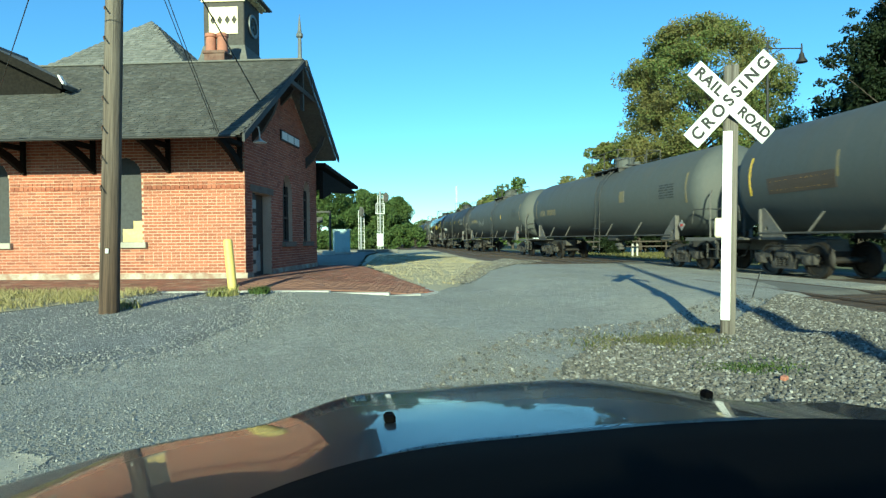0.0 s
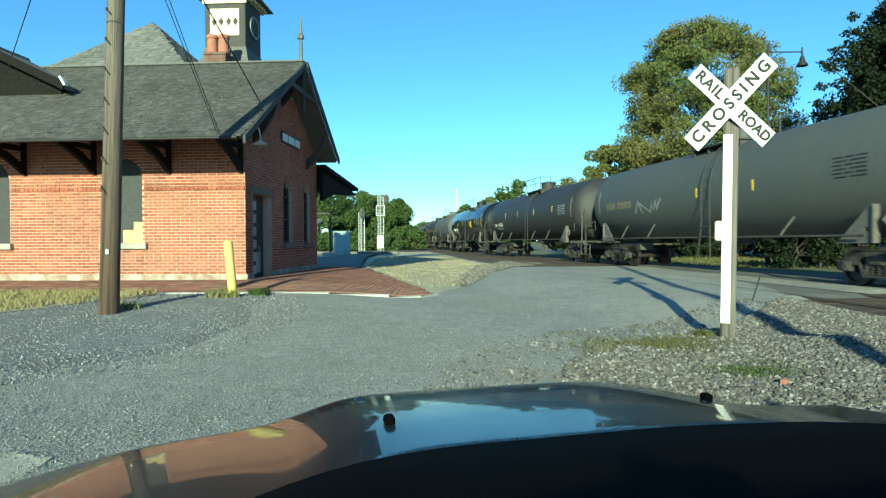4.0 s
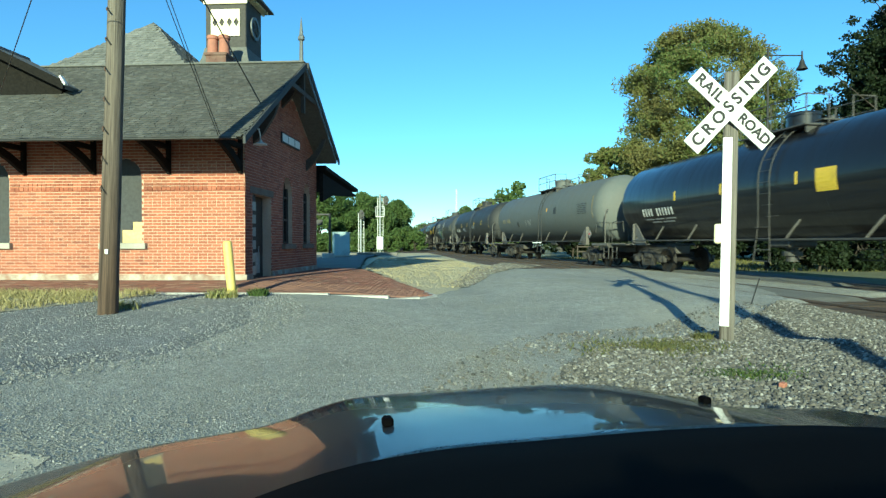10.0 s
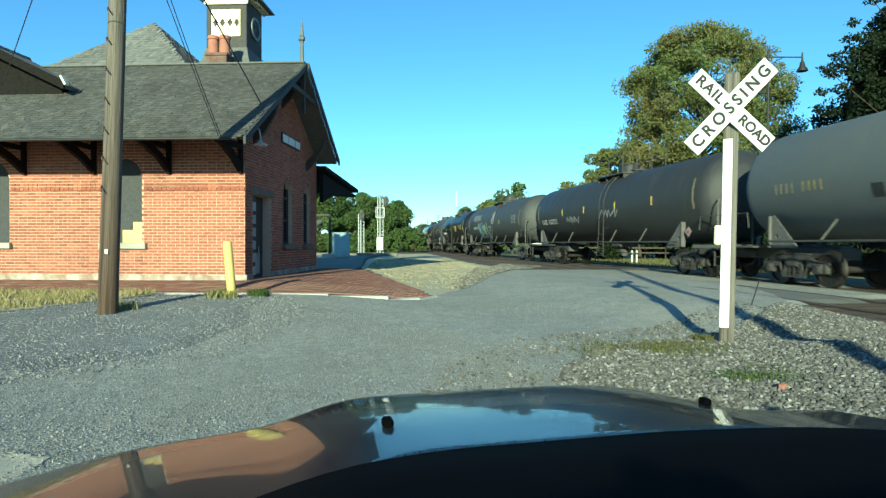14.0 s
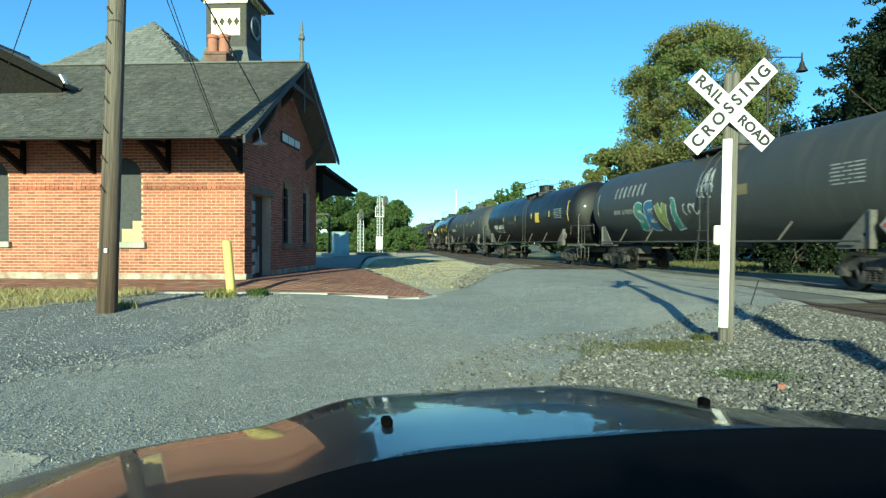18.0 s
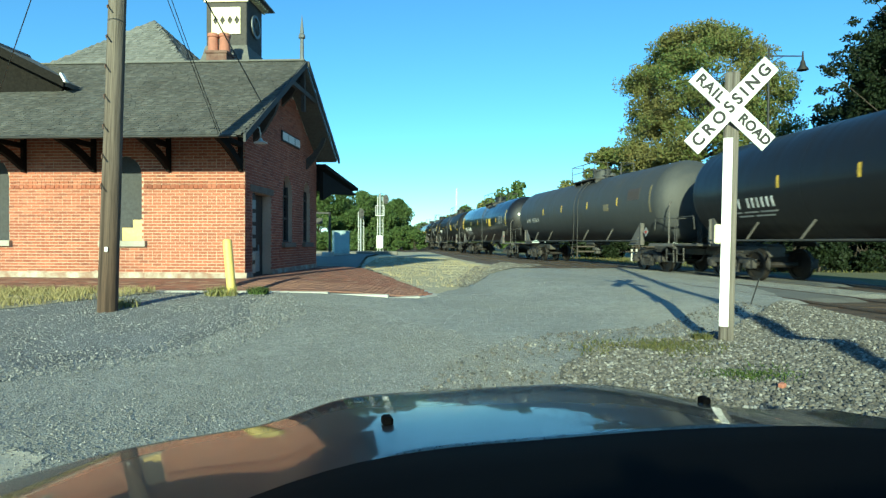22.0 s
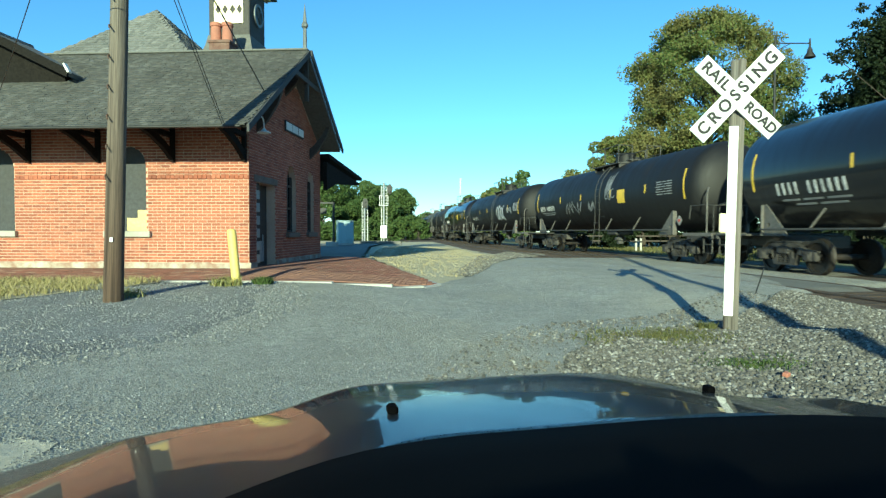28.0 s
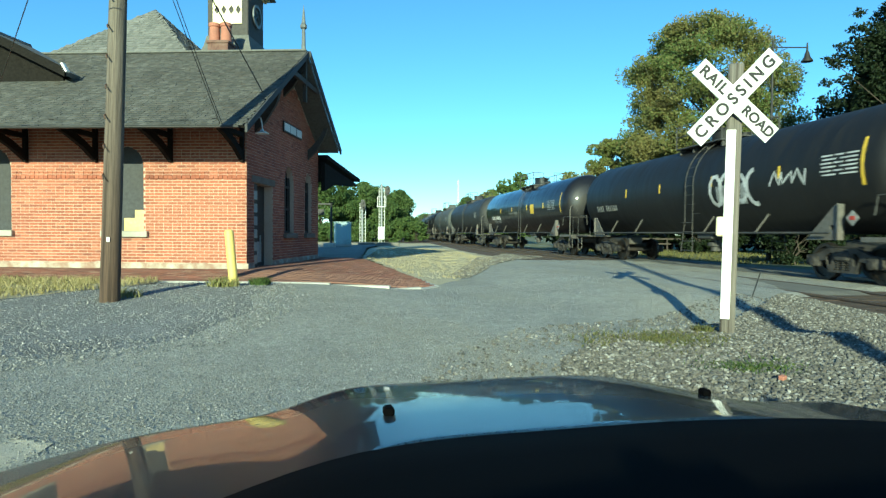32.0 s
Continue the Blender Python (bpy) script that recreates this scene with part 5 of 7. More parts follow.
def slab(bm, p0, along, up, w, h, t):
    n = along.cross(up).normalized()
    c = [p0, p0 + along * w, p0 + along * w + up * h, p0 + up * h]
    hi = [bm.verts.new(v) for v in c]
    lo = [bm.verts.new(v - n * t) for v in c]
    bm.faces.new(hi)
    bm.faces.new(lo[::-1])
    for i in range(4):
        j = (i + 1) % 4
        bm.faces.new((hi[i], lo[i], lo[j], hi[j]))


def belt_course(wall, a, b, out, h, z):
    """A projecting course of bricks set on end, each with its joints."""
    rnd = random.Random(int(z * 100 - a * 10))
    bm = bmesh.new()
    x = a
    while x < b - 0.02:
        w = min(0.104, b - x)
        d = out + rnd.uniform(-0.004, 0.004)
        box(bm, (w - 0.011, d, h - 0.008), (x + w / 2, -d / 2 + 0.002, z + rnd.uniform(-0.002, 0.002)))
        x += 0.104
    ob = part("belt_course", bm, BRICKISLE, wall)
    ob["kind"] = "stuff"


def ragged_base(bm, p0, along, length, out):
    """A rough rendered plinth whose upper edge has crumbled unevenly."""
    n = int(length / 0.09)
    rows = []
    for i in range(n + 1):
        p = p0 + along * (length * i / n)
        top = 0.13 + 0.035 * noise.noise((p.x * 2.2, p.y * 2.2, 5.0)) + 0.03 * noise.noise((p.x * 9, p.y * 9, 6.0))
        d = 0.028 + 0.012 * noise.noise((p.x * 4, p.y * 4, 7.0))
        rows.append([bm.verts.new(q) for q in (p - out * 0.01, p + out * (d + 0.012), p + out * d + Vector((0, 0, top * 0.7)), p + out * (d - 0.012) + Vector((0, 0, top)), p - out * 0.01 + Vector((0, 0, top)))])
    for a, b in zip(rows, rows[1:]):
        for k in range(4):
            bm.faces.new((a[k], a[k + 1], b[k + 1], b[k]))


def station():
    st = thing("station_building", "old red brick railway station with grey slate gabled roof", "station", STATION)
    front = pose(0, 0, 0)
    side = pose(0, 0, 0, 0, 0, 90)      # x along the gable, -y outwards
    win_front = [arch_hole(-3.17, -2.34, 0.83, 2.72), arch_hole(-6.4, -5.43, 0.83, 2.72)]
    win_side = [arch_hole(2.50, 3.27, 0.80, 2.62, 8, 0.5), arch_hole(4.30, 5.0, 0.80, 2.60, 8, 0.5)]
    door = [(0.43, 0.0), (1.63, 0.0), (1.63, 1.95), (0.43, 1.95)]
    # walls
    bm = bmesh.new()
    pierced(bm, [(-WALL_L, 0), (0, 0), (0, 3.45), (-WALL_L, 3.45)], win_front, 0.36, front)
    fw = part("front_wall", bm, BRICKWALL, st, "sunlit red brick wall")
    bm = bmesh.new()
    pierced(bm, [(0.005, 0), (GABLE_W, 0), (GABLE_W, 3.5), (RIDGE_Y, 5.3), (0.005, 3.62)], [[(p[0], max(p[1], 0.002)) for p in door]] + win_side, 0.36, side)
    gw = part("gable_wall", bm, BRICKWALL, st, "shaded red brick gable wall")
    bm = bmesh.new()
    box(bm, (WALL_L, 0.36, 3.4), (-WALL_L / 2, GABLE_W - 0.18, 1.7))
    box(bm, (0.36, GABLE_W - 0.8, 3.4), (-WALL_L + 0.18, GABLE_W / 2, 1.7))
    part("back_wall", bm, BRICKWALL, st)
    bm = bmesh.new()
    box(bm, (WALL_L - 0.8, GABLE_W - 0.8, 0.1), (-WALL_L / 2, GABLE_W / 2, 3.2))
    part("ceiling", bm, DARKWOOD, st)
    lay_bricks("brickwork", fw, front, -7.6, 0.0, 0.14, lambda x: 3.4, win_front, "weathered red bricks in pale mortar", 300, lambda x, z: -2.3 < x < -0.2 and 0.2 < z < 2.4)
    lay_bricks("brickwork", gw, side, 0.0, GABLE_W, 0.14, lambda x: 3.62 + (x / RIDGE_Y) * 1.6 if x < RIDGE_Y else 3.5 + (GABLE_W - x) * 0.55, [door] + win_side, "shaded red bricks", 0, None, None, 0.006, 0.009)
    # base, belt course and sills
    bm = bmesh.new()
    ragged_base(bm, Vector((-WALL_L, 0, 0)), Vector((1, 0, 0)), WALL_L + 0.05, Vector((0, -1, 0)))
    ragged_base(bm, Vector((0, 0, 0)), Vector((0, 1, 0)), 0.42, Vector((1, 0, 0)))
    ragged_base(bm, Vector((0, 1.65, 0)), Vector((0, 1, 0)), GABLE_W - 1.65, Vector((1, 0, 0)))
    part("foundation", bm, FLAKING, st, "flaking whitewashed stone base")
    for a, b in ((-WALL_L, -6.45), (-5.38, -3.22), (-2.29, 0.03)):
        for out, h, z in ((0.03, 0.07, 2.03), (0.02, 0.06, 2.13)):
            belt_course(fw, a, b, out, h, z)
    for (x0, x1) in ((-3.30, -2.22), (-6.5, -5.36)):
        bm = bmesh.new()
        box(bm, (x1 - x0, 0.2, 0.13), ((x0 + x1) / 2, 0.0, 0.765), None, 0.008)
        part("window_sill", bm, STONE, fw, "pale stone sill")
    for (x0, x1) in ((2.42, 3.35), (4.22, 5.08)):
        bm = bmesh.new()
        box(bm, (0.2, x1 - x0, 0.13), (0.0, (x0 + x1) / 2, 0.735), None, 0.008)
        part("window_sill", bm, SHADESTONE, gw, "weathered stone sill, darkened for the shaded gable")
    # boarded windows
    for k, (x0, x1) in enumerate(((-3.17, -2.34), (-6.4, -5.43))):
        bm = bmesh.new()
        prism(bm, [(a, b) for a, b in arch_hole(x0 + 0.002, x1 - 0.002, 0.832, 2.718)], 0.03, Matrix(((1, 0, 0, 0), (0, 0, 1, 0.09), (0, 1, 0, 0), (0, 0, 0, 1))))
        w = part("window_board", bm, BOARD, fw, "dark grey board closing the window")
        if k == 0:
            bm = bmesh.new()
            prism(bm, [(-2.83, 0.835), (-2.343, 0.835), (-2.343, 1.30), (-2.58, 1.30), (-2.58, 1.12), (-2.83, 1.12)], 0.02, Matrix(((1, 0, 0, 0), (0, 0, 1, 0.066), (0, 1, 0, 0), (0, 0, 0, 1))))
            part("plywood_patch", bm, PLY, w, "raw yellow plywood patch")
    for k, (x0, x1, zt) in enumerate(((2.50, 3.27, 2.62), (4.30, 5.0, 2.60))):
        bm = bmesh.new()
        prism(bm, arch_hole(x0 + 0.002, x1 - 0.002, 0.802, zt - 0.002, 8, 0.5), 0.03, Matrix(((0, 0, -1, -0.16), (1, 0, 0, 0), (0, 1, 0, 0), (0, 0, 0, 1))))
        w = part("window_pane", bm, DARKGLASS, gw)
        bm = bmesh.new()
        cx = (x0 + x1) / 2
        for x in (x0 + 0.035, cx, x1 - 0.035):
            box(bm, (0.06, 0.05, 1.55), (-0.13, x, 0.8 + 0.78))
        for z in (0.84, 1.45, 2.05):
            box(bm, (0.055, x1 - x0, 0.05), (-0.13, cx, z))
        part("window_frame", bm, DARKWOOD, gw)
    # door in the gable
    bm = bmesh.new()
    box(bm, (0.30, 1.5, 0.16), (-0.13, 1.03, 2.035), None, 0.01)
    part("lintel", bm, SHADESTONE, gw, "weathered stone lintel over the door")
    bm = bmesh.new()
    box(bm, (0.05, 1.196, 1.94), (-0.24, 1.03, 0.972))
    box(bm, (0.06, 0.30, 1.94), (-0.08, 0.585, 0.972))
    dr = part("door", bm, DARKWOOD, gw, "dark wooden door with pale panes")
    for i in range(6):
        bm = bmesh.new()
        box(bm, (0.02, 0.26, 0.205), (-0.035, 0.575, 0.20 + i * 0.295), None, 0.004)
        part("pane", bm, PANEGLASS, dr, "pale dusty pane")
    bm = bmesh.new()
    box(bm, (0.03, 0.35, 0.5), (-0.2, 1.2, 0.35), None, 0.01)
    rod(bm, (-0.19, 1.3, 0.3), (-0.19, 1.3, 0.75), 0.02, 8)
    part("kick_panel", bm, GREYMETAL, dr)
    # roof
    sl = Vector((0, RIDGE_Y - EAVE_Y, RIDGE_Z - EAVE_Z))
    up = sl.normalized()
    ex = Vector((1, 0, 0))
    bm = bmesh.new()
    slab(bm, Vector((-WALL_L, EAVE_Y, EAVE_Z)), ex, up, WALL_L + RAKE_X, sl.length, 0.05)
    # the slab's near-black colour holds the shade under the eave
    rf = part("roof", bm, SHADEBLACK, st, "front slope of weathered grey slate")
    shingles("slating", rf, Vector((-8.2, EAVE_Y - 0.03, EAVE_Z + 0.0)), ex, up, 45, 8.2 + RAKE_X + 0.01, sl.length / 44.6, "weathered grey slates in rows")
    sb = Vector((0, RIDGE_Y - BACK_Y, RIDGE_Z - BACK_Z))
    bm = bmesh.new()
    slab(bm, Vector((RAKE_X, BACK_Y, BACK_Z)), -ex, sb.normalized(), WALL_L + RAKE_X, sb.length, 0.11)
    part("roof", bm, SLATE, st, "back slope of grey slate")
    bm = bmesh.new()
    box(bm, (WALL_L + RAKE_X, 0.22, 0.05), ((RAKE_X - WALL_L) / 2, RIDGE_Y, RIDGE_Z + 0.03), None, 0.015)
    part("ridge_cap", bm, SLATE, rf)
    # barge boards, gutter, brackets
    for a, b in (((EAVE_Y, EAVE_Z), (RIDGE_Y, RIDGE_Z)), ((BACK_Y, BACK_Z), (RIDGE_Y, RIDGE_Z))):
        bm = bmesh.new()
        d = Vector((0, b[0] - a[0], b[1] - a[1]))
        slab(bm, Vector((RAKE_X + 0.045, a[0], a[1] + 0.02)), Vector((0, 0, -1)), d.normalized(), 0.15, d.length, 0.05)
        part("barge_board", bm, BOARD, st)
    bm = bmesh.new()
    box(bm, (WALL_L + RAKE_X - 0.1, 0.08, 0.05), ((RAKE_X - WALL_L) / 2 - 0.05, EAVE_Y - 0.03, EAVE_Z - 0.025), None, 0.015)
    part("gutter", bm, BLACK, st)
    # brackets coloured near-black so they sink into the eave's shade
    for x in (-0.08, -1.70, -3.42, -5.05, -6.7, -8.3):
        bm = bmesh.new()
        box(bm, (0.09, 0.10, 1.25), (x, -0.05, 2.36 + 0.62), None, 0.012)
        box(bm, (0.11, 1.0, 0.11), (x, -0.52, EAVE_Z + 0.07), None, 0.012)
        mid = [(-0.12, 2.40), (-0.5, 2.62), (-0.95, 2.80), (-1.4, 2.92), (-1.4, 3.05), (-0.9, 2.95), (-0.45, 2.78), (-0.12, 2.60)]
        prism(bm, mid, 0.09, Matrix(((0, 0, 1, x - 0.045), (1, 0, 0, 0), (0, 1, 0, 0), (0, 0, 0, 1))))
        part("eave_bracket", bm, SHADEBLACK, st)
    # rake brackets under the gable peak
    for y in (0.5, RIDGE_Y, 4.6):
        zt = RIDGE_Z - abs(y - RIDGE_Y) * 0.645 - 0.2
        bm = bmesh.new()
        mid = [(0.0, zt - 0.95), (0.25, zt - 0.7), (0.5, zt - 0.3), (0.6, zt - 0.02), (0.5, zt), (0.36, zt - 0.28), (0.12, zt - 0.55), (0.0, zt - 0.65)]
        prism(bm, mid, 0.1, Matrix(((1, 0, 0, 0), (0, 0, 1, y - 0.05), (0, 1, 0, 0), (0, 0, 0, 1))))
        part("gable_bracket", bm, DARKWOOD, st)
    bm = bmesh.new()
    box(bm, (0.09, 2.1, 0.12), (RAKE_X - 0.06, RIDGE_Y, RIDGE_Z - 0.78))
    box(bm, (0.09, 0.1, 1.1), (RAKE_X - 0.06, RIDGE_Y, RIDGE_Z - 0.75))
    part("gable_truss", bm, DARKWOOD, st)
    # spire on the ridge
    bm = bmesh.new()
    lathe(bm, [(0.06, -0.1), (0.05, 0.45), (0.045, 0.58), (0.09, 0.62), (0.09, 0.68), (0.055, 0.74), (0.03, 1.0), (0.0, 1.24)], 8, "Z", (RAKE_X - 0.10, RIDGE_Y, RIDGE_Z))
    part("finial", bm, LEAD_, st, "weathered pale finial spire")
    return st


station()


def hip_roof():
    """The taller block behind, under a pyramid of slate."""
    t = thing("station_tower_block", "square block behind with a pyramid slate roof", "tower", STATION)
    x0, x1, y0, y1, zb, za = -7.5, -3.2, 3.7, 8.0, 5.86, 7.95
    bm = bmesh.new()
    box(bm, (x1 - x0 - 0.5, y1 - y0 - 0.5, zb), ((x0 + x1) / 2, (y0 + y1) / 2, zb / 2))
    part("wall", bm, BRICKWALL, t)
    ap = Vector(((x0 + x1) / 2, (y0 + y1) / 2, za))
    bm = bmesh.new()
    c = [bm.verts.new(v) for v in ((x0, y0, zb), (x1, y0, zb), (x1, y1, zb), (x0, y1, zb))]
    a = bm.verts.new(ap)
    for i in range(4):
        bm.faces.new((c[i], c[(i + 1) % 4], a))
    bm.faces.new(c[::-1])
    rf = part("pyramid_roof", bm, SLATE, t)
    for p0, al in ((Vector((x0, y0, zb)), Vector((1, 0, 0))), (Vector((x1, y0, zb)), Vector((0, 1, 0)))):
        wdt = x1 - x0
        mid = p0 + al * wdt / 2
        up = (ap - mid).normalized()
        h = (ap - mid).length
        shingles("slating", rf, p0, al, up, 19, wdt, h / 19, "grey slates in rows", lambda s, v: abs(s - wdt / 2) < wdt / 2 * (1 - v / h) - 0.02, 3, PALESLATE)
    bm = bmesh.new()
    box(bm, (x1 - x0 + 0.06, y1 - y0 + 0.06, 0.1), ((x0 + x1) / 2, (y0 + y1) / 2, zb - 0.06), None, 0.02)
    part("eave_trim", bm, DARKWOOD, t)


hip_roof()


def cupola():
    t = thing("bell_cupola", "dark slate bell cupola with cream louvred panels", "cupola", STATION @ pose(-2.08, 4.4, 5.4))
    s = 0.58
    bm = bmesh.new()
    lathe(bm, [(1.35, 0.0), (1.12, 0.35), (0.95, 0.7), (0.86, 1.0)], 4, "Z")
    bmesh.ops.rotate(bm, verts=bm.verts, cent=(0, 0, 0), matrix=Matrix.Rotation(radians(45), 3, "Z"))
    part("flared_base", bm, SLATE, t)
    bm = bmesh.new()
    box(bm, (2 * s + 0.02, 2 * s + 0.02, 1.5), (0, 0, 1.72), None, 0.02)
    part("shaft", bm, DARKSLATE, t)
    for dx, dy, rz in ((0, -s, 0), (s, 0, 90), (0, s, 180), (-s, 0, 270)):
        m = pose(dx, dy, 0, 0, 0, rz)
        if rz == 0:
            bm = bmesh.new()
            pierced(bm, [(-0.42, 1.32), (0.42, 1.32), (0.42, 2.08), (-0.42, 2.08)], [[(x, 1.58), (x + 0.08, 1.71), (x, 1.84), (x - 0.08, 1.71)] for x in (-0.30, -0.10, 0.12, 0.32)], 0.04, m @ pose(0, -0.045, 0))
            part("cream_panel", bm, CREAM, t, "cream panel with diamond holes")
            bm = bmesh.new()
            box(bm, (1.28, 0.06, 0.14), (0, -s - 0.03, 2.30), None, 0.01)
            part("cornice", bm, CREAM, t)
        else:
            bm = bmesh.new()
            mm = m @ Matrix(((1, 0, 0, 0), (0, 0, -1, -0.02), (0, 1, 0, 1.72), (0, 0, 0, 1)))
            v0 = len(bm.verts)
            lathe(bm, [(0.25, 0.0), (0.33, 0.0), (0.33, 0.05), (0.25, 0.05), (0.25, 0.0)], 20)
            for k in range(4):
                a = k * math.pi / 2 + math.pi / 4
                rod(bm, (0, 0, 0.02), (0.26 * math.cos(a), 0.26 * math.sin(a), 0.02), 0.025, 5)
            bmesh.ops.transform(bm, verts=bm.verts, matrix=mm)
            part("round_louvre", bm, LEAD_, t)
    for i in range(8):
        for rz in (0, 90):
            bm = bmesh.new()
            box(bm, (0.07, 1.55, 0.07) if rz == 0 else (1.55, 0.07, 0.07), ((-0.6 + i * 0.171), 0, 2.42 - rz * 0.00003) if rz == 0 else (0, -0.6 + i * 0.171, 2.416))
            part("rafter_tail", bm, CREAM, t)
    bm = bmesh.new()
    lathe(bm, [(1.25, 2.46), (1.25, 2.5), (0.85, 2.85), (0.45, 3.5), (0.05, 4.4), (0.0, 4.4)], 4, "Z")
    bmesh.ops.rotate(bm, verts=bm.verts, cent=(0, 0, 0), matrix=Matrix.Rotation(radians(45), 3, "Z"))
    part("cap_roof", bm, SLATE, t)


cupola()


def chimney():
    t = thing("chimney", "brick chimney with two terracotta pots", "chimney", STATION @ pose(-1.95, 3.05, 5.05))
    bm = bmesh.new()
    box(bm, (0.56, 0.45, 0.95), (0.02, 0, 0.4), None, 0.01)
    box(bm, (0.62, 0.51, 0.08), (0.02, 0, 0.86), None, 0.015)
    part("chimney_shaft", bm, SOOTBRICK, t)
    for x in (-0.16, 0.16):
        bm = bmesh.new()
        lathe(bm, [(0.15, 0.9), (0.13, 1.30), (0.155, 1.32), (0.155, 1.40), (0.12, 1.42), (0.11, 1.42), (0.11, 1.0)], 14, "Z", (x, 0, 0))
        part("chimney_pot", bm, TERRA, t, "terracotta pot", True)


chimney()


def dormer():
    t = thing("dormer", "gabled dormer with dark barge board on the slate roof", "dormer", STATION @ pose(-6.9, 0, 0))
    y0 = 0.25
    bm = bmesh.new()
    ridge, tip_x, tip_z = 5.72, 2.58, 4.46
    for sx in (-1, 1):
        d = Vector((-sx * tip_x, 0, ridge - tip_z))
        slab(bm, Vector((sx * tip_x, y0, tip_z)), Vector((0, sx, 0)) if sx > 0 else Vector((0, 1, 0)), d.normalized() if sx > 0 else d.normalized(), 2.3, d.length, 0.1)
    part("dormer_roof", bm, SLATE, t)
    bm = bmesh.new()
    pts = [(-2.3, 3.4), (2.3, 3.4), (2.3, 4.5), (0, 5.55), (-2.3, 4.5)]
    prism(bm, pts, 1.6, Matrix(((1, 0, 0, 0), (0, 0, 1, y0 + 0.32), (0, 1, 0, 0), (0, 0, 0, 1))))
    # shade of the dormer's overhang painted into the wall colour
    part("dormer_wall", bm, SHADEBLACK, t)
    bm = bmesh.new()
    for sx in (-1, 1):
        d = Vector((-sx * (tip_x + 0.05), 0, ridge - tip_z))
        slab(bm, Vector((sx * (tip_x + 0.05), y0 - 0.03, tip_z + 0.05)), Vector((0, 0, -1)), d.normalized(), 0.2, d.length, 0.06)
    part("barge_board", bm, SHADEBLACK, t)
    bm = bmesh.new()
    box(bm, (0.05, 0.12, 0.24), (tip_x + 0.03, y0 - 0.04, tip_z + 0.06), Euler((0, radians(-30), 0)).to_matrix(), 0.01)
    part("flashing", bm, WHITE, t, "white flashing at the eave corner")


dormer()


def canopy():
    t = thing("platform_canopy", "dark timber platform canopy behind the station", "canopy", STATION)
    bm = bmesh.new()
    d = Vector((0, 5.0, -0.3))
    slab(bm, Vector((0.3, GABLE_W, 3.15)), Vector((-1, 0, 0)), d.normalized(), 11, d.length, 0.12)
    # canopy timber near-black, with its underside's shade in the colour
    part("canopy_roof", bm, SHADEBLACK, t)
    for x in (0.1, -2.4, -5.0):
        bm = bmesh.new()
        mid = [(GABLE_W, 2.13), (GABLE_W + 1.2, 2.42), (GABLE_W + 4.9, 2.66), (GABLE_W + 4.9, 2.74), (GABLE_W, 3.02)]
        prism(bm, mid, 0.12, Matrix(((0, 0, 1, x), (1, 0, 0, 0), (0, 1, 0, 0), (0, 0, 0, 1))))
        part("canopy_bracket", bm, SHADEBLACK, t)


canopy()


def name_board():
    t = thing("name_board", "small white station name board on the gable wall", "sign", STATION)
    bm = bmesh.new()
    box(bm, (0.04, 1.52, 0.28), (0.035, 3.08, 3.57), None, 0.006)
    part("board", bm, BOARD, t)
    for y, w in ((2.56, 0.42), (3.06, 0.48), (3.58, 0.42)):
        bm = bmesh.new()
        box(bm, (0.012, w, 0.2), (0.061, y, 3.57), None, 0.002)
        part("letter_bar", bm, WHITE, t)


name_board()


def gooseneck():
    t = thing("wall_lamp", "white gooseneck lamp on the gable wall", "lamp", STATION @ pose(0.0, 0.22, 3.12))
    bm = bmesh.new()
    bent(bm, [(0.0, 0, 0.22), (0.12, 0, 0.30), (0.24, 0, 0.24), (0.27, 0, 0.10), (0.27, 0, -0.02)], 0.016, 6)
    part("arm", bm, WHITE, t)
    bm = bmesh.new()
    lathe(bm, [(0.03, 0.0), (0.05, -0.04), (0.15, -0.09), (0.15, -0.105), (0.0, -0.06)], 14, "Z", (0.27, 0, 0.0))
    part("shade", bm, WHITE, t)


gooseneck()

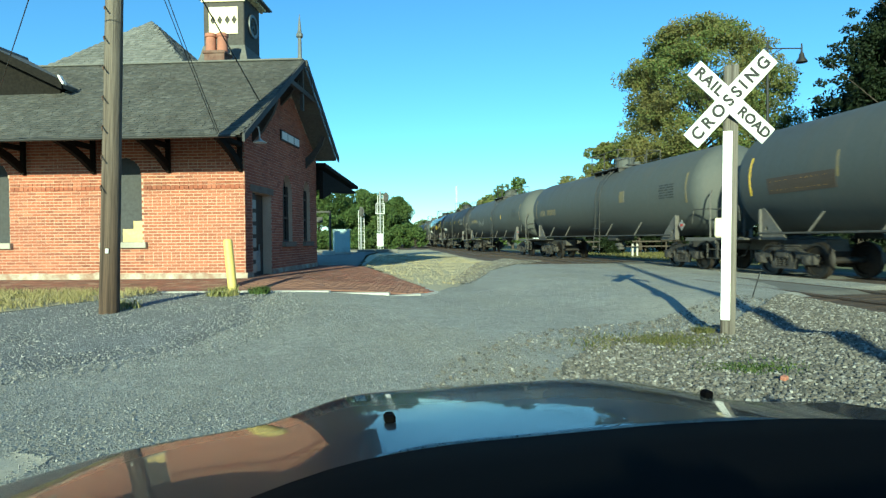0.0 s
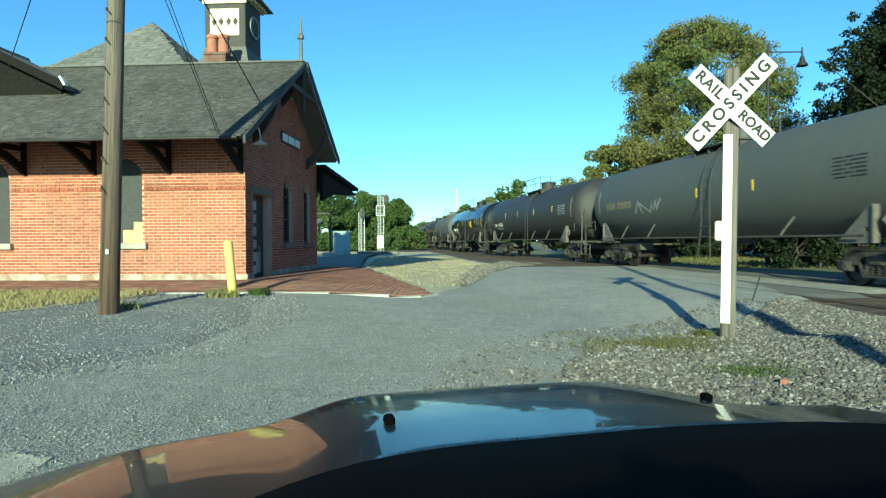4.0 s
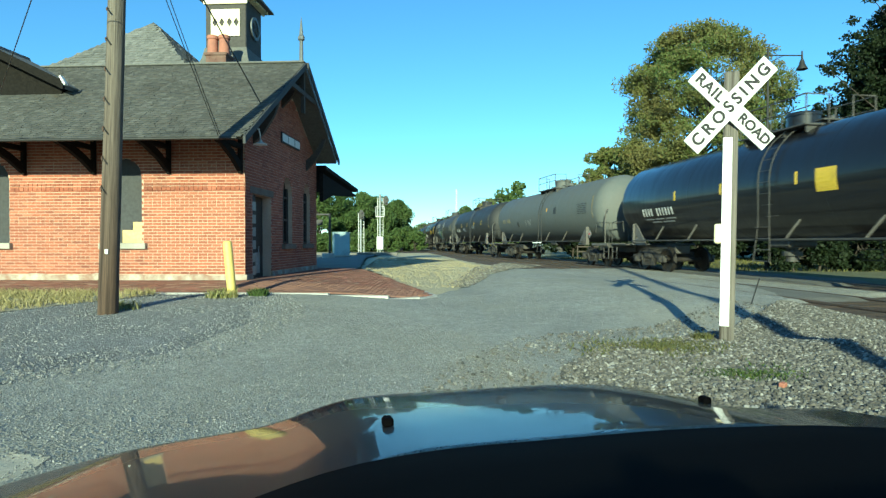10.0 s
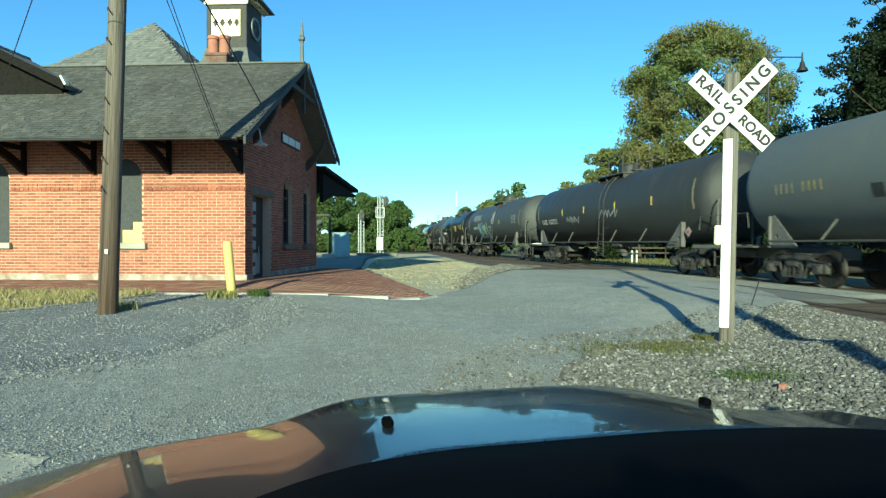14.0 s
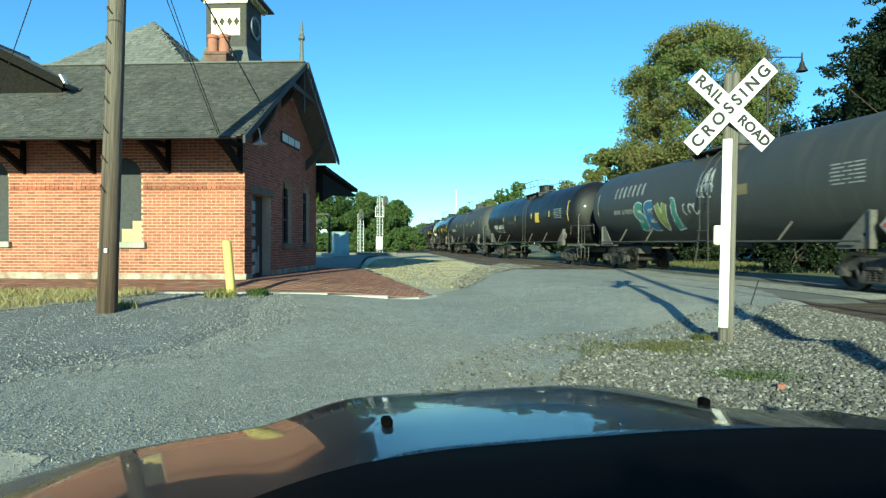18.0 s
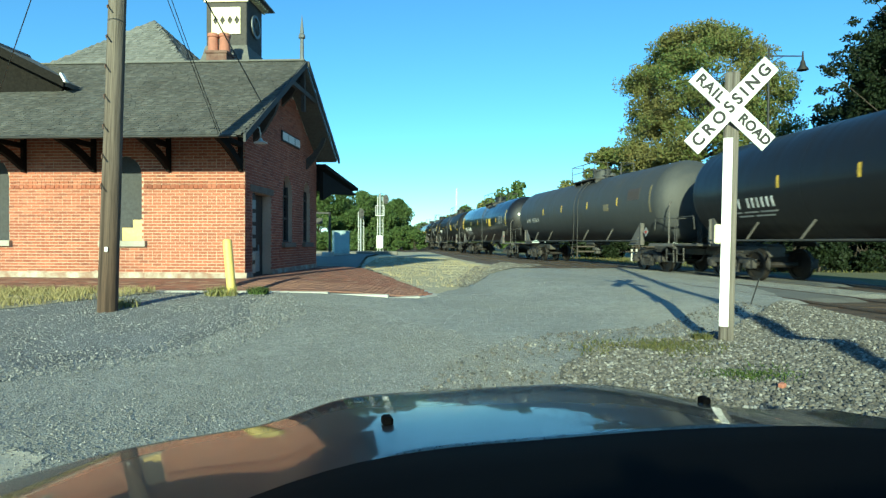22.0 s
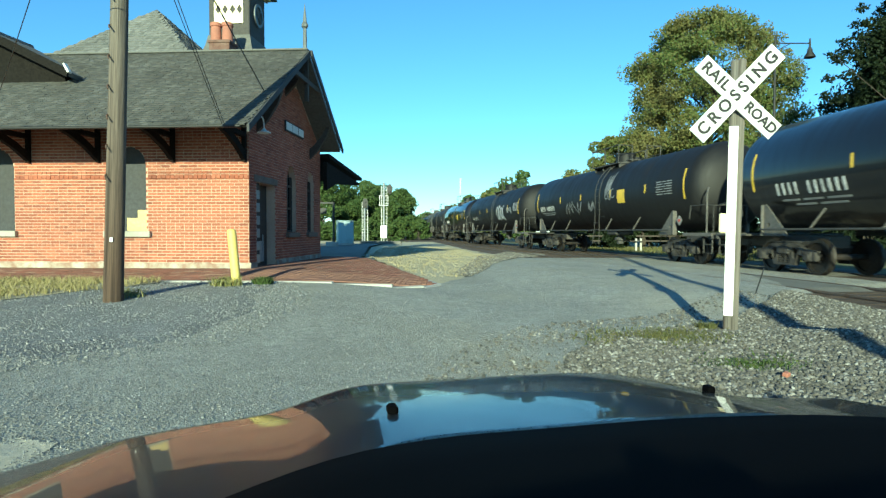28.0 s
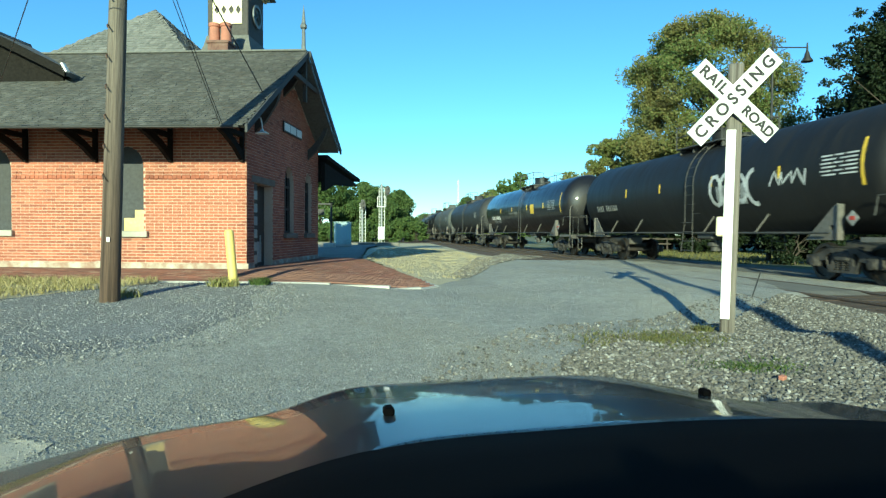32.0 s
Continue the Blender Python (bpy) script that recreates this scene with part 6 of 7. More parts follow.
# ------------------------------------------------------------------ posts and signs


def crossbuck():
    t = thing("crossing_sign", "white railroad crossing crossbuck on a weathered wooden post", "crossing sign", pose(3.22, 6.73, 0.0, 0, 0.9, 0))
    bm = bmesh.new()
    box(bm, (0.155, 0.15, 3.35), (0, 0, 1.42), Euler((0, 0, radians(-24))).to_matrix(), 0.015)
    part("post", bm, POSTWOOD, t, "weathered wooden post")
    bm = bmesh.new()
    box(bm, (0.098, 0.02, 2.12), (-0.062, -0.068, 1.29), Euler((0, 0, radians(-24))).to_matrix(), 0.004)
    part("white_strip", bm, WHITE, t, "white board nailed to the post")
    for word, ang, y, cut in (("RAILROAD", 42, -0.13, 1.125), ("CROSSING", -47.5, -0.155, 1.285)):
        m = pose(-0.06 if ang > 0 else -0.08, y, 2.655 if ang > 0 else 2.69, 0, ang, 0)
        bm = bmesh.new()
        box(bm, (cut, 0.02, 0.215), (0, 0, 0), None, 0.003)
        bl = part("blade", bm, WHITE, t, "white painted blade with black letters", False, m)
        if word == "RAILROAD":
            words = (("RAIL", -0.335), ("ROAD", 0.338))
        else:
            words = (("CROSSING", 0.0),)
        for wd, cx in words:
            fc = bpy.data.curves.new("lettering", "FONT")
            fc.body = wd
            fc.size = {"RAIL": 0.168, "ROAD": 0.152}[wd] if len(wd) == 4 else 0.18
            fc.offset = 0.006
            fc.align_x, fc.align_y = "CENTER", "CENTER"
            fc.space_character = {"RAIL": 1.12, "ROAD": 1.0}[wd] if len(wd) == 4 else 1.5
            fc.extrude = 0.0015
            fc.materials.append(BLACK)
            ob = new("lettering", fc)
            ob.parent = bl
            ob.matrix_local = pose(cx, -0.0125, 0, 90, 0, 0)
    bm = bmesh.new()
    box(bm, (0.09, 0.05, 0.22), (-0.125, -0.02, 1.27), None, 0.015)
    part("junction_box", bm, CREAM, t, "small cream box")
    return t


crossbuck()


def utility_pole(x, y, z, h, r, lean, label, steps=True):
    t = thing("utility_pole", label, "utility pole", pose(x, y, z, 0, lean, 0))
    bm = bmesh.new()
    rings = 14
    prof = [(r * (1 - 0.28 * i / rings) * (1 + 0.012 * math.sin(i * 2.3)), -0.3 + (h + 0.3) * i / rings) for i in range(rings + 1)]
    lathe(bm, prof, 16)
    part("shaft", bm, WOODPOLE, t, "", True)
    if steps:
        for i in range(7):
            bm = bmesh.new()
            zz = 1.9 + i * 0.42
            rr = r * (1 - 0.28 * zz / h)
            bent(bm, [(-rr * 0.75, -rr * 0.5, zz + 0.04), (-rr * 0.55, -rr - 0.02, zz), (-rr * 0.1, -rr - 0.10, zz - 0.06)], 0.011, 5)
            part("step", bm, RUST, t)
        bm = bmesh.new()
        box(bm, (0.045, 0.012, 0.065), (0.03, -r - 0.002, 1.0), None, 0.003)
        part("tag", bm, WHITE, t, "small white metal tag")
        bm = bmesh.new()
        rod(bm, (r * 0.78, -0.02, 0.4), (r * 0.72, -0.02, h - 0.2), 0.022, 6)
        part("conduit", bm, BLACK, t)
    return t


utility_pole(-4.81, 8.50, 0.05, 9.0, 0.136, 2.0, "tall weathered wooden utility pole standing in gravel")


def bollard():
    t = thing("bollard", "leaning yellow painted steel bollard", "bollard", pose(-3.69, 10.4, 0.16, 0, -5.0, 0))
    bm = bmesh.new()
    lathe(bm, [(0.078, -0.2), (0.078, 1.01), (0.066, 1.04), (0.03, 1.052), (0.0, 1.055)], 14)
    part("post", bm, YELLOW, t, "", True)


bollard()


# ------------------------------------------------------------------ trees
BARK = two_tone("bark", (0.03, 0.024, 0.019), (0.075, 0.06, 0.047), 10, 1.2, 0.95, 0, 0.8, 0.02)


def leaf_mat(name, tones):
    m, nt, b = material(name, 0.6)
    g = nt.nodes.new("ShaderNodeNewGeometry")
    n = len(tones)
    base = ramp(nt, g.outputs["Random Per Island"], [(i / (n - 1), t) for i, t in enumerate(tones)])
    big = noise_of(nt, coords(nt), 0.35, 3, 0.5)
    col = mix(nt, ramp(nt, big, [(0.4, (0, 0, 0)), (0.65, (0.6, 0.6, 0.6))]), base, tones[-1])
    nt.links.new(col, b.inputs["Base Color"])
    b.inputs["Specular IOR Level"].default_value = 0.25
    tr = nt.nodes.new("ShaderNodeBsdfTranslucent")
    nt.links.new(col, tr.inputs[0])
    mx = nt.nodes.new("ShaderNodeMixShader")
    mx.inputs[0].default_value = 0.3
    nt.links.new(b.outputs[0], mx.inputs[1])
    nt.links.new(tr.outputs[0], mx.inputs[2])
    nt.links.new(mx.outputs[0], nt.nodes["Material Output"].inputs[0])
    return m


LEAF_GREEN = leaf_mat("green_leaves", [(0.05, 0.085, 0.026), (0.085, 0.13, 0.038), (0.13, 0.17, 0.055), (0.06, 0.1, 0.03)])
LEAF_TURN = leaf_mat("turning_leaves", [(0.085, 0.13, 0.038), (0.115, 0.16, 0.046), (0.165, 0.175, 0.058), (0.125, 0.16, 0.048), (0.095, 0.142, 0.04), (0.215, 0.175, 0.07)])
# dark foliage, its tones lowered further to hold deep shade
LEAF_SHADE_DARK = leaf_mat("shade_dark_leaves", [(0.008, 0.015, 0.007), (0.014, 0.024, 0.010), (0.023, 0.034, 0.013)])


def leaves(pts, size, seed, mat):
    """Many small leaf clumps at the points, as one mesh."""
    rs = np.random.RandomState(seed)
    n = len(pts)
    pts = np.asarray(pts)
    a = rs.normal(size=(n, 3))
    a /= np.linalg.norm(a, axis=1)[:, None]
    b = np.cross(a, rs.normal(size=(n, 3)))
    b /= np.linalg.norm(b, axis=1)[:, None]
    w = size * rs.uniform(0.6, 1.3, (n, 1))
    c = np.cross(a, b)
    v = np.stack([pts - a * w, pts - b * w * 0.55 + c * w * 0.15, pts + a * w, pts + b * w * 0.55 + c * w * 0.15], 1).reshape(-1, 3)
    f = np.arange(4 * n).reshape(-1, 4)
    me = bpy.data.meshes.new("crown")
    me.from_pydata(v.tolist(), [], f.tolist())
    me.materials.append(mat)
    return me


def tree(label, x, y, z, height, spread, mat, seed, leaves_n=9000, size=0.22, low=0.25, lean=0.0, group="trees", limbs=22, clump=(0.22, 0.42)):
    r = random.Random(seed)
    rs = np.random.RandomState(seed)
    t = thing("tree", label, "tree", pose(x, y, z), group)
    bm = bmesh.new()
    tr = height * 0.022
    trunk = [Vector((0, 0, -0.2))]
    for i in range(1, 6):
        trunk.append(Vector((lean * i + r.uniform(-0.15, 0.15), r.uniform(-0.15, 0.15), height * 0.13 * i)))
    for i, (a, b) in enumerate(zip(trunk, trunk[1:])):
        rod(bm, a, b, tr * (1 - i * 0.14), 8, tr * (1 - (i + 1) * 0.14), False)
    clumps = []
    for i in range(limbs):
        base = trunk[r.randint(1, 5)]
        ang = r.uniform(0, 2 * math.pi)
        zc = height * r.uniform(low + 0.08, 0.97)
        k = math.sqrt(max(0.05, 1 - ((zc / height - (low + 1) / 2) / ((1 - low) / 2 + 0.05)) ** 2))
        rad = spread * k * r.uniform(0.35, 0.95)
        tip = Vector((rad * math.cos(ang) + lean * 3, rad * math.sin(ang), zc))
        mid = base.lerp(tip, 0.5) + Vector((0, 0, -0.05 * height))
        rod(bm, base, mid, tr * 0.32, 6, tr * 0.2, False)
        rod(bm, mid, tip, tr * 0.2, 5, tr * 0.05, False)
        clumps.append((tip, spread * r.uniform(*clump)))
        clumps.append((mid.lerp(tip, 0.6), spread * 0.82 * r.uniform(*clump)))
    part("trunk", bm, BARK, t)
    pts = []
    per = leaves_n // len(clumps)
    for c, rad in clumps:
        d = rs.normal(size=(per, 3))
        d /= np.linalg.norm(d, axis=1)[:, None]
        q = d * (rad * rs.uniform(0.35, 1.0, (per, 1)) ** 0.6) * np.array([1, 1, 0.72])
        q += np.array(c)
        pts.append(q)
    pts = np.concatenate(pts)
    pts = pts[pts[:, 2] > height * low * 0.6]
    part("crown", leaves(pts, size, seed, mat), mat, t)
    return t


def full_tree(label, x, y, z, height, envelope, mat, seed, n_clumps, per, size, clump, tips=(), group="trees"):
    """A broad tree: limbs out to leafy clumps that fill an envelope of (height, radius); tips: boughs that reach further out."""
    r = random.Random(seed)
    rs = np.random.RandomState(seed)
    t = thing("tree", label, "tree", pose(x, y, z), group)
    bm = bmesh.new()
    tr = height * 0.024
    trunk = [Vector((r.uniform(-0.12, 0.12) * i, r.uniform(-0.12, 0.12) * i, height * 0.14 * i - (0.2 if i == 0 else 0))) for i in range(7)]
    for i, (a, b) in enumerate(zip(trunk, trunk[1:])):
        rod(bm, a, b, tr * (1 - i * 0.13), 8, tr * (1 - (i + 1) * 0.13), False)
    hs, rads = [a for a, _ in envelope], [b for _, b in envelope]
    clumps = []
    while len(clumps) < n_clumps:
        zc = r.uniform(hs[0], hs[-1])
        rad = float(np.interp(zc, hs, rads))
        if r.uniform(0, max(rads)) > rad + 0.6:
            continue
        ang = r.uniform(0, 2 * math.pi)
        rc = r.uniform(*clump)
        rho = max(0.0, rad - rc * 0.8) * math.sqrt(r.uniform(0.25, 1.0))
        clumps.append((Vector((rho * math.cos(ang), rho * math.sin(ang), zc)), rc))
    for tip in tips:
        b = Vector(tip)
        a = Vector((0, 0, b.z - 1.2))
        for k in range(7):
            q = a.lerp(b, 0.25 + 0.75 * k / 6) + Vector((r.uniform(-0.2, 0.2), r.uniform(-0.6, 0.6), r.uniform(-0.25, 0.15)))
            clumps.append((q, clump[0] * (1.0 - 0.09 * k)))
    for i, (c, rc) in enumerate(clumps):
        if i % 4 == 0:
            base = trunk[min(6, max(1, int((c.z * 0.72) / (height * 0.14))))]
            mid = base.lerp(c, 0.55) + Vector((0, 0, -0.03 * height))
            rod(bm, base, mid, tr * 0.15, 6, tr * 0.08, False)
            rod(bm, mid, c, tr * 0.08, 5, tr * 0.03, False)
    part("trunk", bm, BARK, t)
    pts = []
    for c, rc in clumps:
        k = int(per * (rc / clump[1]) ** 2)
        d = rs.normal(size=(k, 3))
        d /= np.linalg.norm(d, axis=1)[:, None]
        wob = 1 + 0.25 * np.sin(d[:, :1] * 5 + rc * 9) * np.cos(d[:, 1:2] * 4 + rc * 5)
        pts.append(d * (rc * wob * rs.uniform(0.15, 1.0, (k, 1)) ** 0.5) * np.array([1, 1, 0.62]) + np.array(c))
    part("crown", leaves(np.concatenate(pts), size, seed, mat), mat, t)
    return t


full_tree("large tree with green and yellowing leaves behind the train", 19.6, 45, 0, 17.7, [(3.0, 4.8), (6.0, 6.6), (9.5, 7.0), (12.5, 6.7), (14.8, 5.6), (16.2, 4.3), (17.0, 2.6)], LEAF_TURN, 5, 330, 760, 0.10, (0.75, 1.45))
full_tree("tall dark leafy tree beside the crossing road", 24.0, 27, 0, 17.5, [(3.0, 5.0), (6.0, 6.2), (9.0, 6.0), (12.0, 4.6), (15.0, 3.2), (17.2, 1.4)], LEAF_SHADE_DARK, 8, 210, 1300, 0.085, (0.7, 1.3),
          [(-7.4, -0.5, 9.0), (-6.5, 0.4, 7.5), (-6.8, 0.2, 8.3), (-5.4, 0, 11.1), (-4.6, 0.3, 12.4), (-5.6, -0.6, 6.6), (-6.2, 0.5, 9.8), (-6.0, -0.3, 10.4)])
tree("small leafy tree behind the train", 16.6, 50, 0, 8.0, 3.2, LEAF_TURN, 11, 26000, 0.10, 0.12, 0.0, "trees", 36, (0.16, 0.30))

# ------------------------------------------------------------------ the car that carries the camera
CARPAINT, _nt, _b = material("black_car_paint", 0.35)
_b.inputs["Base Color"].default_value = (0.016, 0.016, 0.020, 1)
_b.inputs["Coat Weight"].default_value = 1.0
_b.inputs["Coat Roughness"].default_value = 0.03
_b.inputs["Coat IOR"].default_value = 1.7
bump(_nt, _b, noise_of(_nt, coords(_nt), 3.0, 2, 0.4), 0.02, 0.01)
CABIN, _nt, _b = material("black_cabin_plastic", 0.8)
_b.inputs["Base Color"].default_value = (0.0015, 0.0015, 0.0018, 1)
_b.inputs["Specular IOR Level"].default_value = 0.04
TYRE, _nt, _b = material("tyre_rubber", 0.85)
_b.inputs["Base Color"].default_value = (0.012, 0.012, 0.012, 1)
CAR_YAW = 14.0
MID = 0.52            # the crest of the bonnet, to the right of the eye
BODY = 0.355          # the car's middle line


def soft_over(x, w=0.05):
    return w * math.log1p(math.exp(min(60.0, x / w)))


def hood_z(x, y):
    """Height of the bonnet: a flat middle, wings falling to both sides, a rolled front edge."""
    u = abs(x - MID)
    crown = 0.8567 - 0.085 * (y - 1.1) - 0.07 * max(0.0, y - 0.93) ** 2
    if x < MID:
        side = 0.354 * soft_over(u - 0.42, 0.03) - 0.30 * soft_over(u - 0.580, 0.03) + 0.024 * soft_over(u - 0.63, 0.012) + 0.03 * soft_over(u - 0.75, 0.04) + 0.13 * soft_over(u - 0.876, 0.04)
    else:
        side = 0.251 * soft_over(u - 0.234, 0.06) - 0.199 * soft_over(u - 0.635)
    front = 3.0 * max(0.0, y - 1.33) ** 2
    return crown - side - front


def car():
    t = thing("car", "black car with a glossy bonnet parked on the lot", "car", pose(0, 0, 0, 0, 0, CAR_YAW))
    bm = bmesh.new()
    nx, ny = 80, 40
    grid = []
    for j in range(ny + 1):
        row = []
        for i in range(nx + 1):
            x = MID - 1.25 + 2.17 * i / nx
            yf = 1.43 - 0.05 * min(1.05, abs(x - MID) / 0.9) ** 4
            yb = 0.815 - 0.22 * smooth_step(0.3, 0.9, abs(x - MID))
            y = yb + (yf - yb) * j / ny
            row.append(bm.verts.new((x, y, hood_z(x, y))))
        grid.append(row)
    for a, b in zip(grid, grid[1:]):
        for i in range(nx):
            bm.faces.new((a[i], a[i + 1], b[i + 1], b[i]))
    bmesh.ops.solidify(bm, geom=bm.faces[:], thickness=0.02)
    part("bonnet", bm, CARPAINT, t, "glossy black bonnet", True)
    swap = Matrix(((0, 0, 1, BODY - 1.03), (1, 0, 0, 0), (0, 1, 0, 0), (0, 0, 0, 1)))
    bm = bmesh.new()
    prism(bm, [(-2.7, 0.25), (1.42, 0.25), (1.47, 0.40), (1.40, 0.60), (0.55, 0.60), (0.45, 0.80), (-2.6, 0.84), (-2.75, 0.6)], 2.06, swap)
    part("body", bm, CARPAINT, t)
    bm = bmesh.new()
    prism(bm, [(-2.5, 0.84), (-1.95, 1.27), (-1.75, 1.33), (-1.25, 1.36), (-0.95, 1.345), (-0.95, 1.32), (-1.25, 1.335), (-1.7, 1.295), (-2.35, 0.84)], 1.52, Matrix(((0, 0, 1, MID - 0.76), (1, 0, 0, 0), (0, 1, 0, 0), (0, 0, 0, 1))))
    part("roof", bm, CARPAINT, t)
    for sx in (-1, 1):
        bm = bmesh.new()
        rod(bm, (MID + sx * 0.82, 0.70, 0.80), (MID + sx * 0.72, -0.95, 1.335), 0.035, 8)
        part("pillar", bm, CARPAINT, t)
        bm = bmesh.new()
        box(bm, (0.05, 2.5, 0.08), (MID + sx * 0.80, -1.0, 0.87))
        box(bm, (0.04, 0.25, 0.5), (MID + sx * 0.77, -0.95, 1.1))
        box(bm, (0.04, 0.6, 0.48), (MID + sx * 0.77, -1.8, 1.08))
        part("door_frame", bm, CARPAINT, t)
    # cowl and dashboard
    bm = bmesh.new()
    rows = []
    for i in range(41):
        x = MID + 0.88 * (-1 + 2 * i / 40)
        back = (0.23 if x > MID else 0.18) * smooth_step(0.25, 0.85, abs(x - MID))
        dip = 0.05 * smooth_step(0.42, 0.88, abs(x - MID)) * (1 if x < MID else 0) + 0.010 * smooth_step(-0.1, 0.3, x) + 0.013 * smooth_step(0.5, 0.9, x)
        prof = [(0.845 - back, 0.80), (0.835 - back, 0.876 - dip), (0.81 - back, 0.889 - dip), (0.70 - back, 0.896 - dip * 0.8), (0.45 - back, 0.90 - dip * 0.5), (0.12, 0.87), (0.1, 0.70)]
        rows.append([bm.verts.new((x, y, z)) for y, z in prof])
    for a, b in zip(rows, rows[1:]):
        for k in range(6):
            bm.faces.new((a[k], a[k + 1], b[k + 1], b[k]))
    part("dashboard", bm, CABIN, t, "black dashboard and cowl", True)
    for x, y in ((0.15, 0.985), (0.825, 1.06)):
        bm = bmesh.new()
        box(bm, (0.018, 0.026, 0.016), (x, y, hood_z(x, y) + 0.006), None, 0.004)
        part("washer_nozzle", bm, CABIN, t)
    wm = shared("tyre", lambda b: lathe(b, [(0.2, -0.1), (0.31, -0.1), (0.33, -0.07), (0.33, 0.07), (0.31, 0.1), (0.2, 0.1), (0.2, -0.1)], 24, "X"), TYRE, True)
    for sx in (-0.92, 0.92):
        for y in (0.85, -1.85):
            part("wheel", wm, TYRE, t, "", False, pose(BODY + sx, y, 0.33))


car()

# ------------------------------------------------------------------ beyond the lot


def street_lamp():
    t = thing("street_lamp", "tall street lamp with a bell shade on a long arm", "street lamp", pose(15.3, 28.0, 0.0))
    bm = bmesh.new()
    lathe(bm, [(0.12, 0), (0.12, 0.6), (0.07, 0.7), (0.045, 10.3), (0.0, 10.35)], 12)
    part("post", bm, BLACK, t, "", True)
    bm = bmesh.new()
    rod(bm, (-0.1, 0, 9.98), (1.62, 0, 9.98), 0.03, 8)
    rod(bm, (0.0, 0, 9.6), (0.7, 0, 9.97), 0.018, 6)
    part("arm", bm, BLACK, t)
    bm = bmesh.new()
    lathe(bm, [(0.03, 10.2), (0.05, 9.80), (0.10, 9.72), (0.13, 9.55), (0.24, 9.38), (0.25, 9.32), (0.2, 9.32), (0.0, 9.45)], 16, "Z", (1.6, 0, 0))
    part("shade", bm, BLACK, t, "dark bell shade", True)


street_lamp()


def signal_mast(x, y, z, h, heads, label, box_low):
    t = thing("railway_signal", label, "railway signal", pose(x, y, z), "railway signals")
    bm = bmesh.new()
    rod(bm, (0, 0, 0), (0, 0, h), 0.09, 10)
    part("mast", bm, GREYMETAL, t)
    bm = bmesh.new()
    for sx in (-0.28, 0.28):
        rod(bm, (sx, 0.25, 0.1), (sx, 0.25, h * 0.93), 0.025, 5)
    n = int(h / 0.35)
    for i in range(n):
        rod(bm, (-0.28, 0.25, 0.3 + i * 0.33), (0.28, 0.25, 0.3 + i * 0.33), 0.018, 5)
    part("ladder", bm, WHITE, t)
    for hx, hz in heads:
        bm = bmesh.new()
        lathe(bm, [(0.0, 0.0), (0.32, 0.0), (0.32, 0.05), (0.0, 0.05)], 18, "Y")
        bmesh.ops.transform(bm, verts=bm.verts, matrix=Matrix.Translation((hx, -0.28, hz)) @ Matrix.Diagonal((0.85, 1, 1.55, 1)))
        hd = part("target", bm, BLACK, t, "black oval signal target")
        for dz in (-0.2, 0.2):
            bm = bmesh.new()
            lathe(bm, [(0.09, -0.2), (0.1, -0.2), (0.1, 0.0), (0.0, 0.0)], 10, "Y", (hx, -0.32, hz + dz))
            part("lens_hood", bm, BLACK, hd)
    if box_low:
        bm = bmesh.new()
        box(bm, (0.65, 0.6, 1.3), (0.0, 0, 1.05), None, 0.04)
        part("relay_case", bm, WHITE, t, "pale grey equipment case")
        bm = bmesh.new()
        box(bm, (0.9, 0.5, 0.06), (0.0, 0, h * 0.62), None, 0.01)
        for sx in (-0.42, 0.42):
            rod(bm, (sx, 0, h * 0.62), (sx, 0, h * 0.62 + 1.0), 0.03, 5)
        rod(bm, (-0.42, 0, h * 0.62 + 1.0), (0.42, 0, h * 0.62 + 1.0), 0.03, 5)
        part("service_platform", bm, WHITE, t)


signal_mast(-6.35, 60.0, 0.1, 6.0, [(0.62, 5.35)], "tall railway signal with a black oval target and pale case", True)
signal_mast(-8.3, 60.0, 0.1, 4.4, [(0.1, 3.9)], "shorter railway signal mast with ladder", False)


def cabinet():
    t = thing("equipment_cabinet", "pale blue steel equipment cabinet on a concrete foot", "cabinet", pose(-6.95, 40.5, 0.25, 0, 0, 20))
    bm = bmesh.new()
    box(bm, (1.05, 0.8, 1.5), (0, 0, 0.85), None, 0.03)
    part("body", bm, BLUEGREY, t)
    bm = bmesh.new()
    box(bm, (1.15, 0.9, 0.12), (0, 0, 0.06), None, 0.01)
    part("foot", bm, CONCRETE, t)
    bm = bmesh.new()
    box(bm, (1.12, 0.87, 0.07), (0, 0, 1.63), None, 0.02)
    part("lid", bm, BLUEGREY, t)
    bm = bmesh.new()
    box(bm, (0.48, 0.02, 1.35), (-0.25, -0.41, 0.85), None, 0.005)
    part("door", bm, BLUEGREY, t)
    bm = bmesh.new()
    box(bm, (0.48, 0.02, 1.35), (0.25, -0.41, 0.85), None, 0.005)
    part("door", bm, BLUEGREY, t)


BLUEGREY = two_tone("pale_blue_enamel", (0.30, 0.40, 0.42), (0.42, 0.52, 0.54), 14, 1.2, 0.5, 0.0, 0.1, 0.003)
cabinet()


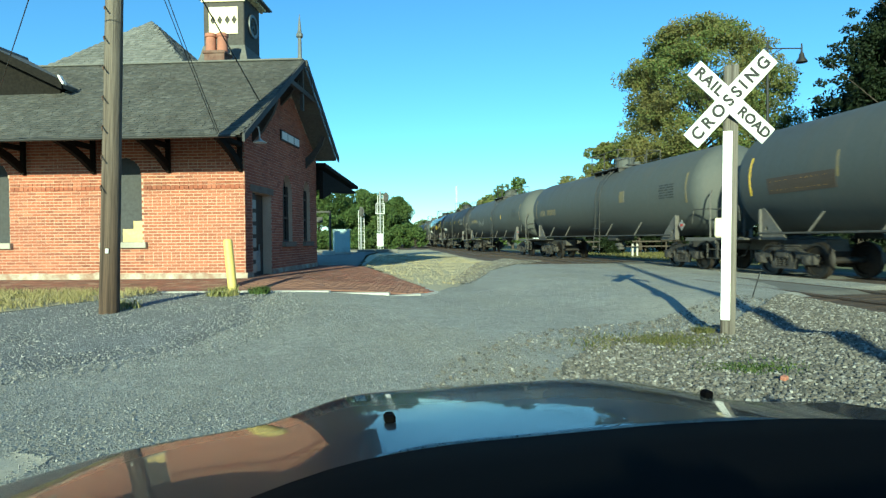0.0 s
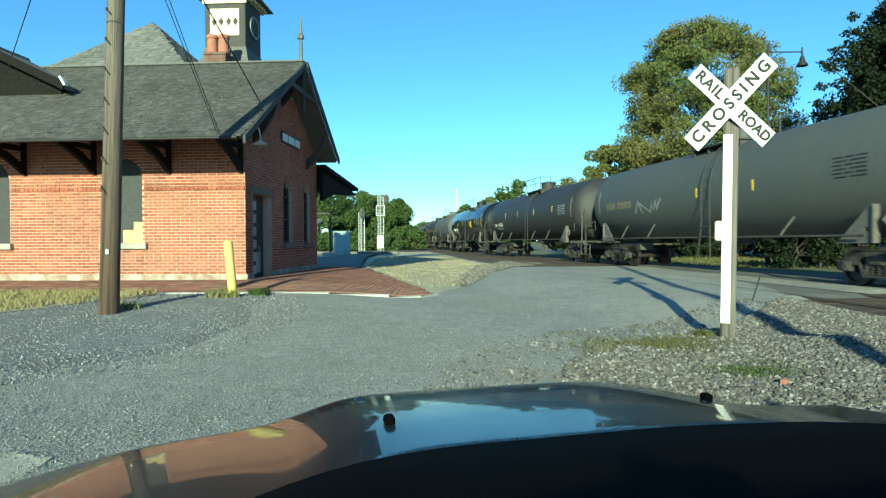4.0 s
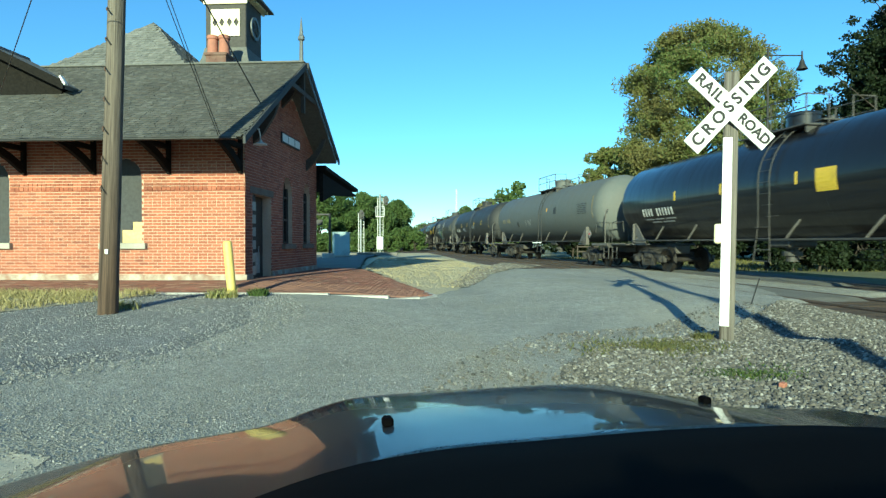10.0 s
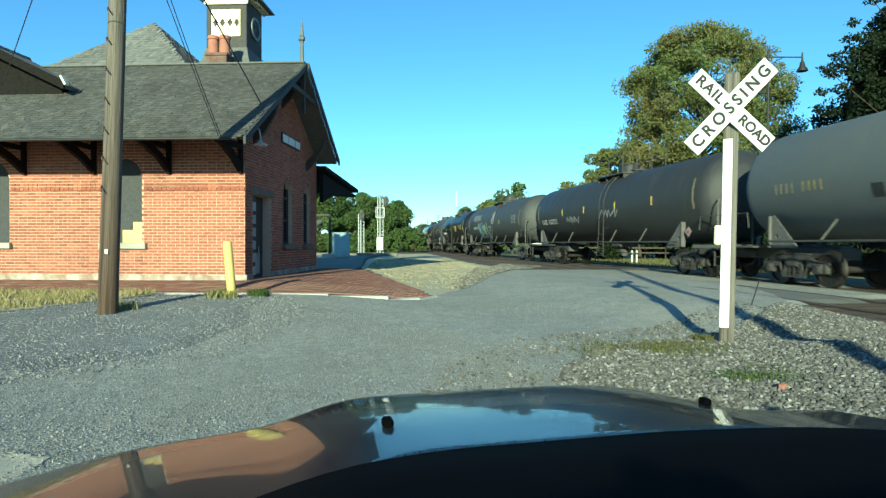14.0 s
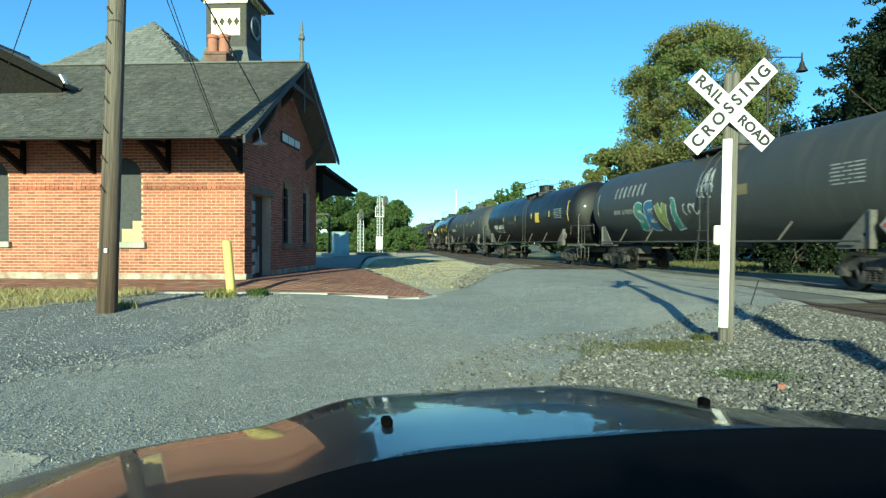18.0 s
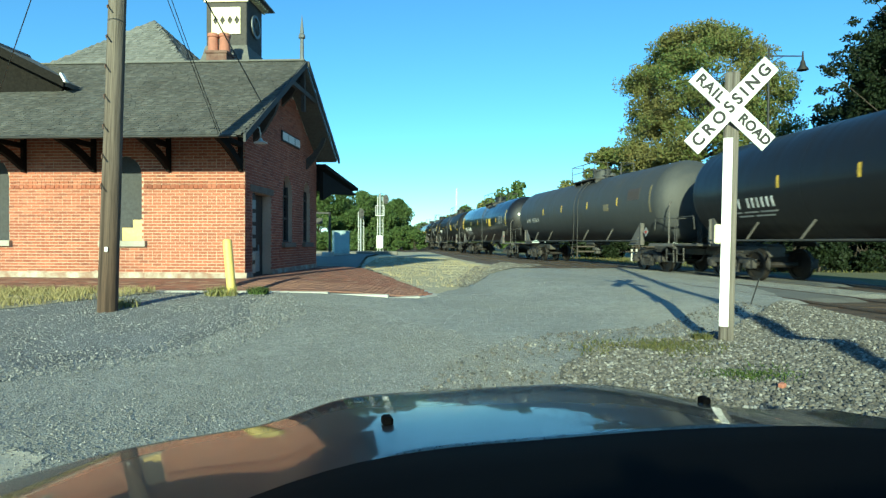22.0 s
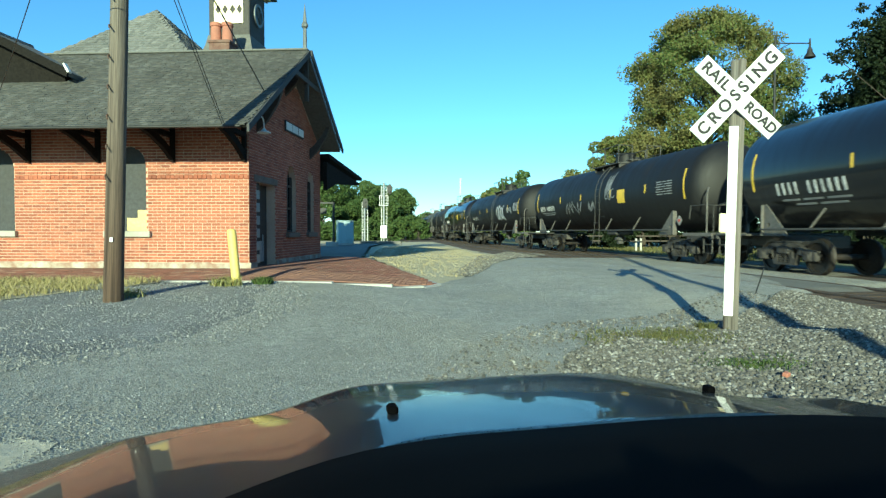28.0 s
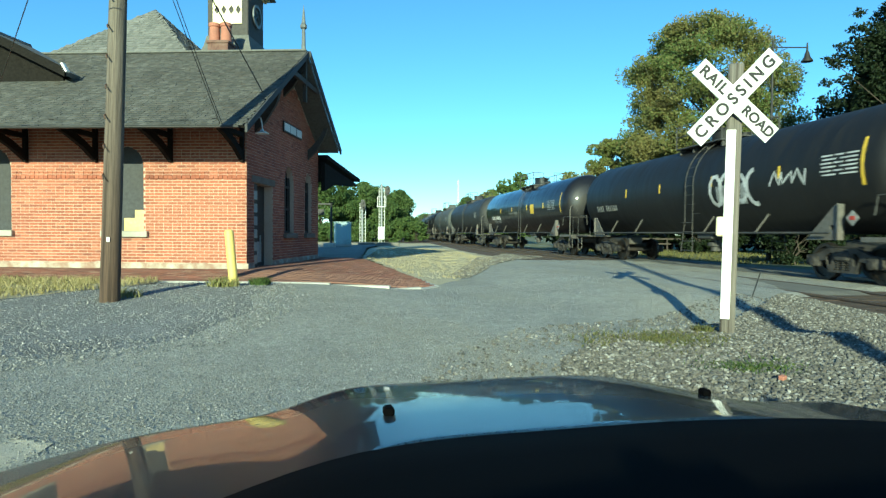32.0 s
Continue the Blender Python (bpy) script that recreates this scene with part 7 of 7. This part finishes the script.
def gantry():
    t = thing("steel_gantry", "dark steel frame standing beside the platform", "steel frame", pose(-7.05, 37.0, 0.25))
    bm = bmesh.new()
    rod(bm, (0, 0, 0), (0, 0, 2.75), 0.07, 8)
    part("post", bm, BLACK, t)
    bm = bmesh.new()
    box(bm, (3.4, 0.1, 0.1), (-1.65, 0, 2.7))
    box(bm, (2.6, 0.1, 0.35), (-1.75, 0, 2.2))
    part("beam", bm, BLACK, t)
    bm = bmesh.new()
    rod(bm, (-3.3, 0, 0), (-3.3, 0, 2.75), 0.07, 8)
    part("post", bm, BLACK, t)
    bm = bmesh.new()
    box(bm, (0.7, 0.5, 0.3), (-0.1, 0, 0.12), None, 0.02)
    part("footing", bm, CONCRETE, t)


gantry()


def fence():
    f = thing("fence", "low dark rail fence across the field", "fence", None, "", "structure")
    pm = shared("fence_post", lambda b: box(b, (0.1, 0.1, 1.15), (0, 0, 0.45), None, 0.01), DARKWOOD)
    rm = shared("fence_rail", lambda b: box(b, (2.4, 0.04, 0.12), (0, 0, 0), None, 0.01), DARKWOOD)
    for i in range(16):
        x = 11 + i * 2.4
        part("fence_post", pm, WOODPOLE, f, "", False, pose(x, 48.5, -0.05))
        for z in (0.45, 0.85):
            part("fence_rail", rm, WOODPOLE, f, "", False, pose(x + 1.2, 48.43, z))


fence()


def platform_edge():
    bm = bmesh.new()
    box(bm, (12.0, 0.4, 0.25), (-9.5, 46.0, 0.30), None, 0.02)
    tagged(part("platform_edge", bm, ROADPANEL), "worn concrete platform edge", "platform edge", "", "structure")


platform_edge()


def wire(a, b, sag, name="cable", r=0.012):
    bm = bmesh.new()
    pts = []
    for i in range(13):
        k = i / 12
        p = Vector(a).lerp(Vector(b), k)
        p.z -= sag * 4 * k * (1 - k)
        pts.append(p)
    bent(bm, pts, r, 5)
    tagged(part(name, bm, BLACK), "black overhead service wire", "cable", "overhead wires")


# ------------------------------------------------------------------ grass and weeds
GRASSBLADE = island_tone("grass_blades", [(0.16, 0.15, 0.05), (0.30, 0.27, 0.12), (0.10, 0.13, 0.03), (0.36, 0.32, 0.16), (0.14, 0.16, 0.04)], 0.8, 0.0, 10, 0.2)
WEEDBLADE = island_tone("weed_blades", [(0.04, 0.07, 0.018), (0.065, 0.10, 0.026), (0.095, 0.115, 0.04), (0.045, 0.075, 0.022)], 0.8, 0.0, 10, 0.2)

STRIPBLADE = island_tone("strip_grass", [(0.27, 0.235, 0.10), (0.36, 0.305, 0.145), (0.2, 0.185, 0.07), (0.4, 0.34, 0.185), (0.29, 0.25, 0.11)], 0.8, 0.0, 10, 0.2)
STRAWBLADE = island_tone("straw_blades", [(0.33, 0.285, 0.175), (0.42, 0.365, 0.24), (0.25, 0.22, 0.12), (0.37, 0.32, 0.2)], 0.8, 0.0, 10, 0.2)
FIELDBLADE = island_tone("field_grass", [(0.09, 0.09, 0.03), (0.14, 0.13, 0.05), (0.08, 0.09, 0.026), (0.17, 0.15, 0.065)], 0.8, 0.0, 10, 0.2)
OLIVEBLADE = island_tone("olive_weeds", [(0.075, 0.085, 0.028), (0.12, 0.115, 0.045), (0.06, 0.078, 0.024), (0.15, 0.13, 0.06)], 0.8, 0.0, 10, 0.2)


def blades(name, label, count, where, h, mat, seed, zf, w=0.006, soft=None):
    """Grass: thin bent blades, one mesh."""
    rs = np.random.RandomState(seed)
    lo, hi = np.min(where, 0), np.max(where, 0)
    pts = []
    while len(pts) < count:
        x, y = rs.uniform(lo[0], hi[0]), rs.uniform(lo[1], hi[1])
        if soft and rs.uniform() > math.exp(-2.2 * (((x - soft[0]) / soft[2]) ** 2 + ((y - soft[1]) / soft[3]) ** 2)):
            continue
        if inside(x, y, where) and noise.noise((x * 1.8, y * 1.8, seed)) > -0.25 + rs.uniform(-0.3, 0.3):
            pts.append((x, y, zf(x, y)))
    p = np.array(pts)
    n = len(p)
    a = rs.uniform(0, 2 * np.pi, n)
    side = np.stack([np.cos(a), np.sin(a), np.zeros(n)], 1) * (w * rs.uniform(0.6, 1.4, (n, 1)))
    hh = h * rs.uniform(0.4, 1.0, (n, 1))
    lean = np.concatenate([rs.normal(0, 0.55, (n, 2)), np.ones((n, 1))], 1) * hh
    mid = lean * np.array([0.35, 0.35, 0.6])
    v = np.stack([p - side, p + side, p + mid + side * 0.7, p + mid - side * 0.7, p + lean], 1).reshape(-1, 3)
    k = 5 * np.arange(n)
    f = [(i, i + 1, i + 2, i + 3) for i in k.tolist()] + [(i + 3, i + 2, i + 4) for i in k.tolist()]
    me = bpy.data.meshes.new(name)
    me.from_pydata(v.tolist(), [], f)
    me.materials.append(mat)
    return tagged(new(name, me), label, "grass", "", "stuff")


def disc(x, y, rx, ry):
    return [(x + rx * math.cos(k * 0.628), y + ry * math.sin(k * 0.628)) for k in range(10)]


gz = lambda x, y: ground_z(x, y) + 0.015
blades("grass", "dry grass strip before the station wall", 9000, [(-5.4, 10.1), (-5.2, 11.0), (-11, 11.0), (-11, 8.0), (-6.6, 8.3)], 0.15, STRIPBLADE, 31, gz)
blades("grass", "dry yellow grass on the verge", 17000, [(-0.4, 13.4), (0.3, 14.5), (1.2, 19.0), (2.4, 25), (0.6, 40), (-3.9, 36), (-2.9, 22), (-1.4, 16.4)], 0.06, STRAWBLADE, 32, gz, 0.010)
blades("grass", "green and dry weeds round the bollard", 320, disc(-3.85, 10.3, 0.3, 0.22), 0.2, GRASSBLADE, 33, gz)
blades("grass", "green weeds beside the bollard", 420, disc(-3.28, 10.55, 0.17, 0.14), 0.15, WEEDBLADE, 34, gz, 0.012)
blades("grass", "dry weeds at the foot of the pole", 300, disc(-4.85, 8.9, 0.3, 0.25), 0.15, GRASSBLADE, 35, gz)
blades("grass", "low green weeds on the stones", 2000, disc(2.25, 6.3, 1.1, 0.85), 0.05, OLIVEBLADE, 36, mound_z, 0.006, (2.25, 6.3, 0.75, 0.55))
blades("grass", "low green weeds on the stones", 800, disc(2.64, 5.15, 0.6, 0.5), 0.045, WEEDBLADE, 37, mound_z, 0.006, (2.64, 5.15, 0.4, 0.34))
blades("grass", "tuft at the foot of the crossing post", 220, disc(2.98, 6.8, 0.12, 0.10), 0.10, OLIVEBLADE, 38, mound_z)
blades("grass", "field of dry grass beyond the tracks", 9000, [(13.5, 26), (26, 24), (34, 50), (9.5, 50), (11.5, 36)], 0.18, FIELDBLADE, 39, lambda x, y: -0.12, 0.02)


# ------------------------------------------------------------------ trees around
for x, y, h, sp, mt, sd, n in ((-9.4, 92, 8.2, 4.2, LEAF_GREEN, 41, 7000), (-12.5, 88, 8.4, 4.6, LEAF_GREEN, 42, 7000), (-17.5, 84, 9.0, 4.5, LEAF_GREEN, 43, 6000), (-9.0, 108, 7.6, 3.8, LEAF_GREEN, 44, 6000), (-22, 86, 10, 5.0, LEAF_GREEN, 45, 5000), (-15.0, 100, 9, 4.6, LEAF_GREEN, 46, 5000), (-9.8, 104, 9.0, 4.4, LEAF_GREEN, 47, 5000)):
    tree("leafy green tree beyond the platform", x, y, 0, h, sp, mt, sd, n * 4, 0.165, 0.03)
for i in range(16):
    r = random.Random(200 + i)
    y = 75 + i * 13
    tree("leafy tree in the row behind the train", float(np.interp(-y, -LINE[:, 1], LINE[:, 0])) + 8.6 + r.uniform(-0.8, 0.8), y, 0, r.uniform(8.2, 9.4) - 0.045 * (min(y, 108) - 75) + 0.012 * max(0, y - 108), r.uniform(2.6, 3.4), LEAF_TURN if i % 3 else LEAF_GREEN, 60 + i, 6000, 0.30, 0.05)
for i in range(12):
    r = random.Random(300 + i)
    tree("distant tree beyond the bend of the line", -34 + i * 6.2 + r.uniform(-2, 2), 260 + r.uniform(-20, 30), 0, r.uniform(7.5, 9.5), r.uniform(4.5, 6), LEAF_GREEN, 90 + i, 2500, 0.8, 0.0)
tree("leafy tree behind the train", 12.6, 58, 0, 6.9, 2.4, LEAF_TURN, 111, 14000, 0.15, 0.1)
tree("leafy tree with yellowing crown behind the train", 13.9, 50, 0, 9.2, 2.3, LEAF_TURN, 115, 22000, 0.12, 0.1, 0.0, "trees", 30, (0.2, 0.34))
tree("dark leafy tree low behind the train", 22.6, 38, 0, 9.3, 4.0, LEAF_SHADE_DARK, 112, 26000, 0.13, 0.1)
tree("dark leafy tree low behind the train", 27.8, 36, 0, 11.0, 5.0, LEAF_SHADE_DARK, 113, 34000, 0.13, 0.1)
# hedge as dark backdrop: the shade behind the field is in its leaf colour
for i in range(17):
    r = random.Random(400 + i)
    tree("dense dark hedge shrub beyond the field", 11.5 + i * 2.7 + r.uniform(-0.5, 0.5), 52 - i * 0.45 + r.uniform(-0.7, 0.7), -0.1, r.uniform(2.4, 3.4), r.uniform(1.9, 2.4), LEAF_SHADE_DARK, 130 + i, 3000, 0.22, 0.0, 0.0, "hedge shrubs")
# shrubs fill the gap under the cars, leaf colour darkened for shade
for i in range(11):
    r = random.Random(600 + i)
    tree("dense dark shrub beside the crossing road", 15.2 + i * 1.7 + r.uniform(-0.3, 0.3), 26.2 + i * 0.15 + r.uniform(-0.5, 0.5), -0.1, r.uniform(1.9, 2.7), r.uniform(1.2, 1.6), LEAF_SHADE_DARK, 180 + i, 3500, 0.10, 0.0, 0.0, "hedge shrubs")
for i in range(9):
    r = random.Random(500 + i)
    tree("leafy green shrub under the trees beyond the platform", -19 + i * 1.9 + r.uniform(-0.5, 0.5), 80 + r.uniform(-2, 2), -0.1, r.uniform(2.2, 3.4), r.uniform(1.6, 2.2), LEAF_GREEN, 160 + i, 3500, 0.16, 0.0, 0.0, "hedge shrubs")
for x, y, sd in ((18.6, 43.2, 701), (20.3, 43.0, 702), (13.6, 48.0, 703)):
    tree("low dark shrub at the foot of the trees", x, y, -0.1, 2.4, 1.5, LEAF_SHADE_DARK, sd, 4000, 0.13, 0.0, 0.0, "hedge shrubs")
utility_pole(2.25, -4.5, 0.0, 9.2, 0.16, 0.0, "tall wooden utility pole behind the car", False)

wire((-4.6, 7.0, 4.7), (-8.4, 11.0, 3.4), 0.02, "cable", 0.007)
wire((-4.3, 8.6, 5.5), (-4.31, 11.45, 3.2), 0.02, "cable", 0.007)
wire((-4.22, 8.6, 5.5), (-4.27, 11.45, 3.2), 0.05, "cable", 0.007)
wire((-3.96, 8.6, 5.6), (-3.93, 13.2, 4.06), 0.0, "cable", 0.012)

def loose_brick():
    bm = bmesh.new()
    box(bm, (0.06, 0.045, 0.036), (0, 0, 0), None, 0.008)
    ob = part("brick_fragment", bm, TERRA)
    ob.matrix_basis = pose(2.62, 4.56, mound_z(2.62, 4.56) + 0.035, 8, -6, 35)
    tagged(ob, "broken red brick lying on the crushed stone", "brick")


loose_brick()


def marker_rod():
    bm = bmesh.new()
    rod(bm, (5.2, 10.1, -0.05), (5.42, 10.15, 0.56), 0.011, 6)
    tagged(part("marker_rod", bm, BLACK), "thin leaning dark steel rod beside the track", "rod")


marker_rod()


def marker_post():
    t = thing("marker_post", "short pale concrete marker post in the field", "post", pose(12.75, 40.0, -0.1), "marker posts")
    bm = bmesh.new()
    box(bm, (0.13, 0.11, 0.85), (0, 0, 0.425), None, 0.02)
    part("post", bm, CONCRETE, t)
    bm = bmesh.new()
    box(bm, (0.138, 0.118, 0.12), (0, 0, 0.62))
    part("band", bm, BLACK, t, "dark band")
    copy_thing(t, pose(13.1, 40.1, -0.1))


marker_post()


def far_mast():
    t = thing("lattice_mast", "slim pale mast far beyond the trees", "mast", pose(3.4, 150, 0))
    for a in range(3):
        bm = bmesh.new()
        c, d = 0.22 * math.cos(a * 2.094), 0.22 * math.sin(a * 2.094)
        rod(bm, (c, d, 0), (c * 0.5, d * 0.5, 14.6), 0.04, 5)
        part("leg", bm, WHITE, t)
    bm = bmesh.new()
    for i in range(24):
        rod(bm, (-0.2, 0, 0.4 + i * 0.6), (0.2, 0, 0.9 + i * 0.6), 0.025, 4)
    part("bracing", bm, WHITE, t)


far_mast()


def far_crossing_sign():
    t = thing("crossing_sign", "distant white crossbuck on a post beside the line", "crossing sign", pose(-6.6, 150, 0))
    bm = bmesh.new()
    box(bm, (0.14, 0.14, 2.6), (0, 0, 1.3), None, 0.01)
    part("post", bm, WOODPOLE, t)
    for a in (42, -42):
        bm = bmesh.new()
        box(bm, (1.3, 0.03, 0.24), (0, -0.1 - 0.0006 * a, 2.35), Euler((0, radians(a), 0)).to_matrix(), 0.005)
        part("blade", bm, WHITE, t)


far_crossing_sign()
pavers()


motions()
